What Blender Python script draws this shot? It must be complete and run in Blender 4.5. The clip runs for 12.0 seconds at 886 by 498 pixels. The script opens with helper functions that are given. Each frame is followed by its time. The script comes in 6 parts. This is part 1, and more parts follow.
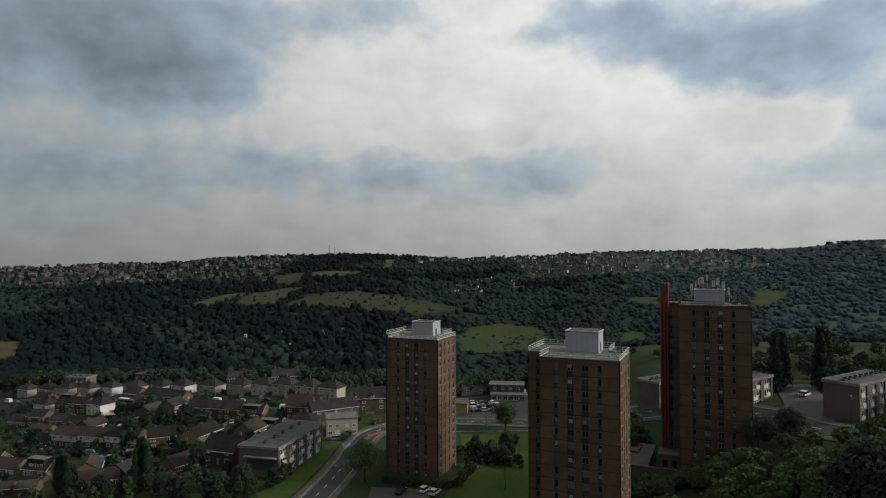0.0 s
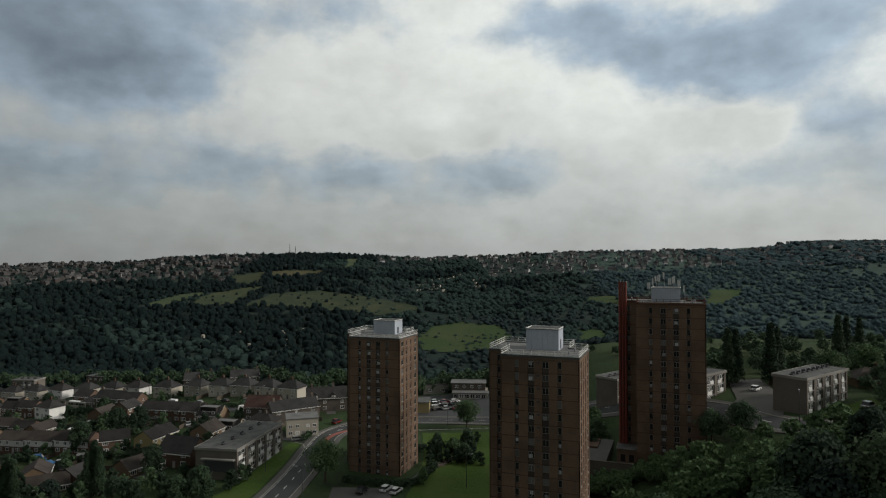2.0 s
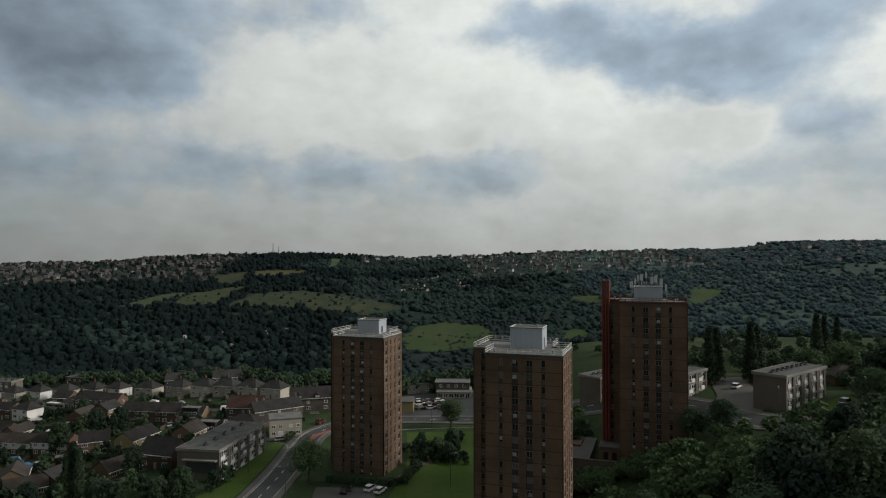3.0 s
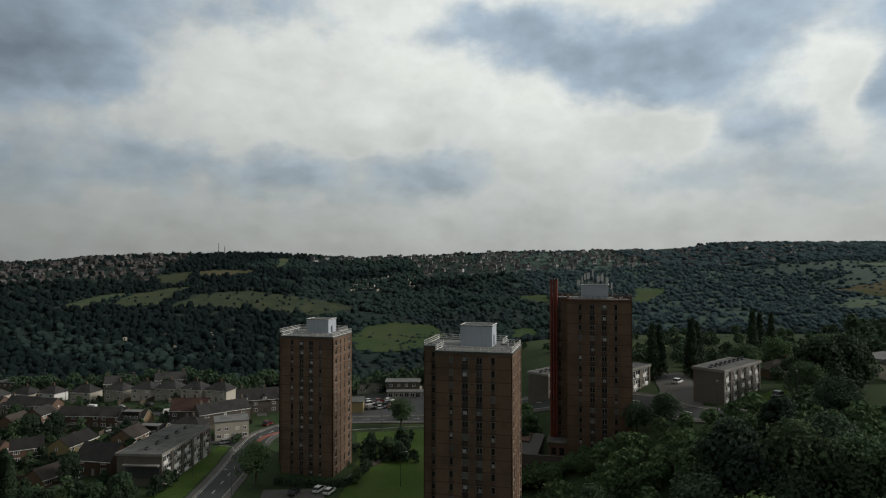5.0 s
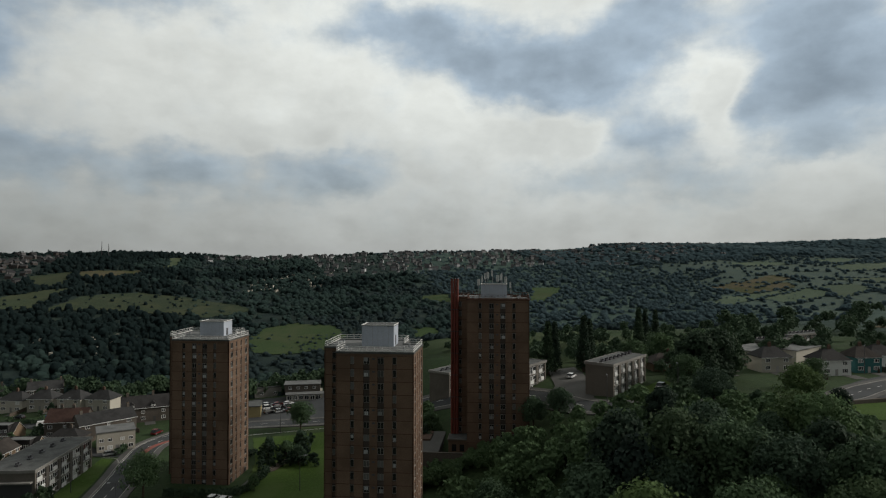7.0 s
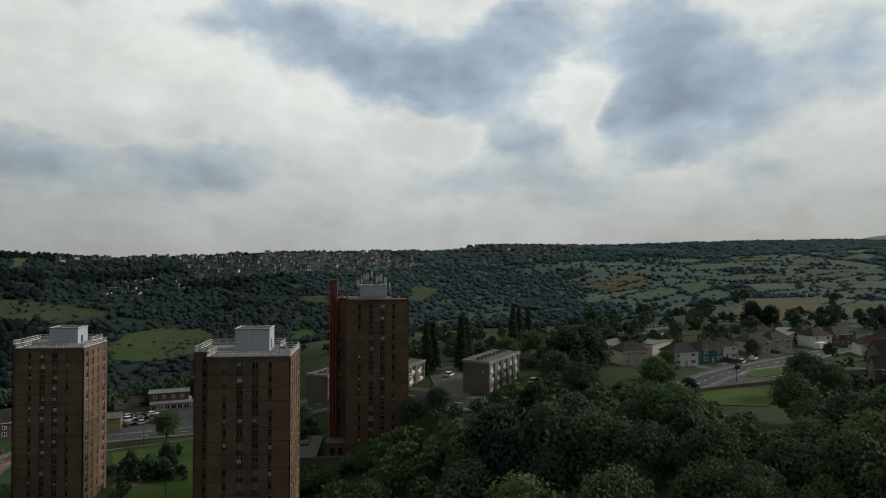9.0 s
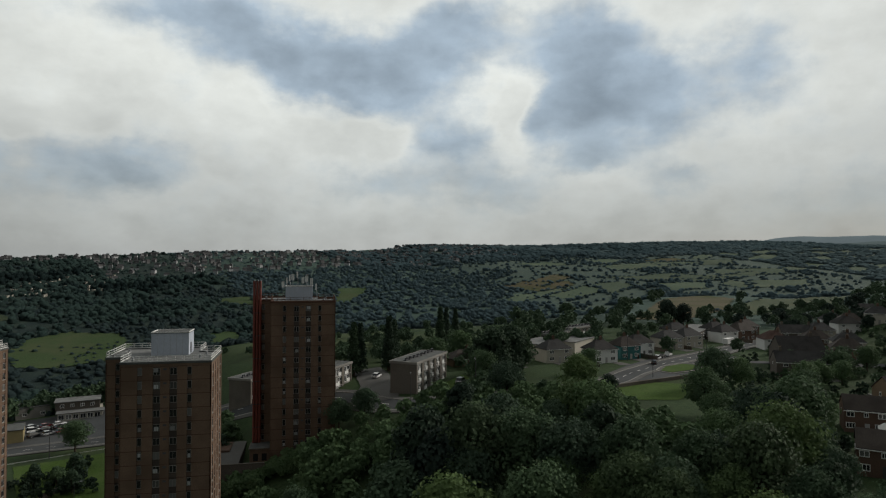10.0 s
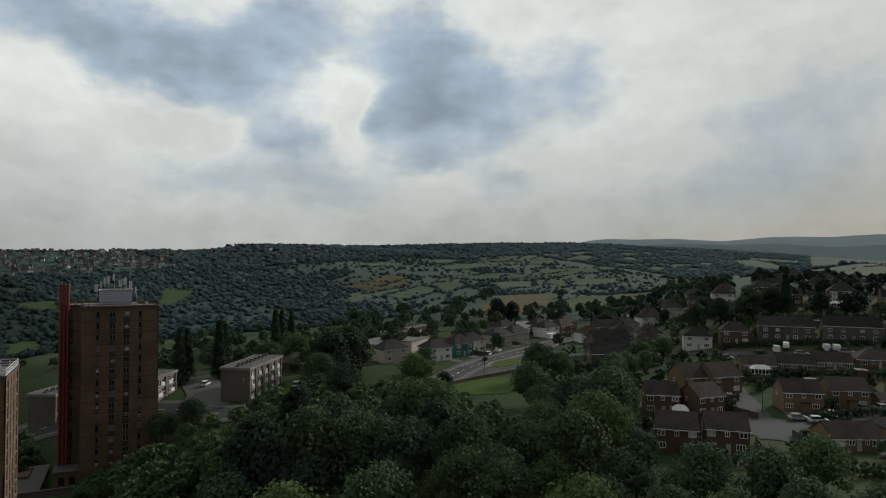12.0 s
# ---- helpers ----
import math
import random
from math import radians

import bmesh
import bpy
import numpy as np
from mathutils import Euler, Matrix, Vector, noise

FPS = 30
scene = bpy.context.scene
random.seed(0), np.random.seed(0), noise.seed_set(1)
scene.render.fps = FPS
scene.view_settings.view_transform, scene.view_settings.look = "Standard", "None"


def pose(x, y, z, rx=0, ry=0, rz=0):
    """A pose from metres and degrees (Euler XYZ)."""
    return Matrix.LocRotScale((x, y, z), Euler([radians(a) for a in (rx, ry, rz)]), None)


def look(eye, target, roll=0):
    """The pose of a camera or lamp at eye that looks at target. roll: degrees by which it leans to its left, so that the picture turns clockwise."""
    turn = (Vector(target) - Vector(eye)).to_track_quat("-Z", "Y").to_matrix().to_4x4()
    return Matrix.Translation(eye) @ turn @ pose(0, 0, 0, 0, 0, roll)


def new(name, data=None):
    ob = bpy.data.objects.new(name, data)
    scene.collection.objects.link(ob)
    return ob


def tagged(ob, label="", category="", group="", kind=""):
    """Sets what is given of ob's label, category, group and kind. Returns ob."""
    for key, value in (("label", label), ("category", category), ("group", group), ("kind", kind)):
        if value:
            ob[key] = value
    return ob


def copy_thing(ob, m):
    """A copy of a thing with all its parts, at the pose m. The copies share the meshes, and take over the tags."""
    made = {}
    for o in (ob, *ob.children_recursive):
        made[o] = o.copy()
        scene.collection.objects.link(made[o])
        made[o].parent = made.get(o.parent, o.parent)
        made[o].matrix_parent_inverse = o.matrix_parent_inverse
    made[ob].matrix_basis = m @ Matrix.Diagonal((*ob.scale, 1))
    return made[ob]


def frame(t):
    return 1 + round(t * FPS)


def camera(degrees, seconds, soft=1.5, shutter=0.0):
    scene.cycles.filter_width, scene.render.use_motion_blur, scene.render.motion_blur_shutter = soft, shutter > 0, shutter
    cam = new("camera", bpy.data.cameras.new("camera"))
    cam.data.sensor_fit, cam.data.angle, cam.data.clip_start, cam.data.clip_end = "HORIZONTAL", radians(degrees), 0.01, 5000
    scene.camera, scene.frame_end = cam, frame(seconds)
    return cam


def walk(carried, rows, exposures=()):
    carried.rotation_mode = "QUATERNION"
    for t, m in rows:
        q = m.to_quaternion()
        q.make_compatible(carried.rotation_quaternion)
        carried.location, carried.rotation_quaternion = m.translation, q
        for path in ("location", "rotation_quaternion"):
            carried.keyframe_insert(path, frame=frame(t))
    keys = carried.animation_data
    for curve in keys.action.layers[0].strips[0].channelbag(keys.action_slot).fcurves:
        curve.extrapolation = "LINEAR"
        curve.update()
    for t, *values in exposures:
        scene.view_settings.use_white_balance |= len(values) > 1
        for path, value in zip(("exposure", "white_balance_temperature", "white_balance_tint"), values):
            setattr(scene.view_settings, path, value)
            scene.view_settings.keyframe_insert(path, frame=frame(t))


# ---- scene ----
LENS = 69.84
cam = camera(LENS, 12.0, 1.2)
# seconds, eye, yaw, pitch, roll: the drone turns almost on the spot and sinks a little
PATH = [
    (0, (-0.00, -0.00, 64.00), -0.00, 0.88, -0.21),
    (0.5, (-0.01, 0.04, 63.89), -0.59, 0.88, -0.17),
    (1, (0.02, 0.03, 63.79), -1.70, 0.85, -0.18),
    (1.5, (0.05, 0.03, 63.72), -2.61, 0.84, -0.16),
    (2, (0.05, 0.01, 63.65), -3.41, 0.83, -0.14),
    (2.5, (0.05, 0.02, 63.55), -4.15, 0.82, -0.13),
    (4.5, (-0.03, -0.14, 63.12), -7.73, 0.83, -0.07),
    (5, (-0.06, -0.19, 63.04), -9.31, 0.83, -0.04),
    (5.5, (-0.07, -0.22, 63.00), -11.00, 0.83, -0.01),
    (6, (-0.04, -0.28, 63.01), -13.05, 0.82, 0.03),
    (6.5, (-0.01, -0.36, 63.00), -15.34, 0.82, 0.06),
    (7, (-0.03, -0.41, 63.01), -18.11, 0.82, 0.04),
    (9, (0.00, -0.32, 63.16), -28.93, 0.86, 0.10),
    (9.5, (-0.01, -0.24, 63.20), -31.89, 0.86, 0.11),
    (10, (-0.03, -0.15, 63.26), -35.48, 0.89, 0.13),
    (10.5, (-0.06, -0.03, 63.35), -39.14, 0.89, 0.11),
    (11, (-0.07, 0.02, 63.45), -42.79, 0.90, 0.14),
    (11.5, (-0.13, -0.05, 63.55), -46.41, 0.92, 0.18),
    (12, (-0.23, -0.21, 63.63), -50.02, 0.93, 0.22),
]


def heading(eye, yaw, pitch):
    a, b = radians(yaw), radians(pitch)
    return (eye[0] - math.sin(a) * math.cos(b), eye[1] + math.cos(a) * math.cos(b), eye[2] + math.sin(b))


walk(cam, [(t, look(eye, heading(eye, yaw, pitch), roll)) for t, eye, yaw, pitch, roll in PATH])
scene.view_settings.exposure = 0.0

# ---- sky and sun ----
SUN_AZ, SUN_EL = 98, 27


def toward(az, el):
    a, e = radians(az), radians(el)
    return Vector((math.sin(a) * math.cos(e), math.cos(a) * math.cos(e), math.sin(e)))


class Nodes:
    """Short hand for building a node tree."""

    def __init__(self, tree):
        self.tree = tree
        tree.nodes.clear()

    def add(self, kind, **inputs):
        n = self.tree.nodes.new(kind)
        for key, value in inputs.items():
            sock = n.inputs[int(key[1:])] if key[0] == "i" and key[1:].isdigit() else n.inputs[key.replace("_", " ")]
            self.put(sock, value)
        return n

    def put(self, sock, value):
        if isinstance(value, bpy.types.NodeSocket):
            self.tree.links.new(value, sock)
        else:
            sock.default_value = value

    def math(self, op, a, b=0.0, c=0.0, clamp=False):
        n = self.add("ShaderNodeMath", i0=a, i1=b, i2=c)
        n.operation, n.use_clamp = op, clamp
        return n.outputs[0]

    def vec(self, op, a, b=(0, 0, 0)):
        n = self.add("ShaderNodeVectorMath", i0=a, i1=b)
        n.operation = op
        return n.outputs["Value"] if op in ("DOT_PRODUCT", "LENGTH") else n.outputs[0]

    def scaled(self, a, s):
        n = self.add("ShaderNodeVectorMath", i0=a)
        n.operation = "SCALE"
        self.put(n.inputs["Scale"], s)
        return n.outputs[0]

    def ramp(self, fac, lo, hi, a=0.0, b=1.0, smooth=True):
        n = self.add("ShaderNodeMapRange", i0=fac, i1=lo, i2=hi, i3=a, i4=b)
        n.interpolation_type = "SMOOTHSTEP" if smooth else "LINEAR"
        return n.outputs[0]

    def mix(self, fac, a, b, mode="MIX"):
        n = self.tree.nodes.new("ShaderNodeMix")
        n.data_type, n.blend_type = "RGBA", mode
        self.put(n.inputs[0], fac)
        for sock, value in ((n.inputs[6], a), (n.inputs[7], b)):
            self.put(sock, (*value, 1) if isinstance(value, tuple) and len(value) == 3 else value)
        return n.outputs[2]

    def noise(self, vector, scale, detail=3, rough=0.55, out=0):
        n = self.add("ShaderNodeTexNoise", Scale=scale, Detail=detail, Roughness=rough)
        self.put(n.inputs["Vector"], vector)
        return n.outputs[out]


def build_sky():
    world = bpy.data.worlds.new("sky")
    scene.world = world
    world.use_nodes = True
    g = Nodes(world.node_tree)
    way = g.vec("NORMALIZE", g.add("ShaderNodeTexCoord").outputs["Generated"])
    parts = g.add("ShaderNodeSeparateXYZ", i0=way).outputs
    up = parts[2]
    flat = g.vec("MULTIPLY", way, (1, 1, 1.8))
    wob = g.vec("SUBTRACT", g.noise(flat, 9.0, 6, 0.54, 1), (0.5, 0.5, 0.5))
    bent = g.vec("ADD", way, g.scaled(wob, 0.11))
    density = None
    # cloud masses: azimuth, elevation, half width, half height, weight
    for az, el, sx, sy, weight in CLOUDS:
        c = toward(az, el)
        east = Vector((math.cos(radians(az)), -math.sin(radians(az)), 0))
        rise = c.cross(east) * -1
        if rise.z < 0:
            rise = -rise
        a = g.math("DIVIDE", g.vec("DOT_PRODUCT", bent, tuple(east)), math.sin(radians(sx)))
        off = g.vec("SUBTRACT", bent, tuple(c))
        b = g.math("DIVIDE", g.vec("DOT_PRODUCT", off, tuple(rise)), math.sin(radians(sy)))
        q = g.math("ADD", g.math("MULTIPLY", a, a), g.math("MULTIPLY", b, b))
        front = g.math("GREATER_THAN", g.vec("DOT_PRODUCT", bent, tuple(c)), 0.2)
        w = g.math("MULTIPLY", g.math("EXPONENT", g.math("MULTIPLY", q, -0.8)), g.math("MULTIPLY", front, weight))
        density = w if density is None else g.math("ADD", density, w)
    billow = g.noise(flat, 7.0, 6, 0.6)
    fine = g.noise(way, 21.0, 6, 0.58)
    density = g.math("ADD", density, g.math("MULTIPLY", g.math("SUBTRACT", billow, 0.5), 0.78))
    density = g.math("ADD", density, g.math("MULTIPLY", g.math("SUBTRACT", fine, 0.5), 0.6))
    edge = g.ramp(density, 0.0, 0.8)
    heart = g.ramp(density, 0.65, 1.9, 0, 1, False)
    side = g.math("ADD", g.math("MULTIPLY", g.vec("DOT_PRODUCT", way, tuple(toward(31, 25))), 0.5), 0.5)
    glow = g.math("ADD", 0.3, g.math("MULTIPLY", 0.7, g.math("POWER", g.ramp(side, 0.2, 0.97, 0, 1, False), 2.7)))
    bright = g.mix(g.ramp(up, 0.0, 0.28), LOW_SKY, HIGH_SKY)
    bright = g.mix(1.0, bright, g.add("ShaderNodeCombineColor", i0=glow, i1=glow, i2=glow).outputs[0], "MULTIPLY")
    # light from the sun's side on the billows
    sunward = g.vec("ADD", flat, tuple(toward(75, 35) * 0.03))
    lit = g.math("ADD", g.math("SUBTRACT", g.noise(flat, 7.0, 3, 0.5), g.noise(sunward, 7.0, 3, 0.5)), g.math("MULTIPLY", 0.4, g.math("SUBTRACT", g.noise(flat, 15.0, 4, 0.5), g.noise(sunward, 15.0, 4, 0.5))))
    veil = g.ramp(g.noise(flat, 5.5, 6, 0.6), 0.3, 0.7, 0.86, 1.08, False)
    veil = g.math("ADD", veil, g.math("MULTIPLY", lit, 0.22))
    bright = g.mix(1.0, bright, g.add("ShaderNodeCombineColor", i0=veil, i1=veil, i2=veil).outputs[0], "MULTIPLY")
    grey = g.mix(heart, g.mix(g.ramp(up, 0.03, 0.25), LOW_CLOUD, HIGH_CLOUD), DARK_CLOUD)
    tex = g.math("ADD", g.ramp(g.noise(flat, 17.0, 6, 0.62), 0.25, 0.75, 0.92, 1.08, False), g.math("MULTIPLY", lit, 0.75))
    tex = g.math("MULTIPLY", tex, g.math("ADD", 0.3, g.math("MULTIPLY", glow, 0.78)))
    grey = g.mix(1.0, grey, g.add("ShaderNodeCombineColor", i0=tex, i1=tex, i2=tex).outputs[0], "MULTIPLY")
    rim = g.math("MULTIPLY", g.ramp(density, -0.12, 0.14), g.ramp(density, 0.5, 0.16))
    rim = g.math("ADD", 1.0, g.math("MULTIPLY", rim, 0.07))
    bright = g.mix(1.0, bright, g.add("ShaderNodeCombineColor", i0=rim, i1=rim, i2=rim).outputs[0], "MULTIPLY")
    clouds = g.mix(edge, bright, grey)
    sky = g.tree.nodes.new("ShaderNodeTexSky")
    sky.sky_type, sky.sun_disc = "NISHITA", False
    sky.sun_elevation, sky.sun_rotation = radians(SUN_EL), radians(SUN_AZ)
    shade = g.mix(0.94, sky.outputs[0], clouds)
    shade = g.mix(g.ramp(up, -0.12, -0.02), (0.6, 0.65, 0.6), shade)
    back = g.add("ShaderNodeBackground", Color=shade, Strength=0.113)
    g.add("ShaderNodeOutputWorld", Surface=back.outputs[0])


CLOUDS = [(-38, 3.0, 14, 3.0, 0.6), (-31, 17, 10, 4.4, 1.5), (-23, 15, 5.5, 2.0, 0.9), (-17, 20.2, 5, 1.6, 0.5), (-34, 6.7, 5.0, 1.6, 0.75), (-27, 7.5, 3.4, 1.6, 0.8), (-20, 6.2, 4.0, 1.0, 0.5)]
CLOUDS += [(-15, 8.0, 5.5, 2.0, 0.85), (-4, 7.2, 4.6, 2.0, 0.9), (8, 7.0, 5.2, 2.0, 0.85), (-9.5, 9.2, 1.1, 1.4, -0.3), (2, 9.0, 1.1, 1.6, -0.3), (-6, 21.3, 5, 1.4, 0.5), (15, 19.8, 6, 2.0, 0.85)]
CLOUDS += [(21, 17.6, 4.4, 1.9, 0.7), (29, 15.9, 6.0, 2.3, 1.15), (36, 19.3, 5.0, 2.6, 0.9), (50, 13, 5.8, 3.2, 1.35), (48.5, 18, 4.2, 3.4, 1.0), (41.6, 13.2, 1.6, 3.2, -0.6), (29.5, 11.0, 3.6, 1.2, -0.45), (18, 13.2, 2.0, 1.0, -0.4)]
CLOUDS += [(36, 10.8, 3.6, 2.1, 0.8), (31, 6.6, 6.5, 1.7, 0.5), (40, 6, 3.6, 1.9, 0.5), (61, 15.2, 3.4, 3.6, 0.62), (56, 7.1, 3, 1.3, 0.5), (80, 10, 6, 4, 0.5), (74, 5.5, 9, 1.9, 0.4), (48, 8.6, 2.6, 1.1, 0.6)]
LOW_SKY, HIGH_SKY = (3.78, 3.95, 3.9), (6.95, 7.15, 6.75)
LOW_CLOUD, HIGH_CLOUD, DARK_CLOUD = (3.05, 3.45, 3.6), (3.2, 3.92, 4.6), (1.68, 2.1, 2.5)
build_sky()
sun = new("sun", bpy.data.lights.new("sun", "SUN"))
sun.data.energy, sun.data.angle, sun.data.color = 2.35, radians(14), (1.0, 0.94, 0.86)
sun.matrix_basis = look(toward(SUN_AZ, SUN_EL) * 400, (0, 0, 0))


# ---- materials ----
def surface(name, colour, rough=0.85, grain=1.0, vary=0.25, stain=0.3, bump=0.2, metal=0.0, random_tint=0.0, second=None, patch=0.08, spec=None):
    """A weathered surface: fine grain and broad stains over a base colour, with slight relief. grain: marks per metre."""
    m = bpy.data.materials.new(name)
    m.use_nodes = True
    g = Nodes(m.node_tree)
    pos = g.add("ShaderNodeNewGeometry").outputs["Position"]
    small = g.noise(pos, grain * 3.0, 4, 0.6)
    broad = g.noise(pos, patch, 4, 0.6)
    dark = tuple(c * (1 - vary) for c in colour)
    light = tuple(min(0.95, c * (1 + vary)) for c in colour)
    col = g.mix(g.ramp(small, 0.3, 0.7), dark, light)
    other = second or tuple(c * (1 - stain) for c in colour)
    col = g.mix(g.ramp(broad, 0.42, 0.66), col, other)
    if random_tint:
        rnd = g.add("ShaderNodeObjectInfo").outputs["Random"]
        col = g.mix(1.0, col, g.add("ShaderNodeCombineColor", **{k: g.ramp(rnd, 0, 1, 1 - random_tint, 1 + random_tint, False) for k in ("i0", "i1", "i2")}).outputs[0], "MULTIPLY")
    b = g.add("ShaderNodeBump", Strength=bump, Distance=0.05, Height=small)
    s = g.add("ShaderNodeBsdfPrincipled", Base_Color=col, Roughness=rough, Metallic=metal, Normal=b.outputs[0])
    s.inputs["Specular IOR Level"].default_value = spec if spec is not None else 0.06 if rough > 0.93 else 0.12 if rough > 0.8 else 0.35
    g.add("ShaderNodeOutputMaterial", Surface=s.outputs[0])
    return m


def leaf_surface(name, colour, vary=0.3, soft=0.0, spec=0.1):
    """Foliage: each clump of leaves its own green, with some light let through."""
    m = bpy.data.materials.new(name)
    m.use_nodes = True
    g = Nodes(m.node_tree)
    geo = g.add("ShaderNodeNewGeometry").outputs
    tree = g.add("ShaderNodeObjectInfo").outputs["Random"]
    each = geo["Random Per Island"]
    big = g.math("ADD", g.math("MULTIPLY", g.noise(geo["Position"], 0.35, 3), 0.5), g.math("MULTIPLY", g.noise(geo["Position"], 0.022, 3), 0.5))
    big = g.ramp(big, 0.3, 0.7)
    dark = tuple(c * (1 - vary) for c in colour)
    light = (colour[0] * (1 + vary * 1.3), colour[1] * (1 + vary), colour[2] * (1 + vary * 0.4))
    col = g.mix(g.math("ADD", g.math("MULTIPLY", each, 0.3), g.math("MULTIPLY", big, 0.7)), dark, light)
    v = g.ramp(tree, 0, 1, 0.7, 1.35, False)
    col = g.mix(1.0, col, g.add("ShaderNodeCombineColor", i0=v, i1=v, i2=g.ramp(tree, 0, 1, 0.85, 1.1, False)).outputs[0], "MULTIPLY")
    d = g.add("ShaderNodeBsdfPrincipled", Base_Color=col, Roughness=0.75)
    d.inputs["Specular IOR Level"].default_value = spec
    tr = g.add("ShaderNodeBsdfTranslucent", Color=col)
    if soft:
        # a deep mass of leaves scatters light: its shading follows the crown only in part
        mass = g.vec("NORMALIZE", g.vec("ADD", g.scaled(geo["Normal"], 1 - soft), (0.0, 0.0, soft)))
        g.put(d.inputs["Normal"], mass)
        g.put(tr.inputs["Normal"], mass)
    mixer = g.add("ShaderNodeMixShader", i0=0.34, i1=d.outputs[0], i2=tr.outputs[0])
    g.add("ShaderNodeOutputMaterial", Surface=mixer.outputs[0])
    return m


def glass_surface(name, colour, rough=0.08, pale=(0.55, 0.55, 0.53), spec=0.5):
    m = bpy.data.materials.new(name)
    m.use_nodes = True
    g = Nodes(m.node_tree)
    rnd = g.add("ShaderNodeObjectInfo").outputs["Random"]
    pos = g.add("ShaderNodeNewGeometry").outputs["Position"]
    # drawn curtains or blinds behind some panes
    curtain = g.mix(g.ramp(rnd, 0.74, 0.76), colour, (0.13, 0.13, 0.125))
    curtain = g.mix(g.ramp(rnd, 0.93, 0.94), curtain, pale)
    b = g.add("ShaderNodeBump", Strength=0.04, Distance=0.05, Height=g.noise(pos, 1.3, 2))
    s = g.add("ShaderNodeBsdfPrincipled", Base_Color=curtain, Roughness=rough, Normal=b.outputs[0])
    s.inputs["Specular IOR Level"].default_value = spec
    g.add("ShaderNodeOutputMaterial", Surface=s.outputs[0])
    return m


def ground_surface():
    """Rough grass, scrub and woodland floor; dry grass on the brow, pasture up the valley with haze in its colour."""
    m = bpy.data.materials.new("grassland")
    m.use_nodes = True
    g = Nodes(m.node_tree)
    pos = g.add("ShaderNodeNewGeometry").outputs["Position"]
    fine = g.noise(pos, 0.9, 5, 0.65)
    mid = g.noise(pos, 0.06, 5, 0.6)
    wide = g.noise(pos, 0.012, 4, 0.6)
    col = g.mix(g.ramp(fine, 0.3, 0.7), (0.025, 0.043, 0.02), (0.042, 0.064, 0.028))
    col = g.mix(g.ramp(mid, 0.45, 0.65), col, (0.03, 0.044, 0.022))
    col = g.mix(g.ramp(wide, 0.5, 0.62), col, (0.044, 0.06, 0.027))
    # woodland floor and meadow beyond the houses, paler eastward with haze painted in
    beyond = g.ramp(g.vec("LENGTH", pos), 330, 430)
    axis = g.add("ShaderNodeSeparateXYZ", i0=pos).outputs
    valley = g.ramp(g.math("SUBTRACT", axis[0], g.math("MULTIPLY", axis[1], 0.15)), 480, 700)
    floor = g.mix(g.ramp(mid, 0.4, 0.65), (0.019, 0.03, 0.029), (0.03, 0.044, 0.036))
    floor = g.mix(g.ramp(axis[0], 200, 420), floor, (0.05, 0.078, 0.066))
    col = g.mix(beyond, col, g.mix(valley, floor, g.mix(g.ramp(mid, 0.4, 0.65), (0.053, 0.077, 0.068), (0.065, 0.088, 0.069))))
    b = g.add("ShaderNodeBump", Strength=0.4, Distance=0.3, Height=fine)
    s = g.add("ShaderNodeBsdfPrincipled", Base_Color=col, Roughness=0.95, Normal=b.outputs[0])
    s.inputs["Specular IOR Level"].default_value = 0.06
    g.add("ShaderNodeOutputMaterial", Surface=s.outputs[0])
    return m


def many_tints(name, dark, light):
    """One surface for many far pieces, each with a tint of its own."""
    m = bpy.data.materials.new(name)
    m.use_nodes = True
    g = Nodes(m.node_tree)
    geo = g.add("ShaderNodeNewGeometry").outputs
    col = g.mix(g.math("POWER", geo["Random Per Island"], 2.6), dark, light)
    col = g.mix(g.ramp(g.noise(geo["Position"], 0.6, 3), 0.3, 0.7, 0.0, 0.25), col, tuple(c * 0.6 for c in dark))
    s = g.add("ShaderNodeBsdfPrincipled", Base_Color=col, Roughness=0.85)
    s.inputs["Specular IOR Level"].default_value = 0.2
    g.add("ShaderNodeOutputMaterial", Surface=s.outputs[0])
    return m


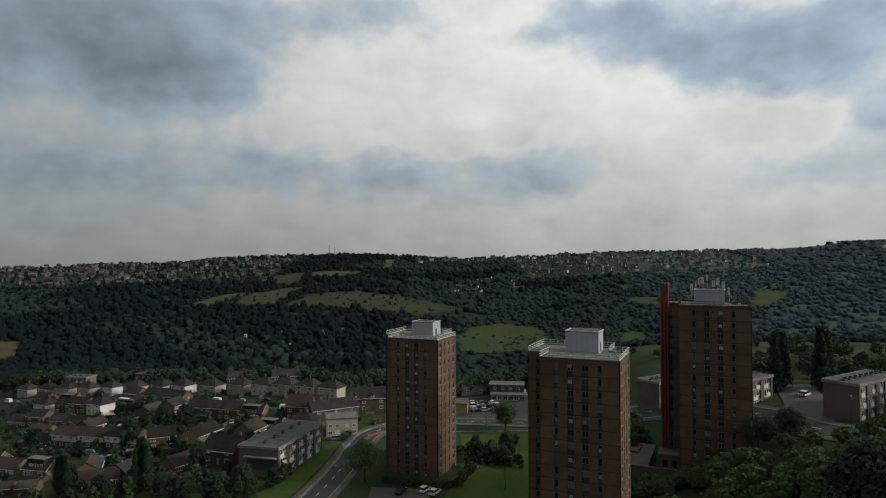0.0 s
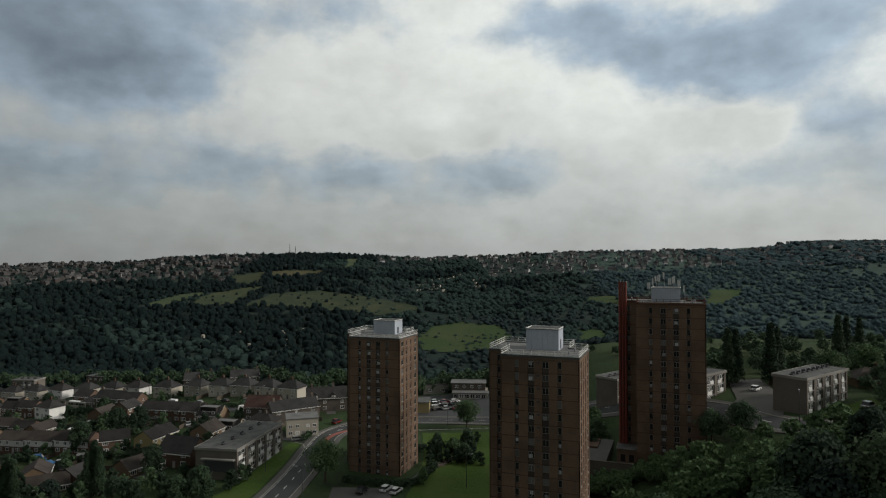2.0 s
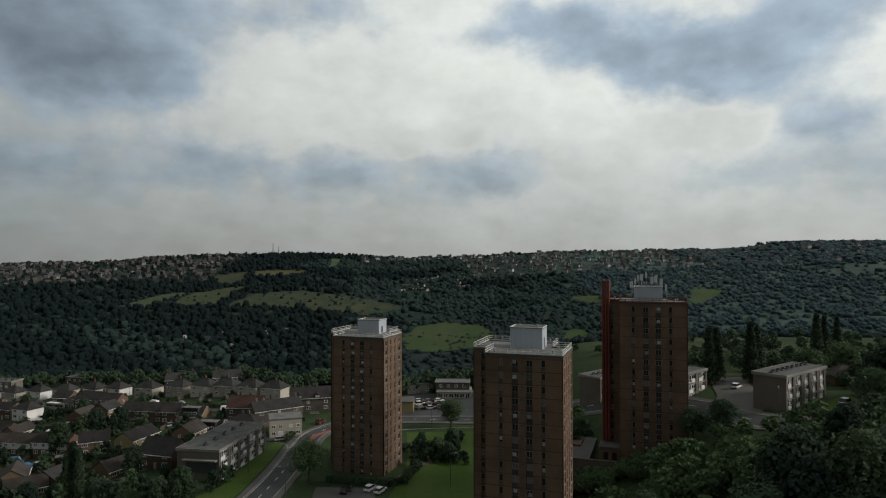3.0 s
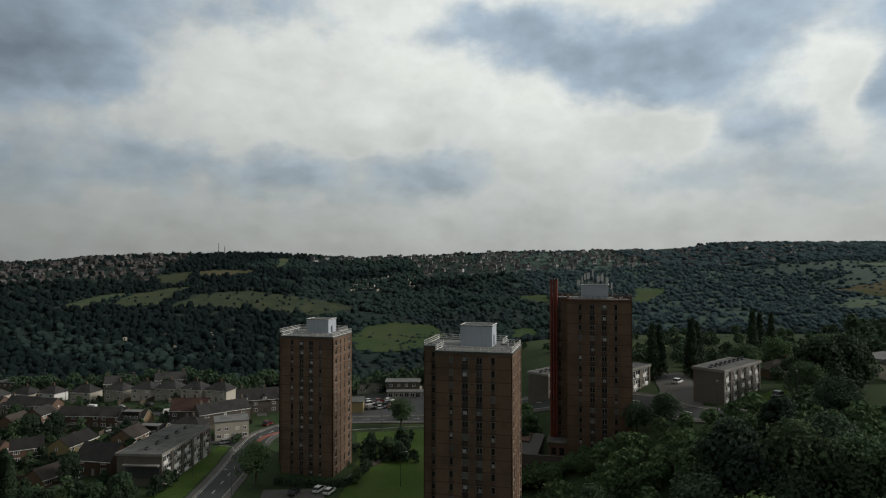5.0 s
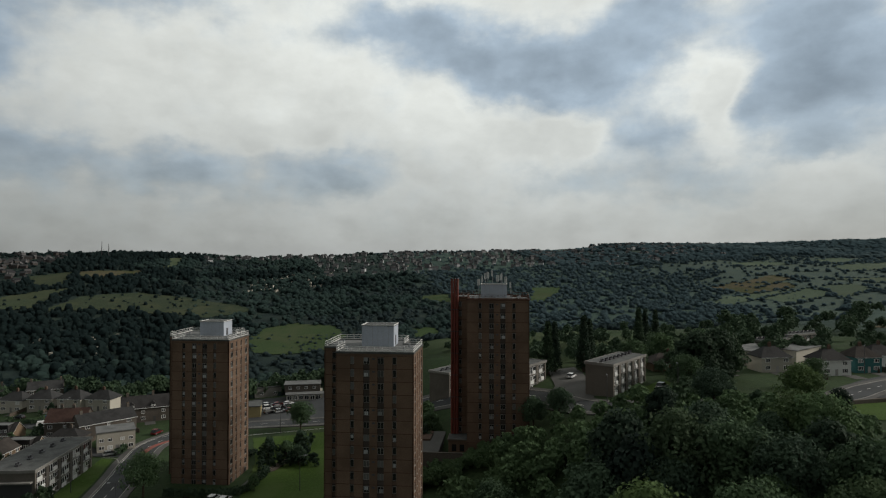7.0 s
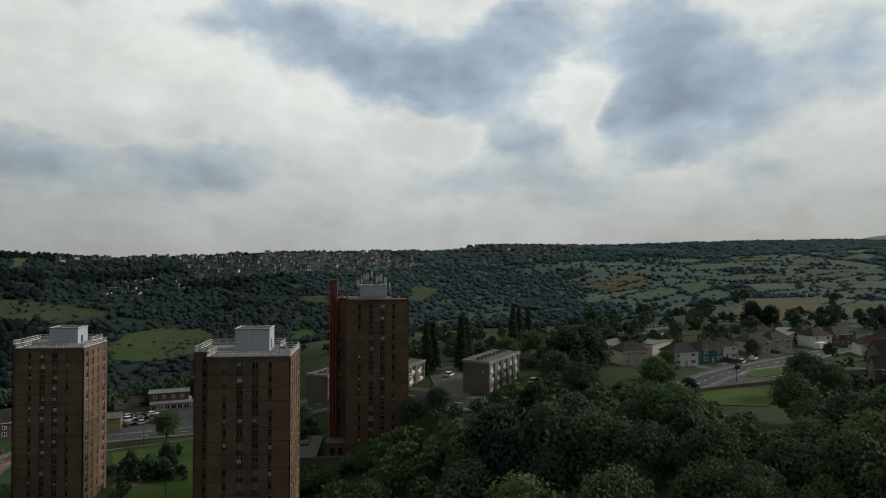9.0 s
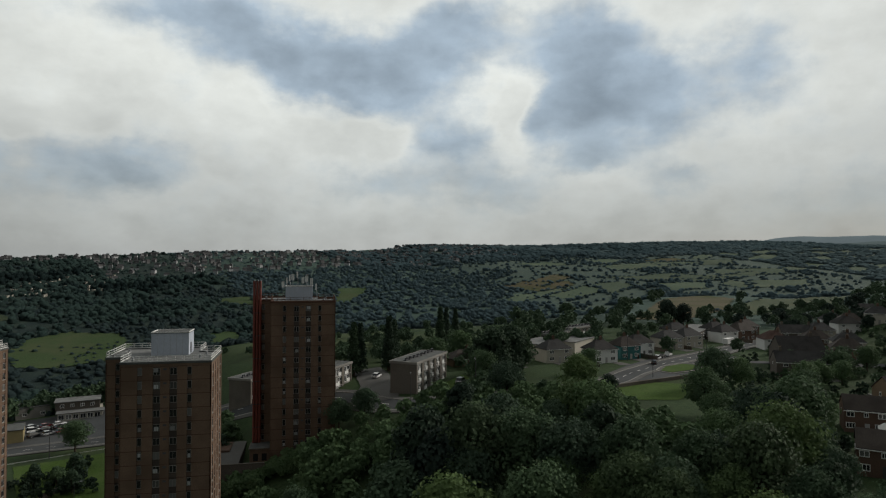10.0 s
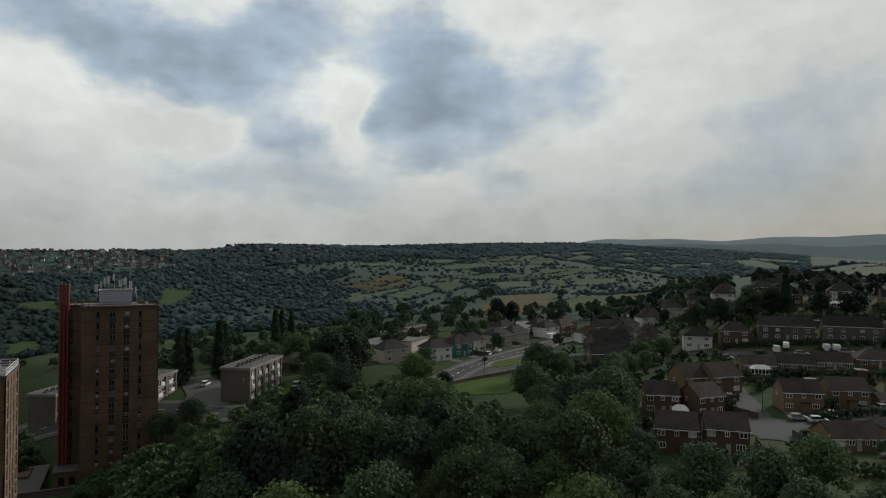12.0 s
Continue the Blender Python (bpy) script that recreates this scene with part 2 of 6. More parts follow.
M = {
    "ground": ground_surface(),
    "lawn": surface("lawn_grass", (0.045, 0.078, 0.017), 0.95, 0.8, 0.3, 0.3, 0.4, second=(0.06, 0.09, 0.026)),
    "meadow": surface("meadow_grass", (0.04, 0.064, 0.026), 0.95, 0.3, 0.25, 0.25, 0.3, second=(0.056, 0.071, 0.034), patch=0.025),
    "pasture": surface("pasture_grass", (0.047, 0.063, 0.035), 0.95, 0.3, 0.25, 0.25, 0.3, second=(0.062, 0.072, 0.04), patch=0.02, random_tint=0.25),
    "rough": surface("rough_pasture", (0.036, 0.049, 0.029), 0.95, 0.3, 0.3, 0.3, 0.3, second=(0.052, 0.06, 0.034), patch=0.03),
    # pasture up the valley, its colour paled and blued to hold haze
    "valley_pasture": surface("hazed_pasture_grass", (0.06, 0.084, 0.056), 0.95, 0.3, 0.2, 0.2, 0.3, second=(0.073, 0.094, 0.061), patch=0.02, random_tint=0.14),
    "dry": surface("dry_grass", (0.085, 0.074, 0.045), 0.95, 0.3, 0.25, 0.3, 0.3, second=(0.055, 0.062, 0.028), patch=0.025),
    "asphalt": surface("asphalt", (0.055, 0.058, 0.06), 0.85, 2.0, 0.15, 0.25, 0.1),
    "paving": surface("paving", (0.095, 0.093, 0.088), 0.9, 2.0, 0.15, 0.2, 0.1),
    "kerb": surface("kerb_stone", (0.27, 0.26, 0.24), 0.9, 2.0, 0.15, 0.2, 0.1),
    "paint_white": surface("road_paint", (0.62, 0.62, 0.58), 0.7, 3.0, 0.2, 0.3, 0.05),
    "paint_red": surface("red_road_paint", (0.24, 0.07, 0.05), 0.8, 3.0, 0.2, 0.3, 0.05),
    "paint_yellow": surface("yellow_road_paint", (0.3, 0.26, 0.12), 0.7, 3.0, 0.2, 0.3, 0.05),
    "tower_brick": surface("brown_brick", (0.163, 0.11, 0.078), 0.9, 2.2, 0.18, 0.28, 0.15, random_tint=0.06, patch=0.12),
    "tower_band": surface("dark_brick_band", (0.1, 0.055, 0.04), 0.9, 2.0, 0.2, 0.2, 0.1),
    "spandrel": surface("dark_infill_panel", (0.11, 0.07, 0.05), 0.75, 1.5, 0.15, 0.2, 0.05, random_tint=0.2),
    "roof_felt": surface("grey_roof_felt", (0.1, 0.103, 0.1), 0.9, 0.8, 0.2, 0.35, 0.1, patch=0.3),
    "roof_felt_light": surface("pale_roof_felt", (0.15, 0.153, 0.15), 0.88, 0.8, 0.18, 0.3, 0.1, patch=0.3),
    "rail": surface("pale_painted_steel", (0.62, 0.62, 0.6), 0.6, 3.0, 0.1, 0.15, 0.02),
    "hut": surface("pale_blue_grey_cladding", (0.4, 0.44, 0.5), 0.7, 1.0, 0.08, 0.12, 0.05, patch=0.2),
    "red_pipe": surface("red_painted_flue", (0.17, 0.042, 0.03), 0.6, 2.0, 0.15, 0.2, 0.03),
    "concrete": surface("weathered_concrete", (0.26, 0.25, 0.23), 0.9, 1.6, 0.15, 0.25, 0.1),
    "flat_brick": surface("grey_brown_brick", (0.152, 0.138, 0.12), 0.9, 2.2, 0.18, 0.2, 0.12, patch=0.15),
    "brick_red": surface("red_brick", (0.125, 0.083, 0.063), 0.9, 2.2, 0.2, 0.25, 0.12, random_tint=0.2),
    "brick_tan": surface("buff_brick", (0.17, 0.122, 0.08), 0.9, 2.2, 0.18, 0.2, 0.12, random_tint=0.15),
    "stone": surface("blackened_stone", (0.12, 0.105, 0.09), 0.92, 2.0, 0.25, 0.3, 0.2, random_tint=0.15),
    "far_wall": many_tints("far_house_wall", (0.07, 0.06, 0.055), (0.22, 0.22, 0.22)),
    "far_wall_pale": many_tints("pale_far_house_wall", (0.16, 0.16, 0.16), (0.62, 0.63, 0.64)),
    "far_roof": many_tints("far_house_roof", (0.035, 0.036, 0.038), (0.11, 0.105, 0.105)),
    "cream": surface("cream_render", (0.4, 0.375, 0.32), 0.9, 1.5, 0.08, 0.15, 0.05, random_tint=0.2),
    "white": surface("white_render", (0.66, 0.66, 0.64), 0.85, 1.5, 0.06, 0.12, 0.04, random_tint=0.12),
    "teal": surface("teal_render", (0.05, 0.15, 0.15), 0.85, 1.5, 0.1, 0.15, 0.05),
    "yellow": surface("yellow_render", (0.3, 0.25, 0.13), 0.85, 1.5, 0.1, 0.15, 0.05),
    "tile_dark": surface("dark_roof_tile", (0.034, 0.0325, 0.032), 0.88, 2.5, 0.25, 0.3, 0.3, random_tint=0.25, patch=0.3),
    "tile_brown": surface("brown_roof_tile", (0.054, 0.046, 0.041), 0.88, 2.5, 0.22, 0.3, 0.3, random_tint=0.25, patch=0.3),
    "tile_grey": surface("grey_slate", (0.042, 0.042, 0.042), 0.85, 2.5, 0.22, 0.3, 0.25, random_tint=0.2, patch=0.3),
    "tile_red": surface("red_roof_tile", (0.06, 0.036, 0.03), 0.88, 2.5, 0.22, 0.3, 0.3, random_tint=0.15, patch=0.3),
    "frame": surface("white_upvc", (0.78, 0.78, 0.76), 0.45, 3.0, 0.04, 0.08, 0.0, random_tint=0.2),
    "dull_frame": surface("aged_window_frame", (0.21, 0.195, 0.18), 0.6, 3.0, 0.1, 0.1, 0.0, random_tint=0.25),
    "door": surface("painted_door", (0.26, 0.25, 0.24), 0.55, 3.0, 0.1, 0.1, 0.0, random_tint=0.8),
    "glass": glass_surface("window_glass", (0.022, 0.025, 0.028)),
    "tower_glass": glass_surface("tower_window_glass", (0.018, 0.019, 0.02), 0.12, (0.09, 0.09, 0.085), 0.3),
    "net": surface("net_curtain", (0.3, 0.31, 0.31), 0.9, 4.0, 0.1, 0.1, 0.0, random_tint=0.5),
    "dark_spandrel": surface("dark_window_strip", (0.06, 0.046, 0.039), 0.75, 1.5, 0.15, 0.2, 0.05, random_tint=0.25),
    "rubber": surface("black_rubber", (0.02, 0.02, 0.02), 0.8, 3.0, 0.1, 0.1, 0.0),
    "steel": surface("galvanised_steel", (0.32, 0.33, 0.34), 0.5, 3.0, 0.1, 0.15, 0.02, metal=0.6),
    "dark_metal": surface("dark_painted_steel", (0.06, 0.06, 0.065), 0.5, 3.0, 0.1, 0.15, 0.02),
    "wood": surface("weathered_timber", (0.1, 0.083, 0.066), 0.9, 3.0, 0.25, 0.25, 0.1),
    "bark": surface("bark", (0.075, 0.06, 0.045), 0.95, 3.0, 0.3, 0.3, 0.4),
    "leaf": leaf_surface("broad_leaves", (0.074, 0.124, 0.076), 0.32, 0.5),
    # far leaves: haze painted in as paler, bluer green, more with distance
    "leaf_far_haze": leaf_surface("woodland_leaves", (0.044, 0.073, 0.074), 0.2, 0.9, 0.01),
    # dark conifers; in the west this colour also stands for cloud shade
    "leaf_pine_shade": leaf_surface("shaded_plantation_needles", (0.023, 0.039, 0.041), 0.2, 0.9, 0.01),
    "leaf_scrub_haze": leaf_surface("hazed_hawthorn_leaves", (0.052, 0.08, 0.077), 0.2, 0.9, 0.01),
    "leaf_valley_haze": leaf_surface("hazed_valley_leaves", (0.094, 0.146, 0.145), 0.16, 0.95, 0.0),
    "leaf_distant_haze": leaf_surface("hazed_distant_leaves", (0.115, 0.165, 0.168), 0.15, 0.92, 0.0),
    "leaf_dark": leaf_surface("dark_evergreen_leaves", (0.036, 0.062, 0.044), 0.3, 0.45),
    "leaf_light": leaf_surface("yellow_green_leaves", (0.082, 0.13, 0.064), 0.32, 0.45),
}


def haze_glow_surface(name, colour, glow):
    """Hills seen through miles of air, the haze put in as a glow of the surface."""
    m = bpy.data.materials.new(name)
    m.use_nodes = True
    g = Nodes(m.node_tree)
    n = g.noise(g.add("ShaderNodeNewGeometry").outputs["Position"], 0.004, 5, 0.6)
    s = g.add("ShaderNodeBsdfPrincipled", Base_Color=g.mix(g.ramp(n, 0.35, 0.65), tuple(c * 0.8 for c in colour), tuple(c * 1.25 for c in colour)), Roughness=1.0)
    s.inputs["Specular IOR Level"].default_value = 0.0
    # emission stands for the pale air before the hills
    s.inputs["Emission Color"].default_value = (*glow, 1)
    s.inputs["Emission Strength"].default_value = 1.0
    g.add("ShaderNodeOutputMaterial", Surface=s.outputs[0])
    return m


M["moor"] = haze_glow_surface("distant_moor", (0.045, 0.058, 0.06), (0.085, 0.105, 0.113))
M["far_hill"] = haze_glow_surface("distant_hill", (0.04, 0.05, 0.045), (0.048, 0.062, 0.066))
CAR_PAINT = {
    "white": surface("white_car_paint", (0.7, 0.7, 0.7), 0.25, 2.0, 0.03, 0.05, 0.0),
    "silver": surface("silver_car_paint", (0.4, 0.41, 0.42), 0.3, 2.0, 0.03, 0.05, 0.0, metal=0.5),
    "black": surface("black_car_paint", (0.02, 0.02, 0.022), 0.2, 2.0, 0.03, 0.05, 0.0),
    "red": surface("red_car_paint", (0.14, 0.02, 0.02), 0.25, 2.0, 0.03, 0.05, 0.0),
    "blue": surface("blue_car_paint", (0.04, 0.12, 0.26), 0.25, 2.0, 0.03, 0.05, 0.0),
}


# ---- building blocks ----
def finish(name, bm, material, smooth=False):
    me = bpy.data.meshes.new(name)
    bmesh.ops.recalc_face_normals(bm, faces=bm.faces)
    bm.to_mesh(me)
    bm.free()
    me.materials.append(material)
    if smooth:
        me.shade_smooth()
    return me


def part(name, bm, material, parent, label="", smooth=False):
    """One mesh object under a thing or under a part."""
    ob = new(name, finish(name, bm, material, smooth) if isinstance(bm, bmesh.types.BMesh) else bm)
    ob.parent = parent
    if label:
        tagged(ob, label)
    return ob


def slab(bm, x0, x1, y0, y1, z0, z1, m=None):
    vs = [bm.verts.new((m @ Vector(p)) if m else p) for p in
          ((x0, y0, z0), (x1, y0, z0), (x1, y1, z0), (x0, y1, z0), (x0, y0, z1), (x1, y0, z1), (x1, y1, z1), (x0, y1, z1))]
    for f in ((0, 3, 2, 1), (4, 5, 6, 7), (0, 1, 5, 4), (1, 2, 6, 5), (2, 3, 7, 6), (3, 0, 4, 7)):
        bm.faces.new([vs[i] for i in f])
    return bm


def box(*a):
    return slab(bmesh.new(), *a)


def prism(bm, outline, z0, z1):
    lo = [bm.verts.new((x, y, z0)) for x, y in outline]
    hi = [bm.verts.new((x, y, z1)) for x, y in outline]
    n = len(outline)
    bm.faces.new(lo[::-1])
    bm.faces.new(hi)
    for i in range(n):
        bm.faces.new((lo[i], lo[(i + 1) % n], hi[(i + 1) % n], hi[i]))
    return bm


def tube(bm, a, b, r0, r1=None, sides=8):
    a, b = Vector(a), Vector(b)
    r1 = r0 if r1 is None else r1
    q = (b - a).to_track_quat("Z", "Y")
    rings = []
    for c, r in ((a, r0), (b, r1)):
        rings.append([bm.verts.new(c + q @ Vector((r * math.cos(2 * math.pi * k / sides), r * math.sin(2 * math.pi * k / sides), 0))) for k in range(sides)])
    for k in range(sides):
        bm.faces.new((rings[0][k], rings[0][(k + 1) % sides], rings[1][(k + 1) % sides], rings[1][k]))
    bm.faces.new(rings[0][::-1])
    bm.faces.new(rings[1])
    return bm


def thing(name, m, label, category, group="", kind=""):
    ob = new(name)
    ob.matrix_basis = m
    return tagged(ob, label, category, group, kind)


def on_ground(x, y, rz=0, lift=0.0):
    return pose(x, y, terrain(x, y) + lift, 0, 0, rz)


def step(a, b, v):
    v = min(1.0, max(0.0, (v - a) / (b - a)))
    return v * v * (3 - 2 * v)


# how far the near shelf reaches, by direction, before it falls to the valley
BROW_AZ = [-60, -33, -20, -10, 0, 20, 40, 50, 54, 60, 66, 72, 78, 84, 100]
BROW_R = [620, 500, 345, 292, 272, 285, 345, 440, 640, 700, 690, 610, 570, 800, 1500]
RIDGE_X = [-1000, -620, -480, -220, 50, 205, 400, 740, 850, 1300, 1700, 2200, 3000]
RIDGE_Z = [45, 52, 64, 71, 59, 65, 76, 74, 93, 97, 112, 124, 120]


def terrain(x, y):
    """Height of the land: the lower estate, the bank up to the upper estate, the hill, the valley and the far ridge."""
    away = math.hypot(x, y)
    shelf = 1 + 25 / (1 + math.exp(max(-60, min(60, (64 - x) / 11))))
    hill = 5.0 * math.log1p(math.exp(min(50, (x - 225) / 25)))
    hill = hill if hill < 20 else min(34, 20 + 0.15 * (hill - 20))
    shelf += hill * (1 - step(0.2, 0.5, y / max(60, x)))
    shelf -= 0.11 * max(0, -x - 72) * (1 - step(300, 700, -x))
    az = math.degrees(math.atan2(x, y))
    past = away - float(np.interp(az, BROW_AZ, BROW_R)) if -90 < az < 100 else -1
    z = shelf
    if past > 0:
        floor = -50 + 0.035 * max(0, x) + 0.01 * max(0, -x)
        z = shelf + (floor - shelf) * step(0, 330, past)
        foot, crest = max(250, 560 - 0.12 * max(0, x)), max(900, 1400 - 0.10 * max(0, x))
        top = float(np.interp(x, RIDGE_X, RIDGE_Z))
        v = (y - foot) / (crest - foot)
        far = floor + (top - floor) * (0.85 * v + 0.15 * step(0, 1, v)) if v < 1 else top - 0.02 * min(y - crest, 1500)
        z = max(z, far * step(0, 120, past) + z * (1 - step(0, 120, past)))
    rough = step(300, 900, away)
    return z + rough * (4 * noise.noise((x / 170, y / 170, 3.1)) + 2 * noise.noise((x / 60, y / 60, 7.7)))


def star_patch(name, outline, material, lift, rings=8, wobble=0.0, label="", category=""):
    """A flat piece of land laid over the terrain: a star-shaped outline filled with rings of quads."""
    rnd = random.Random(len(outline) * 31 + int(outline[0][0]))
    edge = []
    n = len(outline)
    for i in range(n):
        (ax, ay), (bx, by) = outline[i], outline[(i + 1) % n]
        k = max(3, int(math.hypot(bx - ax, by - ay) / max(3.0, wobble)))
        for j in range(k):
            f = j / k
            edge.append((ax + (bx - ax) * f + rnd.uniform(-wobble, wobble) * 0.5, ay + (by - ay) * f + rnd.uniform(-wobble, wobble) * 0.5))
    cx, cy = sum(p[0] for p in edge) / len(edge), sum(p[1] for p in edge) / len(edge)
    bm = bmesh.new()
    loops = []
    for r in range(1, rings + 1):
        s = r / rings
        loops.append([bm.verts.new((cx + (x - cx) * s, cy + (y - cy) * s, terrain(cx + (x - cx) * s, cy + (y - cy) * s) + lift)) for x, y in edge])
    mid = bm.verts.new((cx, cy, terrain(cx, cy) + lift))
    m = len(edge)
    for i in range(m):
        j = (i + 1) % m
        bm.faces.new((mid, loops[0][i], loops[0][j]))
        for r in range(rings - 1):
            bm.faces.new((loops[r][i], loops[r + 1][i], loops[r + 1][j], loops[r][j]))
    ob = new(name, finish(name, bm, material))
    return tagged(ob, label or name.replace("_", " "), category or name.split("_")[0], kind="structure")


def smooth_line(points, gap=3.0):
    """A polyline through the points, rounded, with a point about every gap metres."""
    out = []
    n = len(points)
    for i in range(n - 1):
        p0, p1, p2, p3 = (Vector(points[max(0, min(n - 1, k))]) for k in (i - 1, i, i + 1, i + 2))
        k = max(2, int((p2 - p1).length / gap))
        for j in range(k):
            t = j / k
            out.append(0.5 * (2 * p1 + (p2 - p0) * t + (2 * p0 - 5 * p1 + 4 * p2 - p3) * t * t + (3 * p1 - p0 - 3 * p2 + p3) * t ** 3))
    out.append(Vector(points[-1]))
    return out


def ribbon(name, points, off0, off1, material, lift, deep=0.0, label="", category="", kind="structure", gap=2.0):
    """A strip along a line, between two offsets to its right, laid on the terrain."""
    line = smooth_line(points, gap)
    bm = bmesh.new()
    prev = None
    cells = max(1, int(abs(off1 - off0) / 2.0))
    for i, p in enumerate(line):
        d = (line[min(i + 1, len(line) - 1)] - line[max(i - 1, 0)]).normalized()
        side = Vector((d.y, -d.x))
        ring = []
        for k in range(cells + 1):
            q = p + side * (off0 + (off1 - off0) * k / cells)
            ring.append(bm.verts.new((q.x, q.y, terrain(q.x, q.y) + lift)))
        if deep:
            ring = [bm.verts.new(ring[0].co - Vector((0, 0, deep)))] + ring + [bm.verts.new(ring[-1].co - Vector((0, 0, deep)))]
        if prev:
            for k in range(len(ring) - 1):
                bm.faces.new((prev[k], prev[k + 1], ring[k + 1], ring[k]))
        prev = ring
    ob = new(name, finish(name, bm, material))
    return tagged(ob, label or name.replace("_", " "), category or name.split("_")[0], kind=kind)


def dashes(points, off, length, gap, width, material, name="lane_marking"):
    line = smooth_line(points, 0.5)
    run, bm, acc = 0.0, bmesh.new(), []
    for i in range(1, len(line)):
        d = line[i] - line[i - 1]
        run += d.length
        if run % (length + gap) < length:
            d = d.normalized()
            side = Vector((d.y, -d.x))
            vs = []
            for q in (line[i - 1] + side * (off - width / 2), line[i - 1] + side * (off + width / 2), line[i] + side * (off + width / 2), line[i] + side * (off - width / 2)):
                vs.append(bm.verts.new((q.x, q.y, terrain(q.x, q.y) + 0.17)))
            bm.faces.new(vs)
    return tagged(new(name, finish(name, bm, material)), "white painted line on the road", "road marking", kind="structure")


# ---- the land ----
def build_ground():
    radii = [0.0, 20.0]
    while radii[-1] < 4700:
        radii.append(radii[-1] * 1.021 + 0.6)
    turns = [-180 + 6 * k for k in range(22)] + [-48 + 0.7 * k for k in range(212)] + [100.5 + 6 * k for k in range(14)]
    verts, faces = [], []
    for r in radii:
        for a in turns:
            x, y = r * math.sin(radians(a)), r * math.cos(radians(a))
            verts.append((x, y, terrain(x, y)))
    n = len(turns)
    for i in range(len(radii) - 1):
        for k in range(n):
            j = (k + 1) % n
            faces.append((i * n + k, i * n + j, (i + 1) * n + j, (i + 1) * n + k) if i else (k, n + j, n + k))
    me = bpy.data.meshes.new("ground")
    me.from_pydata(verts, [], faces)
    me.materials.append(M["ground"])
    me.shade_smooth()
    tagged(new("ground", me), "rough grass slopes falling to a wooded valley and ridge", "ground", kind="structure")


build_ground()


def far_hills(name, away, crest, base, material, label, seed):
    """A long hill of the far distance: a low rounded bank on an arc round the valley."""
    r = random.Random(seed)
    bm = bmesh.new()
    prev = None
    for k in range(90):
        az = 48 + k * 0.6
        rise = crest * step(52, 66, az) * (1 + 0.05 * math.sin(az * 0.31 + seed) + 0.03 * math.sin(az * 0.83) + r.uniform(-0.006, 0.006))
        ring = []
        for d, f in ((-500, 0.0), (-350, 0.35), (-200, 0.72), (-80, 0.94), (0, 1.0), (150, 0.9)):
            a = radians(az)
            ring.append(bm.verts.new(((away + d) * math.sin(a), (away + d) * math.cos(a), base + (rise - base) * f)))
        if prev:
            for i in range(5):
                bm.faces.new((prev[i], prev[i + 1], ring[i + 1], ring[i]))
        prev = ring
    tagged(new(name, finish(name, bm, M[material], True)), label, "hills", kind="structure")


far_hills("backdrop_moor", 4500, 206, 20, "moor", "moor on the far horizon, glowing pale blue-grey for haze", 1)
far_hills("backdrop_hill", 3500, 140, 10, "far_hill", "blue-green hill before the moor, glowing faintly for haze", 4)
FIELDS = []
BORDERS = []


def field(x, y, rx, ry, turn=0, kind="pasture", lift=0.7):
    """A pasture on the far slopes: an uneven quadrilateral with hedges left to the trees."""
    a = radians(turn)
    rnd = random.Random(int(x) * 7 + int(y))
    pts = []
    for sx, sy in ((-1, -1), (0.1, -1.05), (1, -1), (1, 1), (0, 1.08), (-1, 1)):
        px, py = rx * (sx * 0.93 + rnd.uniform(-0.16, 0.16)), ry * (sy * 0.9 + rnd.uniform(-0.2, 0.2))
        pts.append((x + px * math.cos(a) - py * math.sin(a), y + px * math.sin(a) + py * math.cos(a)))
    FIELDS.append((x, y, pts))
    BORDERS.append(pts)
    # pastures up the valley take the grass with haze in its colour
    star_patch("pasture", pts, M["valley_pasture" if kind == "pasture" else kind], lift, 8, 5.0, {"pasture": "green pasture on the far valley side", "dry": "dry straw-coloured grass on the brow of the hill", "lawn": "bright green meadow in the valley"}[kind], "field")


def in_field(x, y, grow=1.0):
    for fx, fy, pts in FIELDS:
        if abs(x - fx) > 200 or abs(y - fy) > 200:
            continue
        u, v = fx + (x - fx) / grow, fy + (y - fy) / grow
        inside = False
        for i in range(len(pts)):
            (ax, ay), (bx, by) = pts[i - 1], pts[i]
            if (ay > v) != (by > v) and u < ax + (bx - ax) * (v - ay) / (by - ay):
                inside = not inside
        if inside:
            return True
    return False


def enclosure(outline, kind="pasture", lift=0.75, hedge=True):
    """A field inside its own hedges, drawn by the corners of its boundary."""
    cx, cy = sum(q[0] for q in outline) / len(outline), sum(q[1] for q in outline) / len(outline)
    FIELDS.append((cx, cy, outline))
    if hedge:
        BORDERS.append(outline)
    # east of x = 560 all but dry grass is paled for haze
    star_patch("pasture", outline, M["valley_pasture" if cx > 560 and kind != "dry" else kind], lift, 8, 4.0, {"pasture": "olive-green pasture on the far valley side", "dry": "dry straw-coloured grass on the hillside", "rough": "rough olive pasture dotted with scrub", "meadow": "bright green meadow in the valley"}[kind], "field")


# the western slope
enclosure([(-361, 905), (-339, 966), (-299, 999), (-304, 952), (-320, 903), (-323, 873)])
enclosure([(-291, 980), (-218, 1023), (-227, 950), (-235, 894), (-270, 881), (-300, 899), (-301, 944)])
enclosure([(-305, 1128), (-249, 1171), (-234, 1044), (-268, 1033)])
enclosure([(-245, 1165), (-152, 1188), (-150, 1153), (-202, 1110), (-228, 1095)], "dry")
enclosure([(-226, 881), (-193, 968), (-130, 1012), (-73, 982), (5, 915), (22, 880), (-33, 850), (-129, 887)], "rough", 0.7, False)
enclosure([(-121, 1216), (-122, 1355), (-96, 1370), (-102, 1216)])
enclosure([(-530, 733), (-464, 703), (-425, 631), (-441, 610), (-500, 640)], "dry")
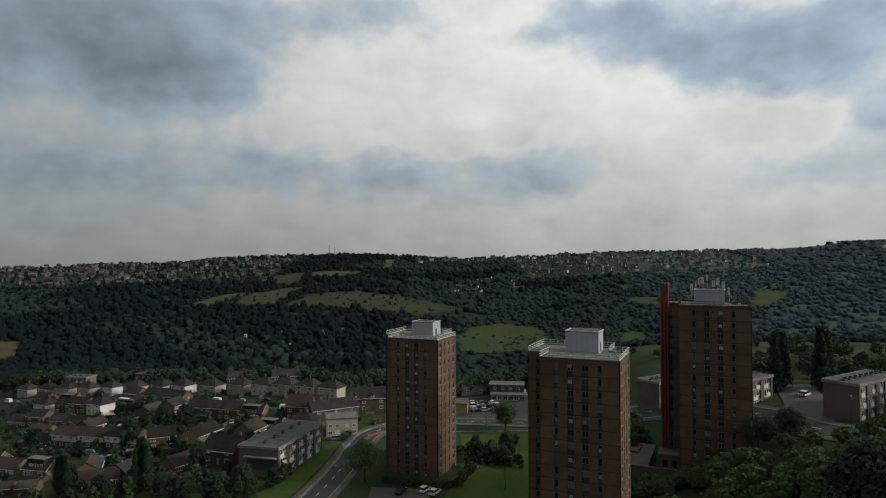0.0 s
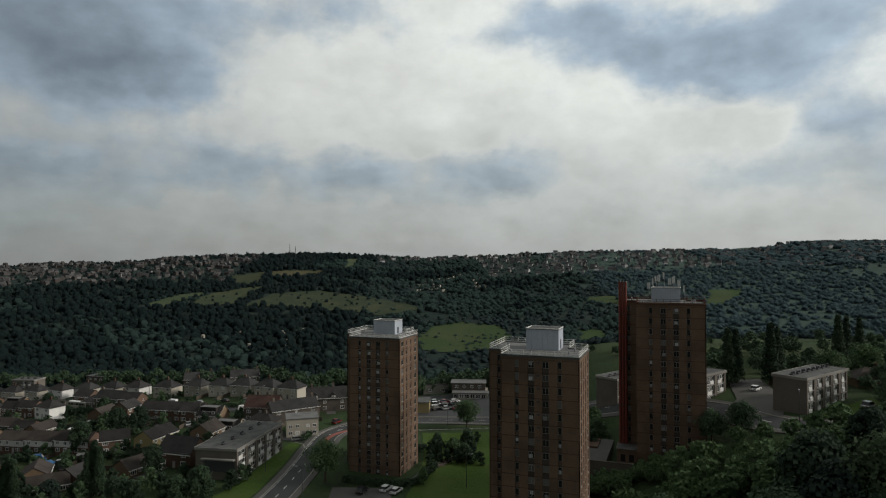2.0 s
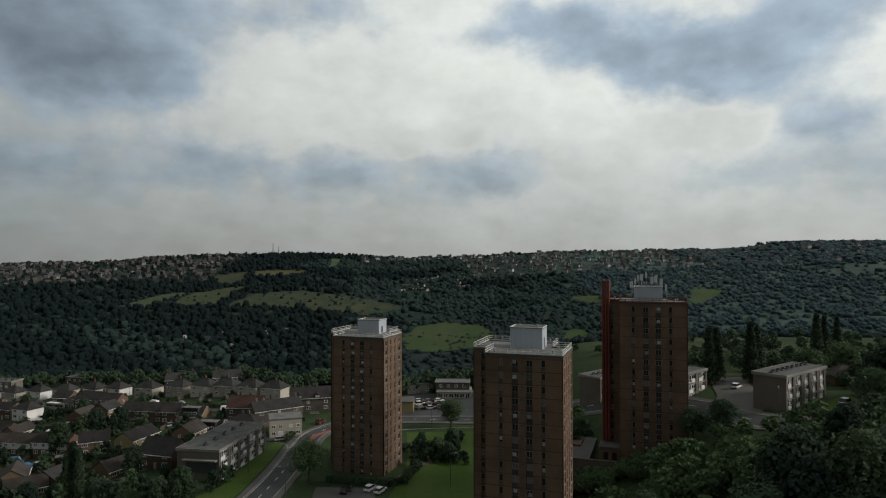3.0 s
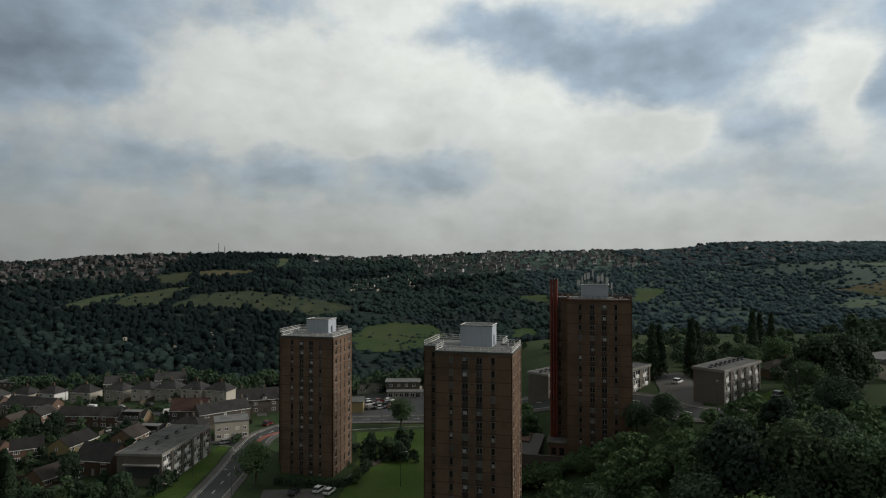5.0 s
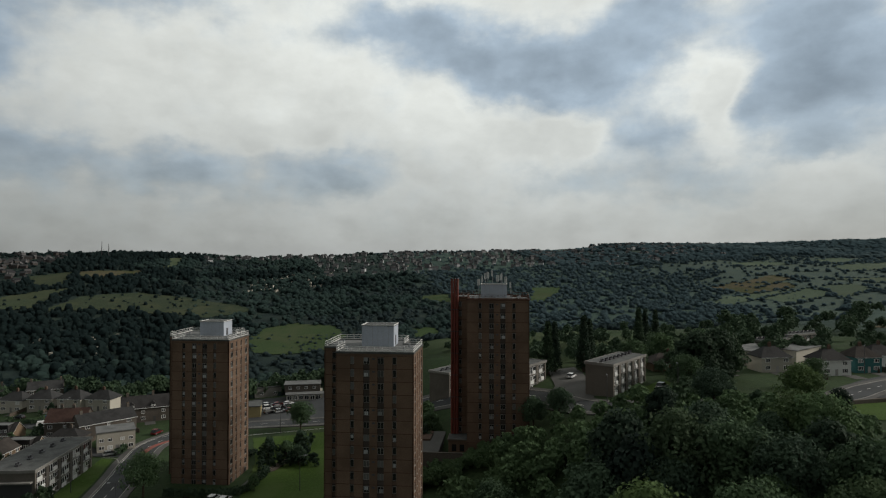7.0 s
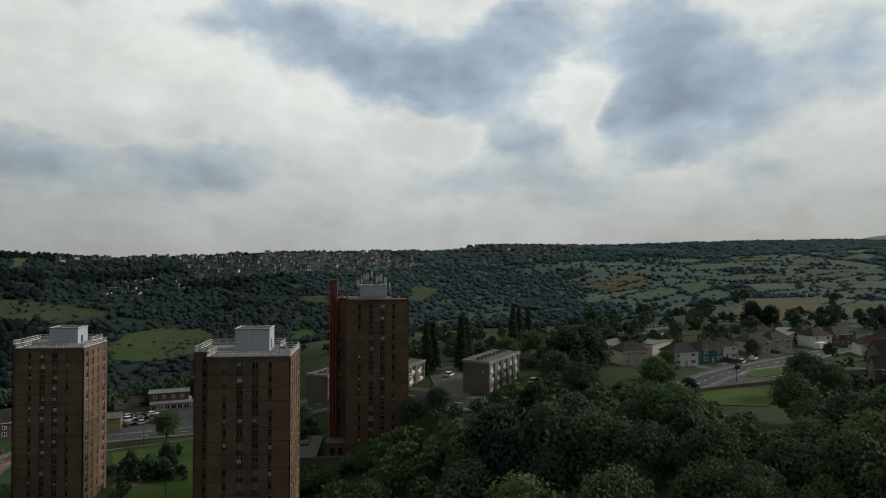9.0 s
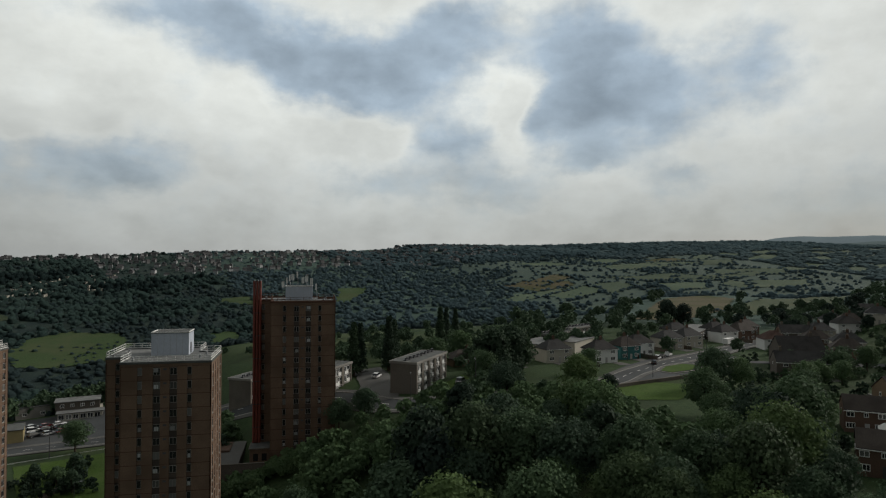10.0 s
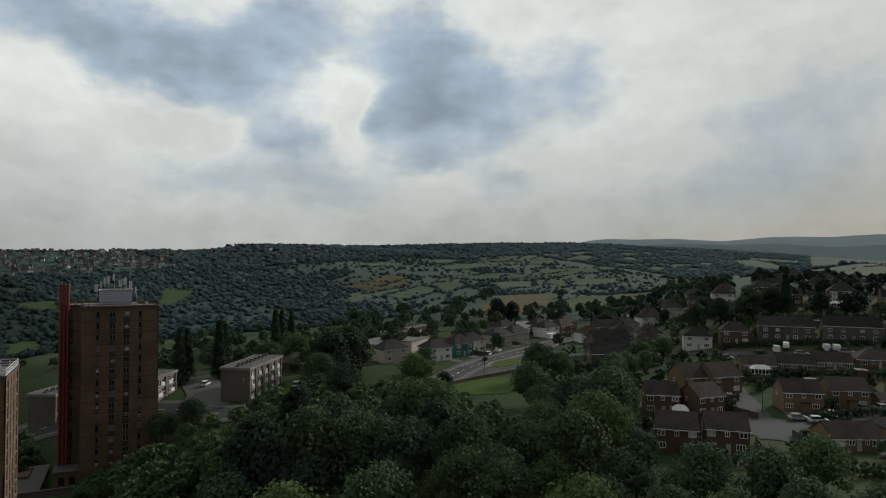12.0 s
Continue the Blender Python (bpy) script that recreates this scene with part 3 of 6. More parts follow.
# the valley floor behind the towers
enclosure([(10, 729), (32, 783), (68, 799), (113, 768), (121, 715), (90, 671), (45, 669), (19, 680)], "meadow")
enclosure([(196, 724), (223, 724), (225, 682), (187, 667)], "meadow")
enclosure([(442, 901), (496, 898), (461, 848), (419, 804), (388, 801)], "meadow")
enclosure([(262, 905), (303, 894), (290, 844), (255, 867)], "meadow")
# up the valley
enclosure([(716, 832), (773, 837), (848, 798), (833, 773), (747, 774)], "dry")
enclosure([(606, 702), (679, 762), (744, 771), (827, 768), (759, 750), (662, 716)], "meadow")
enclosure([(1081, 921), (1326, 949), (1285, 861), (1038, 861)])
enclosure([(948, 808), (1144, 789), (1186, 715), (1006, 747)])
enclosure([(1432, 915), (1519, 880), (1434, 822), (1350, 854)])
enclosure([(1293, 795), (1478, 726), (1399, 684), (1238, 746)])
enclosure([(872, 763), (938, 764), (927, 714), (830, 688)], "meadow")
enclosure([(987, 720), (1111, 696), (1036, 643), (943, 650)], "meadow")
enclosure([(1208, 672), (1376, 634), (1276, 575), (1134, 619)])
enclosure([(2221, 625), (2450, 594), (2135, 424), (1991, 468)])
lot = random.Random(12)
for i in range(9):
    for j in range(5):
        x = 820 + i * 165 + lot.uniform(-30, 30)
        y = 690 + j * 78 + lot.uniform(-14, 14) - 0.03 * x
        if lot.random() < (0.4 if x < 1500 else 0.6):
            field(x, y, lot.uniform(48, 78), lot.uniform(16, 30), lot.uniform(-10, 20), "dry" if lot.random() < 0.06 else "pasture", 0.55)
# the brow behind the upper estate
BROW_FIELD = [(323, 250), (442, 322), (522, 366), (590, 372), (575, 330), (516, 300), (429, 256), (344, 232)]
star_patch("pasture", BROW_FIELD, M["dry"], 0.4, 10, 3.0, "dry straw-coloured grass on the brow of the hill", "field")
FIELDS.append((460, 300, BROW_FIELD))
enclosure([(417, 252), (505, 285), (600, 318), (650, 290), (600, 236), (503, 206), (412, 225)], "pasture", 0.4)
enclosure([(506, 86), (639, 84), (771, 68), (592, 41), (489, 74)], "pasture", 0.4)

# ---- roads and lawns by the towers ----
MAIN = [(-46, 112), (-38, 150), (-33.9, 170), (-31.6, 185), (-30, 200), (-28.8, 215), (-25, 232), (-10, 245.5), (20, 243), (48, 228), (70, 198), (84, 168), (91, 145), (112, 133), (148, 127), (173, 134), (198, 139), (238, 144), (270, 149), (300, 152)]
ribbon("road", MAIN, -3.7, 3.7, M["asphalt"], 0.14, label="grey asphalt road curving between lawns and towers")
for a, b in ((-5.7, -3.95), (3.95, 5.7)):
    ribbon("pavement", MAIN, a, b, M["paving"], 0.26, 0.3, label="pale concrete pavement beside the road")
for a, b in ((-3.95, -3.7), (3.7, 3.95)):
    ribbon("kerb", MAIN, a, b, M["kerb"], 0.27, 0.3, label="pale stone kerb along the road")
dashes(MAIN, 0, 2.5, 4.0, 0.18, M["paint_white"])
dashes(MAIN[:8], -3.3, 50, 0.0, 0.12, M["paint_white"])
SIDE = [(-29, 221), (-45, 229), (-62, 262), (-119, 299), (-230, 365), (-393, 453)]
ribbon("road", SIDE, -3, 3, M["asphalt"], 0.12, label="grey asphalt side road past the semis")
star_patch("lawn", [(-4, 150), (38, 148), (44, 205), (34, 224), (6, 228), (6, 200), (2, 175)], M["lawn"], 0.1, 10, 0.4, "mown bright green lawn beside the tower", "lawn")
star_patch("verge", [(-56, 160), (-43, 160), (-39.5, 175), (-36.5, 200), (-35.5, 218), (-39, 219), (-42, 203), (-47, 178)], M["lawn"], 0.1, 6, 0.2, "mown grass verge in front of the flats", "lawn")
star_patch("parking", [(-20, 150), (-3, 152), (-4, 174), (-20, 176)], M["paving"], 0.12, 6, 0.1, "worn pale asphalt parking area below the tower", "parking")
star_patch("forecourt", [(2, 250), (50, 240), (62, 262), (40, 290), (8, 292)], M["asphalt"], 0.1, 8, 0.2, "asphalt forecourt by the low shops", "forecourt")
star_patch("meadow", [(138, 108), (149, 101), (163, 103), (169, 113), (158, 125), (146, 119)], M["lawn"], 0.15, 8, 0.5, "bright green meadow beyond the wood", "field")
CLOSE = [(146, 32), (158, 37), (172.8, 43.5), (190, 52), (203.5, 58.5), (214, 66)]
ribbon("road", CLOSE, -3, 3, M["asphalt"], 0.14, label="grey asphalt close between brick houses")
CLOSE2 = [(155, 37), (161.5, 31), (171, 25), (183, 19), (200, 8), (230, -10)]
star_patch("turning_head", [(146, 28), (156, 27), (164, 31), (165, 41), (154, 43), (147, 38)], M["asphalt"], 0.15, 5, 0.2, "asphalt turning head of the close", "road")
ribbon("road", CLOSE2, -2.8, 2.8, M["asphalt"], 0.13, label="grey asphalt close between brick houses")
UPPER = [(205, 139), (226, 122), (238, 100), (240, 75), (242, 45), (254, 10), (260, -20)]
ribbon("road", UPPER, -2.8, 2.8, M["asphalt"], 0.13, label="grey asphalt street between the semis")


# ---- windows and houses ----
WINDOWS = {}


def lattice(xs, zs, y0, y1):
    """A frame in one piece: a grid whose odd cells are left open, given thickness."""
    bm = bmesh.new()
    grid = [[[bm.verts.new((x, y, z)) for z in zs] for x in xs] for y in (y0, y1)]
    solid = {(i, j) for i in range(len(xs) - 1) for j in range(len(zs) - 1) if i % 2 == 0 or j % 2 == 0}
    for i, j in solid:
        for g in grid:
            bm.faces.new((g[i][j], g[i + 1][j], g[i + 1][j + 1], g[i][j + 1]))
        for di, dj, a, b in ((-1, 0, (i, j), (i, j + 1)), (1, 0, (i + 1, j), (i + 1, j + 1)), (0, -1, (i, j), (i + 1, j)), (0, 1, (i, j + 1), (i + 1, j + 1))):
            if (i + di, j + dj) not in solid:
                bm.faces.new((grid[0][a[0]][a[1]], grid[0][b[0]][b[1]], grid[1][b[0]][b[1]], grid[1][a[0]][a[1]]))
    return bm


def window(parent, w, h, m, frame_mat="frame", bars=1, name="window", whole=False):
    """A window: a frame with its bars and a pane set behind them. It stands in the plane y = 0, facing -y."""
    key = (w, h, frame_mat, bars)
    if key not in WINDOWS:
        t = 0.11 if frame_mat == "frame" else 0.075
        cuts = [-w / 2, -w / 2 + t]
        for k in range(1, bars + 1):
            x = -w / 2 + w * k / (bars + 1)
            cuts += [x - t / 2, x + t / 2]
        bm = lattice(cuts + [w / 2 - t, w / 2], [0, t, h - t, h], -0.06, 0.06)
        pane = box(-w / 2 + t, w / 2 - t, -0.01, 0.01, t, h - t)
        WINDOWS[key] = (finish(name, bm, M[frame_mat]), finish("pane", pane, M["glass" if frame_mat == "frame" else "tower_glass"]))
    a, b = WINDOWS[key]
    if whole:
        ob = part(name, b, None, parent)
        ob.matrix_basis = m
        return ob
    ob = part(name, a, None, parent)
    ob.matrix_basis = m
    part("pane", b, None, ob)
    return ob


HOUSES = {}


def make_house(L, W, eaves, ridge, roof, wall, tile, upper, chimneys, layout, extra):
    """A house at the origin, its ridge along x and its front towards -y."""
    base = new("house")
    bm = bmesh.new()
    slab(bm, -L / 2, L / 2, -W / 2, W / 2, -2.0, eaves)
    if roof == "gable":
        for s in (-1, 1):
            x0, x1 = (s * L / 2, s * (L / 2 - 0.3))
            a = [bm.verts.new((x, y, z)) for x in (x0, x1) for y, z in ((-W / 2, eaves), (W / 2, eaves), (0, ridge - 0.12))]
            bm.faces.new(a[:3]), bm.faces.new(a[3:]), bm.faces.new((a[0], a[1], a[4], a[3])), bm.faces.new((a[1], a[2], a[5], a[4])), bm.faces.new((a[2], a[0], a[3], a[5]))
    part("wall", bm, M[wall], base)
    o = 0.35
    drop = o * (ridge - eaves) / (W / 2)
    bm = bmesh.new()
    if roof == "flat":
        slab(bm, -L / 2 - 0.2, L / 2 + 0.2, -W / 2 - 0.2, W / 2 + 0.2, eaves, eaves + 0.3)
    else:
        run = 0.0 if roof == "gable" else W / 2 * 0.95
        x1 = L / 2 + (0.15 if roof == "gable" else o)
        corner = [(-x1, -W / 2 - o), (x1, -W / 2 - o), (x1, W / 2 + o), (-x1, W / 2 + o)]
        top = [(-x1 + run, 0), (x1 - run, 0)]
        lo = [bm.verts.new((x, y, eaves - drop)) for x, y in corner]
        hi = [bm.verts.new((x, y, ridge)) for x, y in top]
        lo2 = [bm.verts.new((x, y, eaves - drop + 0.16)) for x, y in corner]
        hi2 = [bm.verts.new((x, y, ridge + 0.16)) for x, y in top]
        for a, b in ((lo, hi), (lo2, hi2)):
            bm.faces.new((a[0], a[1], b[1], b[0])), bm.faces.new((a[2], a[3], b[0], b[1]))
            if roof == "hip":
                bm.faces.new((a[1], a[2], b[1])), bm.faces.new((a[3], a[0], b[0]))
        for i, j in ((0, 1), (2, 3)) + (((1, 2), (3, 0)) if roof == "hip" else ()):
            bm.faces.new((lo[i], lo[j], lo2[j], lo2[i]))
        if roof == "gable":
            for i, j, k in ((1, 2, 1), (3, 0, 0)):
                bm.faces.new((lo[i], hi[k], hi2[k], lo2[i])), bm.faces.new((hi[k], lo[j], lo2[j], hi2[k]))
    part("roof", bm, M[tile], base)
    if roof != "flat":
        for s in (-1,):
            part("gutter", box(-L / 2 - 0.2, L / 2 + 0.2, s * (W / 2 + o + 0.06) - 0.06, s * (W / 2 + o + 0.06) + 0.06, eaves - drop - 0.08, eaves - drop + 0.05), M["frame"], base)
    if roof == "gable" and "barge" in extra:
        for s in (-1, 1):
            bm = bmesh.new()
            for t in (-1, 1):
                a = Vector((s * (L / 2 + 0.2), t * (W / 2 + o), eaves - drop))
                b = Vector((s * (L / 2 + 0.2), 0, ridge))
                vs = [bm.verts.new(p + Vector((dx, 0, dz))) for p in (a, b) for dx, dz in ((-0.03, 0), (0.03, 0), (0.03, 0.16), (-0.03, 0.16))]
                for q in ((0, 1, 5, 4), (1, 2, 6, 5), (2, 3, 7, 6), (3, 0, 4, 7)):
                    bm.faces.new([vs[i] for i in q])
            part("barge_board", bm, M["cream"], base)
    if upper:
        for s in (-1, 1):
            part("upper_cladding", box(-L / 2 + 0.1, L / 2 - 0.1, s * (W / 2 + 0.03) - 0.03, s * (W / 2 + 0.03) + 0.03, eaves * 0.52, eaves - 0.2), M[upper], base)
    for cx in chimneys:
        c = part("chimney", box(cx * L - 0.45, cx * L + 0.45, -0.3, 0.3, ridge - 1.0, ridge + 1.2), M["brick_red" if wall != "stone" else "stone"], base)
        for k in (-0.2, 0.2):
            part("chimney_pot", tube(bmesh.new(), (cx * L + k, 0, ridge + 1.2), (cx * L + k, 0, ridge + 1.6), 0.13, 0.11), M["brick_tan"], c)
    two = eaves > 4
    for s in (-1, 1):
        for fx, w, h, z in layout:
            if z > 2.6 and not two or two and z < 2.6 and s > 0:
                continue
            window(base, w, h, pose(fx * L * -s, s * (W / 2 + (0.08 if upper and z > 2.6 else 0.02)), z, 0, 0, 0 if s < 0 else 180), bars=2 if w > 1.6 else 1, whole=s > 0)
        if s < 0:
            part("door", box(L * 0.02 * -s - 0.45, L * 0.02 * -s + 0.45, s * (W / 2 + 0.02) - 0.04, s * (W / 2 + 0.02) + 0.04, 0, 2.05), M["door"], base)
    if roof == "gable" and two:
        for s in (-1, 1):
            window(base, 0.7, 1.0, pose(s * (L / 2 + 0.02), W * 0.1, 3.3, 0, 0, 90 * s), bars=0)
    if "dormer" in extra:
        d = part("dormer", box(-L * 0.32, L * 0.32, -W * 0.42, 0.2, eaves + 0.1, ridge - 0.15), M[tile], base)
        part("dormer_roof", box(-L * 0.35, L * 0.35, -W * 0.46, 0.3, ridge - 0.15, ridge + 0.03), M["roof_felt_light"], d)
        for k in (-0.2, 0.0, 0.2):
            window(d, L * 0.15, 1.0, pose(k * L, -W * 0.42 - 0.02, eaves + 0.55), bars=1)
    if "gablets" in extra:
        for k in (-0.33, 0, 0.33):
            bm = bmesh.new()
            prism(bm, [(k * L - 0.8, -W / 2 - 0.02), (k * L + 0.8, -W / 2 - 0.02), (k * L + 0.8, -W * 0.1), (k * L - 0.8, -W * 0.1)], eaves - 0.3, eaves + 1.1)
            d = part("dormer", bm, M["white"], base)
            bm = bmesh.new()
            v = [bm.verts.new(p) for p in ((k * L - 1, -W / 2 - 0.2, eaves + 1), (k * L + 1, -W / 2 - 0.2, eaves + 1), (k * L, -W / 2 - 0.2, eaves + 2), (k * L - 1, 0, eaves + 1), (k * L + 1, 0, eaves + 1), (k * L, 0, eaves + 2))]
            for q in ((0, 1, 2), (3, 4, 5), (0, 2, 5, 3), (2, 1, 4, 5)):
                bm.faces.new([v[i] for i in q])
            part("dormer_roof", bm, M[tile], d)
            window(d, 0.8, 0.9, pose(k * L, -W / 2 - 0.05, eaves), bars=0)
    if "porch" in extra:
        p = part("porch", box(L * 0.02 - 0.9, L * 0.02 + 0.9, -W / 2 - 1.3, -W / 2 - 0.01, 0, 2.3), M[wall], base)
        part("porch_roof", box(L * 0.02 - 1.05, L * 0.02 + 1.05, -W / 2 - 1.5, -W / 2 - 0.01, 2.3, 2.5), M[tile], p)
    if "bay" in extra:
        for k in (-0.28, 0.28):
            b = part("bay_window", prism(bmesh.new(), [(k * L - 1.1, -W / 2 - 0.01), (k * L - 0.7, -W / 2 - 0.8), (k * L + 0.7, -W / 2 - 0.8), (k * L + 1.1, -W / 2 - 0.01)], 0, eaves - 0.2), M["white"], base)
            for z in (0.9, 3.3):
                window(b, 1.35, 1.3, pose(k * L, -W / 2 - 0.83, z), bars=2)
    if "lean" in extra:
        e = part("extension", box(-L * 0.4, L * 0.1, W / 2 + 0.01, W / 2 + 2.8, -1, 2.4), M[wall], base)
        part("extension_roof", box(-L * 0.42, L * 0.12, W / 2 + 0.01, W / 2 + 3.0, 2.4, 2.6), M["roof_felt"], e)
    return base


PAIR = ((-0.3, 1.7, 1.2, 3.3), (0.3, 1.7, 1.2, 3.3), (-0.3, 1.9, 1.3, 0.9), (0.3, 1.9, 1.3, 0.9))
TRIO = ((-0.36, 1.5, 1.1, 3.3), (0.0, 0.9, 1.0, 3.4), (0.36, 1.5, 1.1, 3.3), (-0.36, 1.7, 1.2, 0.9), (0.3, 1.7, 1.2, 0.9))
LOW = ((-0.34, 1.9, 1.3, 0.9), (-0.12, 1.2, 1.0, 1.2), (0.17, 0.8, 1.0, 1.2), (0.36, 1.9, 1.3, 0.9))
QUAD = ((-0.38, 1.3, 1.1, 3.3), (-0.16, 1.3, 1.1, 3.3), (0.16, 1.3, 1.1, 3.3), (0.38, 1.3, 1.1, 3.3), (-0.38, 1.5, 1.2, 0.9), (-0.16, 1.5, 1.2, 0.9), (0.16, 1.5, 1.2, 0.9), (0.38, 1.5, 1.2, 0.9))
STYLES = {
    # length, width, eaves, ridge, roof, wall, tile, upper cladding, chimneys, windows, extras, label
    "cream_semi": (10.5, 8, 5.0, 7.9, "hip", "cream", "tile_grey", "", (0.0,), PAIR, "", "cream-rendered semi with a hipped grey roof"),
    "white_semi": (10, 8, 5.0, 7.9, "hip", "white", "tile_dark", "", (0.05,), PAIR, "", "white-rendered semi with a dark hipped roof"),
    "brick_semi": (10.5, 8, 5.0, 8.0, "hip", "brick_red", "tile_brown", "", (0.0,), PAIR, "", "red-brick semi with a brown hipped roof"),
    "bay_semi": (11, 8.5, 5.2, 8.4, "hip", "stone", "tile_grey", "", (0.0,), TRIO, "bay", "dark stone semi with white bay windows"),
    "teal_semi": (9, 8, 5.2, 8.2, "hip", "teal", "tile_brown", "", (0.0,), PAIR, "", "teal-rendered house with a brown hipped roof"),
    "stone_row": (18, 8.5, 5.4, 8.4, "gable", "stone", "tile_dark", "", (-0.45, 0.0, 0.45), QUAD, "", "blackened stone terrace with a dark slate roof"),
    "stone_cottage": (14, 8, 5.0, 8.0, "gable", "stone", "tile_grey", "", (-0.4, 0.42), TRIO, "", "old stone cottages with a grey slate roof"),
    "gablet_row": (22, 9, 5.6, 9.2, "gable", "stone", "tile_dark", "", (-0.4, 0.0, 0.4), QUAD, "gablets", "dark stone terrace with small white dormers"),
    "red_house": (13, 9, 5.6, 9.2, "gable", "stone", "tile_red", "", (-0.2, 0.1), TRIO, "", "dark brick house with a red tiled roof"),
    "dark_row": (9.2, 7.6, 4.8, 7.3, "gable", "brick_red", "tile_dark", "", (), PAIR, "lean", "dark brick house under dark roof tiles"),
    "dormer_house": (9.6, 7.8, 3.0, 6.2, "gable", "brick_tan", "tile_dark", "", (), LOW, "barge dormer", "buff-brick house with a wide flat-roofed dormer"),
    "clad_row": (13.5, 7.4, 4.8, 7.2, "gable", "brick_red", "tile_brown", "white", (), QUAD, "", "terrace with white cladding over brick"),
    "yellow_row": (12.5, 7.4, 4.8, 7.2, "gable", "yellow", "tile_dark", "", (), QUAD, "", "yellow-rendered terrace under dark tiles"),
    "bungalow": (10.4, 7.4, 2.6, 5.0, "gable", "brick_tan", "tile_brown", "", (), LOW, "", "low buff bungalow with a brown tiled roof"),
    "hip_bungalow": (12, 9, 2.6, 5.2, "hip", "brick_tan", "tile_brown", "", (0.1,), LOW, "", "low bungalow with a brown hipped roof"),
    "grey_gable": (12, 9, 4.4, 8.2, "gable", "brick_red", "tile_grey", "", (), PAIR, "lean", "tall brick house with a plain grey roof"),
    "tan_house": (9.2, 7.4, 4.8, 7.3, "gable", "brick_tan", "tile_brown", "", (), TRIO, "porch", "buff-brick house with a tiled porch"),
    "red_close": (8.0, 7.0, 4.9, 7.4, "gable", "brick_red", "tile_brown", "", (), TRIO, "", "red-brown brick house with white windows"),
    "tall_close": (9.5, 7.8, 5.0, 8.2, "gable", "brick_tan", "tile_brown", "", (), PAIR, "lean", "tall buff-brick house with a plain gable"),
    "long_cottage": (19, 8, 4.8, 7.8, "gable", "stone", "tile_grey", "", (-0.4, 0.42), TRIO, "", "old stone cottages with a grey slate roof"),
    "pub": (15, 10, 5.6, 10.2, "gable", "stone", "tile_dark", "", (0.3,), TRIO, "", "large dark stone building with a black roof"),
    "dim_bungalow": (10, 7.5, 2.6, 5.0, "gable", "brick_red", "tile_dark", "", (), LOW, "", "low brick bungalow with a dark tiled roof"),
    "dim_hip": (11, 8, 2.6, 5.0, "hip", "stone", "tile_dark", "", (0.1,), LOW, "", "low bungalow with a dark hipped roof"),
    "garage": (5.5, 6, 2.4, 3.6, "gable", "brick_red", "tile_brown", "", (), (), "", "small brick garage with a tiled roof"),
    "office": (11, 9, 6.2, 6.2, "flat", "cream", "roof_felt_light", "", (), QUAD, "", "cream flat-roofed two-storey office"),
    "pink_roof": (10, 8.5, 4.6, 7.6, "hip", "white", "tile_red", "", (0.2,), PAIR, "", "white house with a faded red hipped roof"),
}


HOUSE_SPOTS = []


def house(style, x, y, rz=0, sink=0.0, name="house", lead=""):
    *build, label = STYLES[style]
    m = on_ground(x, y, rz, -sink)
    if style in HOUSES:
        ob = copy_thing(HOUSES[style], m)
    else:
        ob = HOUSES[style] = make_house(*build)
        ob.matrix_basis = m
    ob.name = name
    HOUSE_SPOTS.append((x, y))
    return tagged(ob, lead or label, "house" if name == "house" else name.replace("_", " "), "houses of the estate", "")


def house_row(styles, a, b, n, rz, jitter=0.0):
    rnd = random.Random(int(a[0] * 3 + b[1]))
    for i in range(n):
        f = i / max(1, n - 1)
        house(styles[i % len(styles)], a[0] + (b[0] - a[0]) * f + rnd.uniform(-1, 1) * jitter, a[1] + (b[1] - a[1]) * f + rnd.uniform(-1, 1) * jitter, rz + rnd.uniform(-3, 3))


# the lower estate: its streets run with the flats or square to them
ROAD_SIDE, ACROSS, ALONG = -27, -14, 74
# semis along the side road
for k, (x, y) in enumerate(((-254, 386), (-236, 377), (-220, 369), (-203, 361), (-186, 353), (-168, 344), (-151, 337), (-136, 329), (-117, 318), (-100, 311), (-86, 303), (-74, 296), (-62, 291), (-51, 287))):
    house("white_semi" if k in (4, 7) else "cream_semi", x, y + 4, ROAD_SIDE + 3 * (k % 3))
house("gablet_row", -30, 268, 8)
house("red_house", -55, 253, -8)
house("white_semi", -201, 323, ROAD_SIDE, lead="pale grey rendered house with a grey roof")
house("dark_row", -186, 316, ACROSS)
house("dark_row", -177, 313, ACROSS)
house("white_semi", -164, 305, ROAD_SIDE, lead="pale grey rendered house with a grey roof")
for style, x, y, rz in (("bungalow", -168, 267, ACROSS), ("dim_bungalow", -152, 246, ACROSS), ("bungalow", -147, 267, ALONG), ("dim_bungalow", -158, 276, ACROSS), ("clad_row", -141, 243, ACROSS), ("clad_row", -127, 236, ACROSS), ("clad_row", -114, 230, ACROSS),
                        ("dormer_house", -129, 206, ACROSS), ("bungalow", -112, 201, 112), ("bungalow", -101, 187, 30), ("dim_bungalow", -96, 194, ALONG), ("bungalow", -80, 195, 58), ("grey_gable", -68, 200, -20)):
    house(style, x, y, rz)
house("dark_row", -99, 224, 22, lead="brick house with red panels under the windows")
house("yellow_row", -84, 221, 70)
for style, x, y, rz in (("dark_row", -103, 270, ACROSS), ("dark_row", -92.5, 263, ACROSS), ("dark_row", -82.5, 256, ACROSS), ("tan_house", -67, 221, ALONG), ("dormer_house", -74.5, 252, ACROSS), ("dormer_house", -62, 229, ACROSS), ("dim_hip", -53, 241, ACROSS)):
    house(style, x, y, rz)
house("long_cottage", -44, 252, 30, lead="grey-roofed building behind the office")
house("office", -37, 231, 12, name="office")
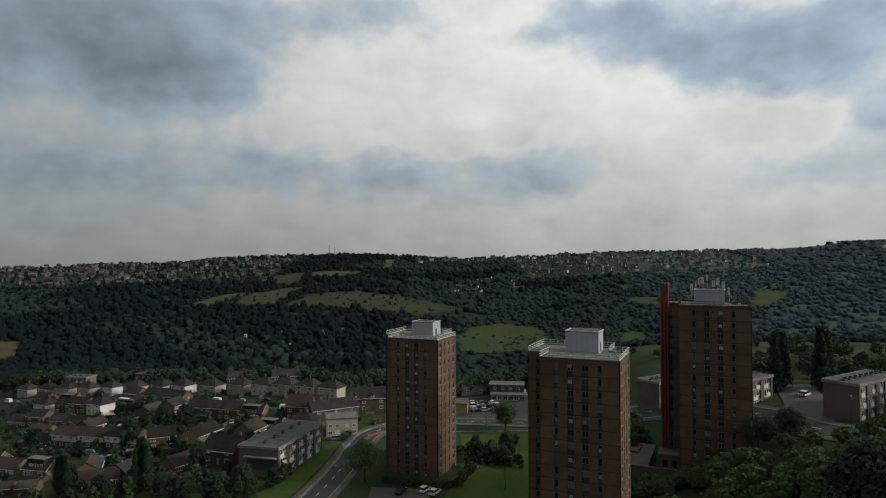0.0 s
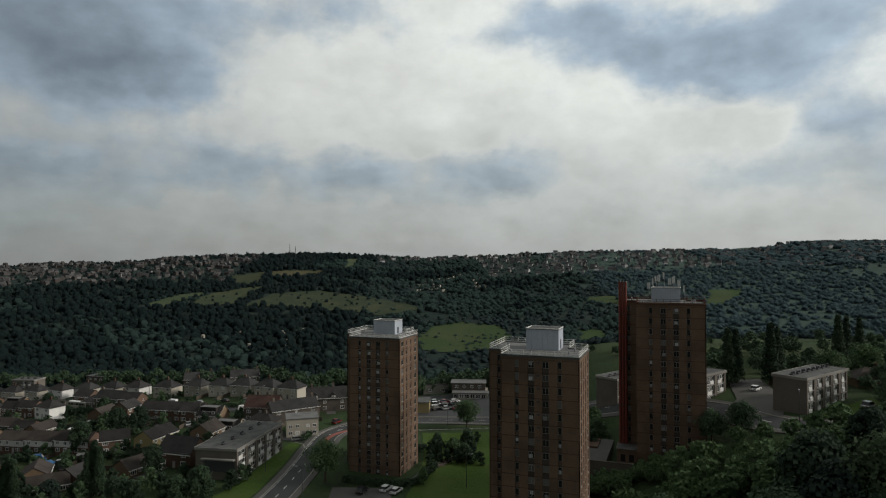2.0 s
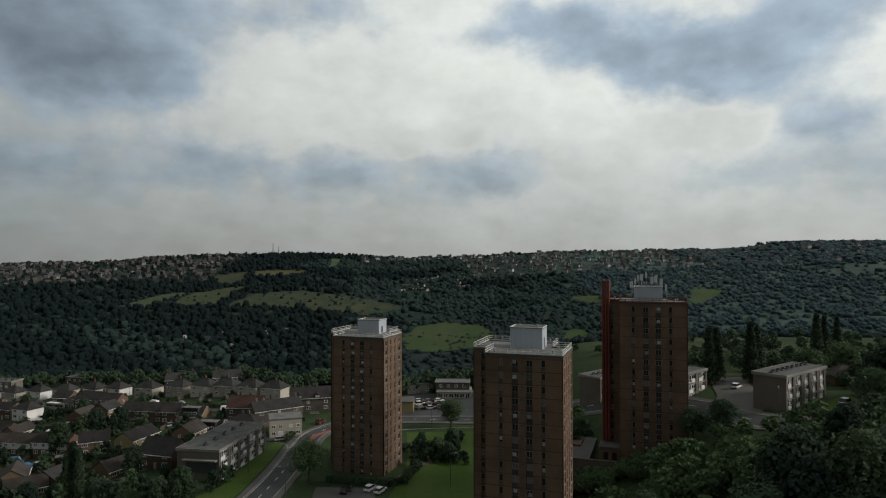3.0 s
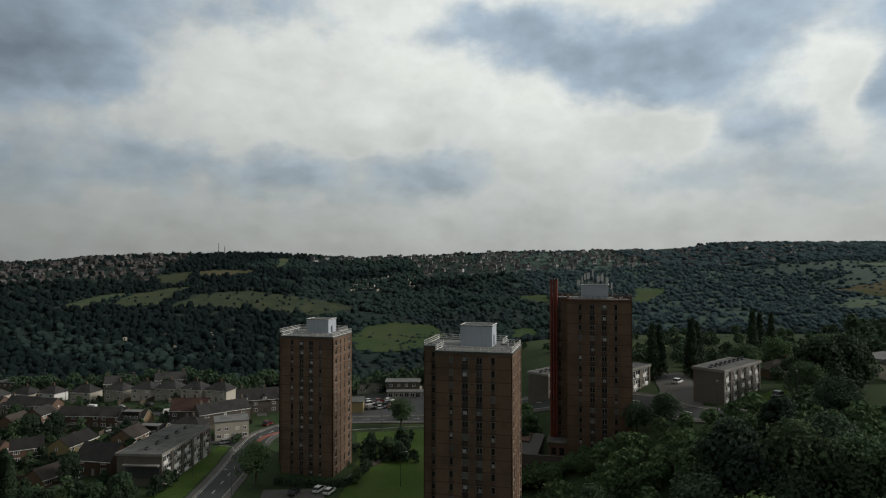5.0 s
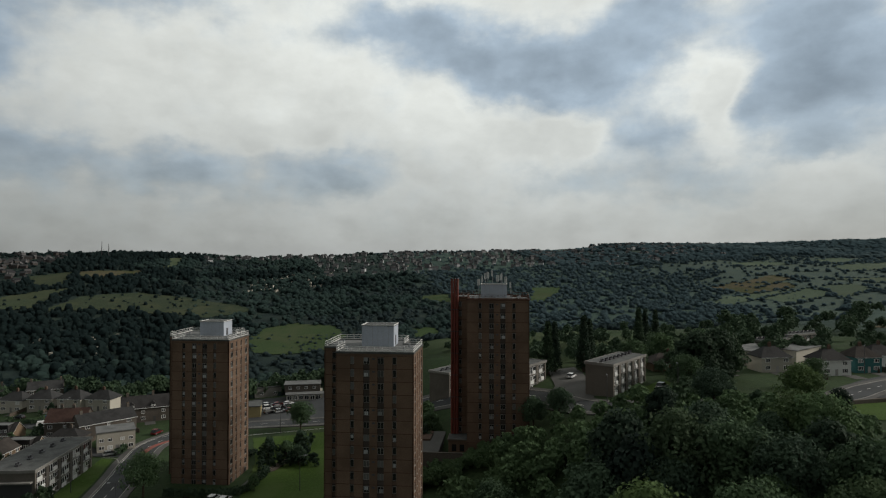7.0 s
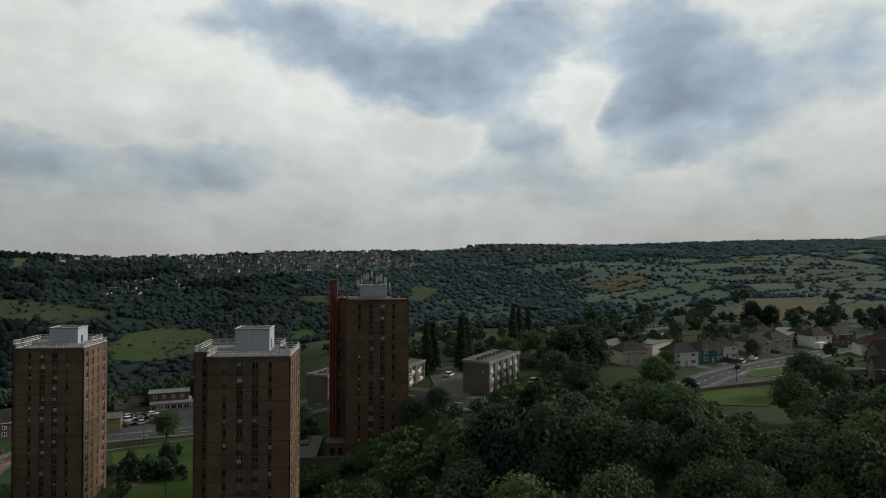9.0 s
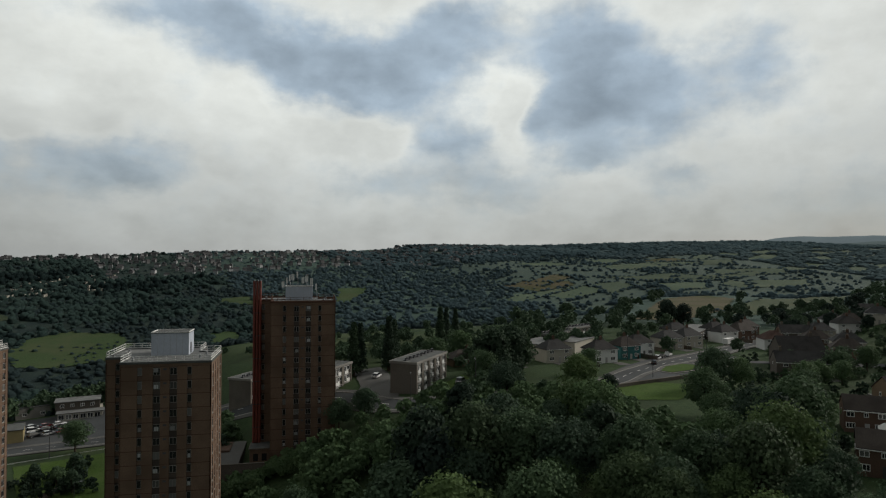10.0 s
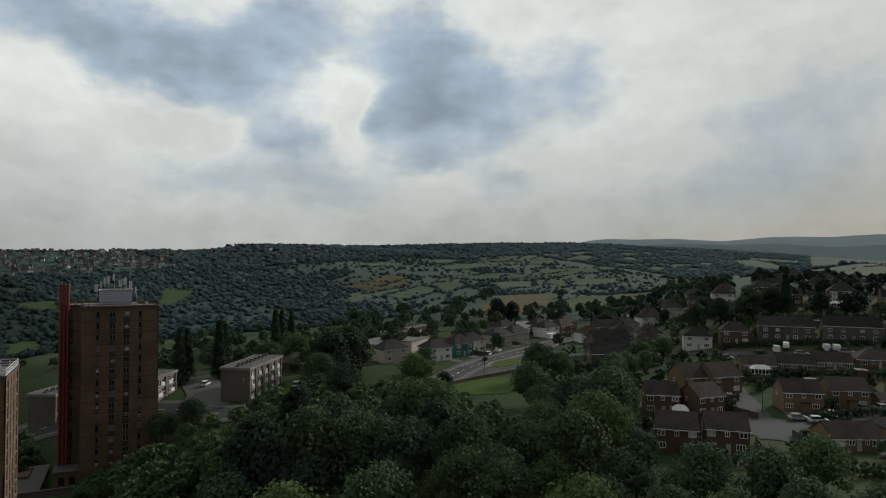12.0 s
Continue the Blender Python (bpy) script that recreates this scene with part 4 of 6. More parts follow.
# rows farther back and at the edge of the estate
house_row(("dim_bungalow", "dark_row", "bungalow"), (-196, 296), (-170, 286), 3, ACROSS, 1)
house_row(("dark_row", "dormer_house", "dim_hip", "dark_row"), (-216, 344), (-158, 326), 4, ACROSS, 1)
house_row(("dim_hip", "stone_cottage", "dark_row"), (-150, 318), (-124, 300), 3, ACROSS, 1)
house_row(("bungalow", "dark_row"), (-132, 286), (-118, 280), 2, ALONG, 1)
house_row(("dark_row", "bungalow", "dormer_house"), (-232, 318), (-188, 256), 4, ACROSS, 2)
house_row(("dark_row", "dormer_house", "bungalow"), (-170, 228), (-144, 214), 3, ACROSS, 1)
house("stone_cottage", -108, 341, 10)
house("stone_cottage", -82, 332, 10)
house("garage", -122.5, 188.5, 15)
house("garage", -131, 190, 15)
# the upper estate
house("cream_semi", 168, 166, -12)
house("white_semi", 181, 155.5, -14)
house("teal_semi", 195.5, 156, -14)
house("white_semi", 206.5, 158.5, -14)
house_row(("cream_semi", "cream_semi"), (230, 161.5), (244, 161.5), 2, -12)
house_row(("white_semi", "brick_semi"), (271, 161), (284, 160), 2, -12)
house("pub", 232, 110, -40, name="pub")
house("long_cottage", 212.5, 98, -50)
house("pink_roof", 266, 136, -40)
house_row(("brick_semi", "cream_semi"), (272, 122), (262, 106), 2, -55)
house("brick_semi", 247, 100, -60, lead="long brown-brick house behind the trees")
house("white_semi", 250, 82, -66)
house("brick_semi", 256, 70, -68)
house("stone_row", 262, 54, -72)
house("stone_row", 267, 34, -74)
house("bay_semi", 274, 19, -76)
house("bay_semi", 277, 4, -76)
house_row(("brick_semi", "cream_semi", "dark_row", "white_semi", "brick_semi"), (322, 128), (345, 84), 5, -65, 4)
house_row(("dark_row", "bay_semi", "dormer_house", "brick_semi"), (318, 62), (330, 12), 4, -75, 3)
house_row(("brick_semi", "dark_row", "cream_semi", "bungalow", "brick_semi", "dark_row"), (362, 100), (372, 10), 6, -72, 5)
house_row(("dark_row", "brick_semi", "bungalow", "dark_row", "brick_semi"), (410, 90), (420, 5), 5, -74, 6)
house_row(("stone_cottage", "cream_semi", "white_semi"), (292, 140), (312, 126), 3, -40, 3)
house_row(("brick_semi", "white_semi", "cream_semi"), (300, 166), (262, 180), 3, -10, 3)
house_row(("bungalow", "tan_house"), (208, 12), (214, -6), 2, -68, 1)
house_row(("brick_semi", "dark_row", "bungalow", "brick_semi", "dark_row"), (454, 96), (462, 10), 5, -74, 8)
house_row(("stone_row", "brick_semi"), (280, -12), (284, -30), 2, -78)
house_row(("cream_semi", "dark_row", "white_semi"), (380, 130), (340, 146), 3, -50, 4)
house_row(("cream_semi", "hip_bungalow"), (154, 172), (136, 178), 2, -10, 2)
for style, x, y, rz in (("bungalow", 218, 53, -64), ("bungalow", 223.5, 43.5, -66), ("bungalow", 230, 34.5, -68), ("hip_bungalow", 238, 24, -68), ("bungalow", 244, 9, -70)):
    house(style, x, y, rz)
for style, x, y, rz in (("tan_house", 178.5, 34, -58), ("tan_house", 187.5, 25.5, -58), ("garage", 192, 17, -60), ("red_close", 127.5, 46, -66), ("red_close", 133.0, 38.2, -66)):
    house(style, x, y, rz)
for style, x, y, rz in (("tall_close", 182, 61.5, -35), ("tall_close", 187, 55.5, -35), ("red_close", 156, 60, -60), ("red_close", 160, 51.5, -28), ("bungalow", 151, 20, -50), ("bungalow", 150, 5, -35), ("hip_bungalow", 165, 10, -60)):
    house(style, x, y, rz)


# ---- tower blocks ----
STOREY = 2.65
OUTLINE = [(0, 0), (16.4, 0), (16.4, 13.4), (12.3, 13.4), (12.3, 20.2), (-4.5, 20.2), (-4.5, 7), (0, 7)]
# window columns of a face: distance along it, width, height
FRONT = ((3.5, 0.85, 1.5), (6.5, 1.3, 1.35), (9.5, 1.35, 1.35), (12.4, 0.85, 1.5))
GABLE = ((2.0, 1.5, 1.45), (5.0, 0.8, 1.4), (8.0, 0.8, 1.4), (11.4, 1.5, 1.45))
REAR = ((3.4, 1.3, 1.35), (7.4, 0.85, 1.5), (11.0, 1.3, 1.35))
FACES = (FRONT, GABLE, (), ((3.2, 1.3, 1.35),), REAR + ((14.2, 0.85, 1.5),), ((2.2, 1.3, 1.35), (6.0, 0.8, 1.4), (10.5, 1.3, 1.35)), ((2.2, 0.8, 1.3),), ((3.4, 0.8, 1.3),))


def make_tower(storeys, mast=False):
    """A tower block of two slabs set off from one another, with brick piers, window columns, a railed roof and a plant room."""
    base = new("tower_block")
    top = storeys * STOREY + 0.5
    core = [(0.25, 0.25), (16.15, 0.25), (16.15, 13.15), (12.05, 13.15), (12.05, 19.95), (-4.25, 19.95), (-4.25, 7.25), (0.25, 7.25)]
    part("core", prism(bmesh.new(), core, -3, top), M["dark_spandrel"], base, "dark infill between the brick piers")
    panes = {}
    vent = finish("vent", box(-0.3, 0.3, -0.05, 0.05, 0, 0.35), M["dark_metal"])
    for i, columns in enumerate(FACES):
        a, b = Vector(OUTLINE[i]), Vector(OUTLINE[(i + 1) % 8])
        d = (b - a).normalized()
        length = (b - a).length
        rz = math.degrees(math.atan2(d.y, d.x))
        at = 0.0
        spans = []
        for x, w, h in columns:
            spans.append((at, x - w / 2))
            at = x + w / 2
        spans.append((at, length))
        for s0, s1 in spans:
            end0 = 0.25 if s0 == 0.0 and i in (3, 7) else 0.0
            rear = i in (2, 3, 4, 5)
            me = finish("brick_panel", box(s0 + end0, s1, 0, 0.26, 0.07, storeys * STOREY - 0.07 if rear else STOREY - 0.07), M["tower_brick"])
            for k in range(1 if rear else storeys):
                ob = part("brick_panel", me, None, base)
                ob.matrix_basis = pose(a.x, a.y, k * STOREY, 0, 0, rz)
            part("joint", box(s0 + end0, s1, 0.03, 0.24, -2.9, storeys * STOREY), M["tower_band"], base).matrix_basis = pose(a.x, a.y, 0, 0, 0, rz)
            part("parapet_brick", box(s0 + end0, s1, 0, 0.26, storeys * STOREY + 0.03, top), M["tower_brick"], base).matrix_basis = pose(a.x, a.y, 0, 0, 0, rz)
        for x, w, h in columns:
            p = a + d * x
            sill = finish("sill", box(-w / 2, w / 2, -0.04, 0.2, -0.1, 0.0), M["concrete"])
            infill = finish("infill_panel", box(-w / 2 + 0.01, w / 2 - 0.01, 0.1, 0.24, 0.05, 0.8), M["tower_brick" if i == 1 else "dark_spandrel" if w > 1 else "spandrel"])
            if i in (2, 3, 4, 5):
                part("glazing", box(-w / 2 + 0.02, w / 2 - 0.02, 0.15, 0.2, 0.9, storeys * STOREY - 0.3), M["tower_glass"], base).matrix_basis = pose(p.x, p.y, 0, 0, 0, rz)
            for k in range(0 if i in (2, 3, 4, 5) else storeys):
                m = pose(p.x, p.y, k * STOREY + 0.95, 0, 0, rz) @ Matrix.Translation((0, 0.16, 0))
                window(base, w - 0.03, h, m, "concrete" if i == 1 else "dull_frame", 1 if w > 1 else 0, whole=i in (2, 3, 4, 5))
                if i not in (2, 3, 4, 5):
                    part("infill_panel", infill, None, base).matrix_basis = pose(p.x, p.y, k * STOREY, 0, 0, rz)
                if i == 1:
                    part("sill", sill, None, base).matrix_basis = pose(p.x, p.y, k * STOREY + 0.95, 0, 0, rz)
            part("parapet_brick", box(-w / 2, w / 2, 0.02, 0.24, storeys * STOREY - 0.2, top), M["tower_brick"], base).matrix_basis = pose(p.x, p.y, 0, 0, 0, rz)
        if i == 0:
            for k in range(storeys):
                part("vent", vent, None, base).matrix_basis = pose(8.0, -0.02, k * STOREY + 1.9)
    part("roof", prism(bmesh.new(), [(x * 0.999 + 0.005, y * 0.999 + 0.01) for x, y in OUTLINE], top, top + 0.18), M["roof_felt_light"], base, "grey felt roof")
    grow = [(-0.12, -0.12), (16.52, -0.12), (16.52, 13.52), (12.42, 13.52), (12.42, 20.32), (-4.62, 20.32), (-4.62, 6.88), (-0.12, 6.88)]
    inner = [(0.35, 0.35), (16.05, 0.35), (16.05, 13.05), (11.95, 13.05), (11.95, 19.85), (-4.15, 19.85), (-4.15, 7.35), (0.35, 7.35)]
    for i in range(8):
        j = (i + 1) % 8
        bm = bmesh.new()
        prism(bm, [grow[i], grow[j], inner[j], inner[i]], top - 0.02, top + 0.36)
        part("coping", bm, M["roof_felt"], base, "grey felt-covered coping")
    roof = top + 0.36
    mid = [((g[0] + q[0]) / 2, (g[1] + q[1]) / 2) for g, q in zip(grow, inner)]
    post = finish("post", tube(bmesh.new(), (0, 0, 0), (0, 0, 1.05), 0.04, sides=6), M["rail"])
    for i in range(8):
        a, b = Vector(mid[i]), Vector(mid[(i + 1) % 8])
        n = max(2, round((b - a).length / 1.6))
        rail = part("guard_rail", bmesh.new(), M["rail"], base)
        bm = bmesh.new()
        for z in (0.55, 1.05):
            tube(bm, (a.x, a.y, roof + z), (b.x, b.y, roof + z), 0.055, sides=6)
        slab(bm, 0, (b - a).length, -0.02, 0.02, 0.02, 0.22, pose(a.x, a.y, roof, 0, 0, math.degrees(math.atan2((b - a).y, (b - a).x))))
        bm.to_mesh(rail.data)
        bm.free()
        for k in range(n):
            q = a + (b - a) * k / n
            part("post", post, None, rail).matrix_basis = pose(q.x, q.y, roof)
    hut = part("plant_room", box(3.3, 10.5, 9.5, 15.0, top + 0.15, top + 4.8), M["hut"], base, "pale blue-grey clad plant room")
    part("plant_room_roof", box(3.2, 10.6, 9.4, 15.1, top + 4.8, top + 4.92), M["roof_felt"], hut)
    bm = bmesh.new()
    for q in ((3.2, 10.6, 9.4, 9.55), (3.2, 10.6, 14.95, 15.1), (3.2, 3.35, 9.55, 14.95), (10.45, 10.6, 9.55, 14.95)):
        slab(bm, *q, top + 4.92, top + 5.1)
    part("roof_edge", bm, M["rail"], hut)
    part("plant_door", box(10.5, 10.54, 11.2, 12.3, top + 0.4, top + 2.6), M["dark_metal"], hut)
    for k in range(1, 6):
        part("cladding_seam", box(3.3 + 1.2 * k - 0.02, 3.3 + 1.2 * k + 0.02, 9.46, 9.5, top + 0.3, top + 4.8), M["steel"], hut)
    for x, y in ((1.5, 3.0), (13.5, 5.0), (14.0, 9.5), (-2.0, 14.0)):
        part("roof_vent", tube(bmesh.new(), (x, y, top + 0.15), (x, y, top + 0.9), 0.25, 0.22, 10), M["steel"], base)
    return base, top


TOWER, TOP = make_tower(15)
TURN = -24.1


def tower(ob, x, y, roof, label, first=False):
    m = pose(x, y, roof - TOP - 0.36, 0, 0, TURN)
    if first:
        ob.matrix_basis = m
    else:
        ob = copy_thing(ob, m)
    return tagged(ob, label, "tower block", "three tower blocks")


tower_a = tower(TOWER, -16.6, 189.6, 40.6, "brown brick tower block beside a lawn and road", True)
tower_b = tower(TOWER, 19.9, 132.3, 43.6, "brown brick tower block with a railed flat roof")
tower_c = tower(TOWER, 58.4, 157.8, 52.2, "dark brick tower block with masts on its roof")


def net_curtains(tower_ob, seed, share):
    """Pale net curtains behind the lower halves of some of the wide front windows."""
    r = random.Random(seed)
    sizes = {w: finish("net_curtain", box(-w * 0.3, w * 0.3, -0.035, -0.02, 0.1, 0.82), M["net"]) for w in (1.3, 0.85)}
    for x, w, h in FRONT:
        for k in range(15):
            if r.random() < (share if w > 1 else share * 0.45):
                part("net_curtain", sizes[1.3 if w > 1 else 0.85], None, tower_ob).matrix_basis = pose(x + r.choice((-0.12, 0.0, 0.1)) * (w > 1), 0.16, k * STOREY + 0.95 + r.choice((0, 0, 0.45)))


def shorten(tower_ob, share):
    """Sets the height of a tower's plant room."""
    for ob in tower_ob.children:
        if ob.name.startswith("plant_room"):
            ob.matrix_basis = Matrix.Translation((0, 0, TOP * (1 - share))) @ Matrix.Diagonal((1, 1, share, 1))


for k, (ob, share, hut) in enumerate(((tower_a, 0.5, 0.88), (tower_b, 0.4, 0.97), (tower_c, 0.45, 0.77))):
    net_curtains(ob, 40 + k, share)
    shorten(ob, hut)
dark_rails = {}
for ob in tower_c.children_recursive:
    if ob.name.split(".")[0] in ("guard_rail", "post", "coping"):
        if ob.data not in dark_rails:
            dark_rails[ob.data] = ob.data.copy()
            dark_rails[ob.data].materials[0] = M["tower_band"]
        ob.data = dark_rails[ob.data]


# ---- low blocks of flats ----
def make_flats(length, bays, wide=11.0, high=8.6, vents=0, porch=False):
    """A three-storey block: brick piers, balconies and white panels along the front, a flat roof with vents."""
    base = new("flats")
    part("wall", box(0, length, 0.3, wide, -3, high), M["flat_brick"], base)
    part("roof", box(-0.25, length + 0.25, -0.25, wide + 0.25, high, high + 0.3), M["roof_felt"], base, "flat grey roof")
    for a in ((-0.3, length + 0.3, -0.32, -0.2), (-0.3, length + 0.3, wide + 0.2, wide + 0.32), (-0.32, -0.2, -0.2, wide + 0.2), (length + 0.2, length + 0.32, -0.2, wide + 0.2)):
        part("fascia", box(*a, high - 0.35, high + 0.38), M["concrete"], base, "pale concrete fascia")
    step_x = length / bays
    for k in range(bays + 1):
        part("brick_pier", box(k * step_x - 0.7 if k else 0, k * step_x + 0.7 if k < bays else length, -0.1, 0.3, -3, high - 0.35), M["flat_brick"], base)
    for k in range(bays):
        x = (k + 0.5) * step_x
        for s in range(3):
            z = s * 2.75 + 0.2
            w = step_x - 1.5
            window(base, w * 0.48, 2.1, pose(x - w * 0.25, 0.28, z + 0.1), bars=1)
            window(base, w * 0.48, 1.3, pose(x + w * 0.25, 0.28, z + 0.9), bars=1)
            if (k + s) % 2 == 0 or s == 0:
                part("balcony_panel", box(x - w * 0.5, x + w * 0.04, -0.25, -0.15, z - 0.1, z + 0.95), M["white"], base, "white balcony panel")
            else:
                part("infill_panel", box(x + w * 0.02, x + w * 0.5, 0.1, 0.26, z, z + 0.9), M["white"], base)
            part("balcony_slab", box(x - w * 0.5, x + w * 0.5, -0.25, 0.29, z - 0.25, z - 0.1), M["concrete"], base)
    for k in range(vents or bays):
        x = (k + 0.7) * length / ((vents or bays) + 0.4)
        v = part("roof_vent", box(x - 0.8, x + 0.8, wide * 0.45, wide * 0.45 + 0.9, high + 0.3, high + 0.65), M["dark_metal"], base)
        for q in (-0.4, 0.5):
            part("cowl", tube(bmesh.new(), (x + q, wide * 0.5, high + 0.65), (x + q, wide * 0.5, high + 1.2), 0.22, 0.28), M["dark_metal"], v)
    if porch:
        # flat dark panel on the wall stands for the shaded recess
        part("entrance_recess", box(-0.07, -0.005, 0.6, wide * 0.8, 2.2, 5.7), M["dark_metal"], base, "dark panel for the shade of a recessed entrance")
        part("canopy", box(-1.3, -0.005, 0.4, wide * 0.83, 5.75, 6.1), M["concrete"], base, "pale concrete canopy")
    return base


flats = make_flats(29.6, 5, 12.7, 8.6, 5, True)
# the long front runs along local x; it faces local -y
flats.matrix_basis = pose(-47.5, 182.9, 1.0, 0, 0, 76)
tagged(flats, "three-storey grey flats with white balcony panels", "flats", "low blocks of flats")
upper = make_flats(23.2, 5, 8.2, 8.6, 8)
upper.matrix_basis = pose(98.5, 150.9, 25.0, 0, 0, 33)
tagged(upper, "three-storey brown flats on the upper bank", "flats", "low blocks of flats")
back = make_flats(17, 3, 10.5)
back.matrix_basis = pose(80.5, 172.5, 21.5, 0, 0, 36)
tagged(back, "three-storey brown flats behind the dark tower", "flats", "low blocks of flats")
for x, y, z, rz in ((68.5, 202.5, 15.5, 36), (233.4, 218.4, 20.3, 8), (205, 207.3, 20.3, 6)):
    tagged(copy_thing(upper if x > 0 else flats, pose(x, y, z, 0, 0, rz)), "three-storey flats half hidden by trees", "flats", "low blocks of flats")

end_block = make_flats(13, 3, 9)
end_block.matrix_basis = pose(-222, 374, -13.5, 0, 0, -8)
tagged(end_block, "pale three-storey flats among trees by the semis", "flats", "low blocks of flats")


# ---- trees ----
def leafy(verts, faces, centre, radius, count, size, rnd, squash=0.85):
    """Adds leaf clumps on a lobe: small bent quads, more of them outside and above."""
    for _ in range(count):
        z = rnd.uniform(-0.55, 1)
        a = rnd.uniform(0, 2 * math.pi)
        r = math.sqrt(max(0, 1 - z * z))
        n = Vector((r * math.cos(a), r * math.sin(a), z * squash))
        p = Vector(centre) + n * radius * rnd.uniform(0.66, 1.16)
        n = (n + Vector((rnd.uniform(-1, 1), rnd.uniform(-1, 1), rnd.uniform(-0.4, 1))) * 0.75).normalized()
        t = n.orthogonal().normalized()
        t.rotate(Matrix.Rotation(rnd.uniform(0, 6.28), 3, n))
        b = n.cross(t)
        s = size * rnd.uniform(0.6, 1.3)
        i = len(verts)
        for u, v, w in ((-1, -0.5, -0.2), (0.5, -0.9, 0.1), (1, 0.4, -0.25), (-0.4, 0.9, 0.05)):
            verts.append(p + (t * u + b * v + n * w) * s)
        faces.append((i, i + 1, i + 2, i + 3))


def tree_meshes(seed, high, spread, lobes, leaves, size, trunk=0.28, shape="round"):
    rnd = random.Random(seed)
    verts, faces = [], []
    bm = bmesh.new()
    tube(bm, (0, 0, -1.5), (0.1, 0, high * 0.45), 0.03 * high, 0.016 * high, 8)
    for k in range(lobes):
        f = k / max(1, lobes - 1)
        if shape == "round":
            z = high * (trunk + (0.86 - trunk) * f ** 0.8)
            reach = spread * (1.0 - 0.75 * abs(f - 0.3) ** 1.3) * rnd.uniform(0.25, 0.78) * (0.3 if f > 0.92 else 1)
            rad = spread * rnd.choice((rnd.uniform(0.17, 0.28), rnd.uniform(0.28, 0.44)))
        else:
            z = high * (0.12 + 0.8 * f)
            reach = spread * 0.35 * rnd.random() * (1.1 - f)
            rad = spread * (0.95 - 0.62 * f) * rnd.uniform(0.75, 1.1)
        a = k * 2.4 + rnd.uniform(-0.5, 0.5)
        c = (reach * math.cos(a), reach * math.sin(a), z)
        if shape == "round" and k % 2 == 0:
            tube(bm, (0.05, 0, high * rnd.uniform(0.2, 0.42)), c, 0.011 * high, 0.004 * high, 5)
        leafy(verts, faces, c, rad, leaves // lobes, size, rnd, 0.85 if shape == "round" else 1.3)
    me = bpy.data.meshes.new("crown")
    me.from_pydata([tuple(v) for v in verts], [], faces)
    return finish("trunk", bm, M["bark"]), me


TREES = {}


def tree_kind(key, material, *a, **k):
    trunk, crown = tree_meshes(*a, **k)
    crown.materials.append(M[material])
    TREES[key] = (trunk, crown)


for i in range(5):
    tree_kind(f"oak{i}", "leaf", 10 + i, 12, 6.0, 46, 5600, 0.22)
for i in range(2):
    tree_kind(f"ash{i}", "leaf_light", 30 + i, 12, 6.0, 44, 5600, 0.22)
for i in range(3):
    tree_kind(f"small{i}", "leaf", 50 + i, 7, 3.2, 14, 1500, 0.22, 0.15)
for i in range(2):
    tree_kind(f"dark{i}", "leaf_dark", 60 + i, 12, 5.6, 22, 3600, 0.31, 0.2)
for i in range(2):
    tree_kind(f"poplar{i}", "leaf_dark", 70 + i, 18, 2.6, 16, 3000, 0.28, 0.1, "tall")
for i in range(3):
    tree_kind(f"bush{i}", "leaf", 80 + i, 3, 2.2, 8, 600, 0.18, 0.02)
rnd = random.Random(5)
NAMES = {"oak": ("tree", "broad green tree with a dense rounded crown", "tree"), "ash": ("tree", "yellow-green tree with a full crown", "tree"), "small": ("tree", "small green garden tree", "tree"),
         "dark": ("tree", "dark green tree with a heavy crown", "tree"), "poplar": ("poplar_tree", "tall narrow dark poplar", "tree"), "bush": ("bush", "low green garden bush", "bush")}


def tree(kind, x, y, size=1.0, group="", lift=0.0):
    keys = [k for k in TREES if k.startswith(kind)]
    trunk, crown = TREES[keys[rnd.randrange(len(keys))]]
    name, label, category = NAMES[kind]
    ob = thing(name, on_ground(x, y, rnd.uniform(0, 360), lift) @ Matrix.Diagonal((size * rnd.uniform(0.9, 1.12), size * rnd.uniform(0.9, 1.12), size, 1)), label, category, group)
    part("trunk", trunk, None, ob)
    part("crown", crown, None, ob)
    return ob


JOINED = {}


def joined_tree(kind, x, y, size, name):
    """Adds a crown to one of the joined thickets, for shrubs and trees too many to tell apart."""
    keys = [k for k in THICKET if k.startswith(kind)]
    co, quads = THICKET[keys[rnd.randrange(len(keys))]]
    a = rnd.uniform(0, 6.28)
    c, s = math.cos(a) * size, math.sin(a) * size
    p = np.stack([co[:, 0] * c - co[:, 1] * s + x, co[:, 0] * s + co[:, 1] * c + y, co[:, 2] * size + terrain(x, y)], 1)
    store = JOINED.setdefault(name, ([], [], [0]))
    store[0].append(p)
    store[1].append(quads + store[2][0])
    store[2][0] += len(co)


def clear_of(x, y, house_gap=8.0, road_gap=5.5):
    """Whether a plant would stand clear of the houses and roads."""
    if any(math.hypot(x - hx, y - hy) < house_gap for hx, hy in HOUSE_SPOTS):
        return False
    return all(math.hypot(x - q.x, y - q.y) > road_gap for q in STREETS)


STREETS = [q for road in (SIDE, CLOSE, CLOSE2, UPPER, MAIN[11:]) for q in smooth_line(road, 4.0)]


def finish_thickets(labels):
    for name, (vs, fs, _) in JOINED.items():
        me = bpy.data.meshes.new(name)
        me.from_pydata(np.concatenate(vs).tolist(), [], np.concatenate(fs).tolist())
        me.materials.append(M[labels[name][1]])
        tagged(new(name, me), labels[name][0], "trees", kind="stuff")


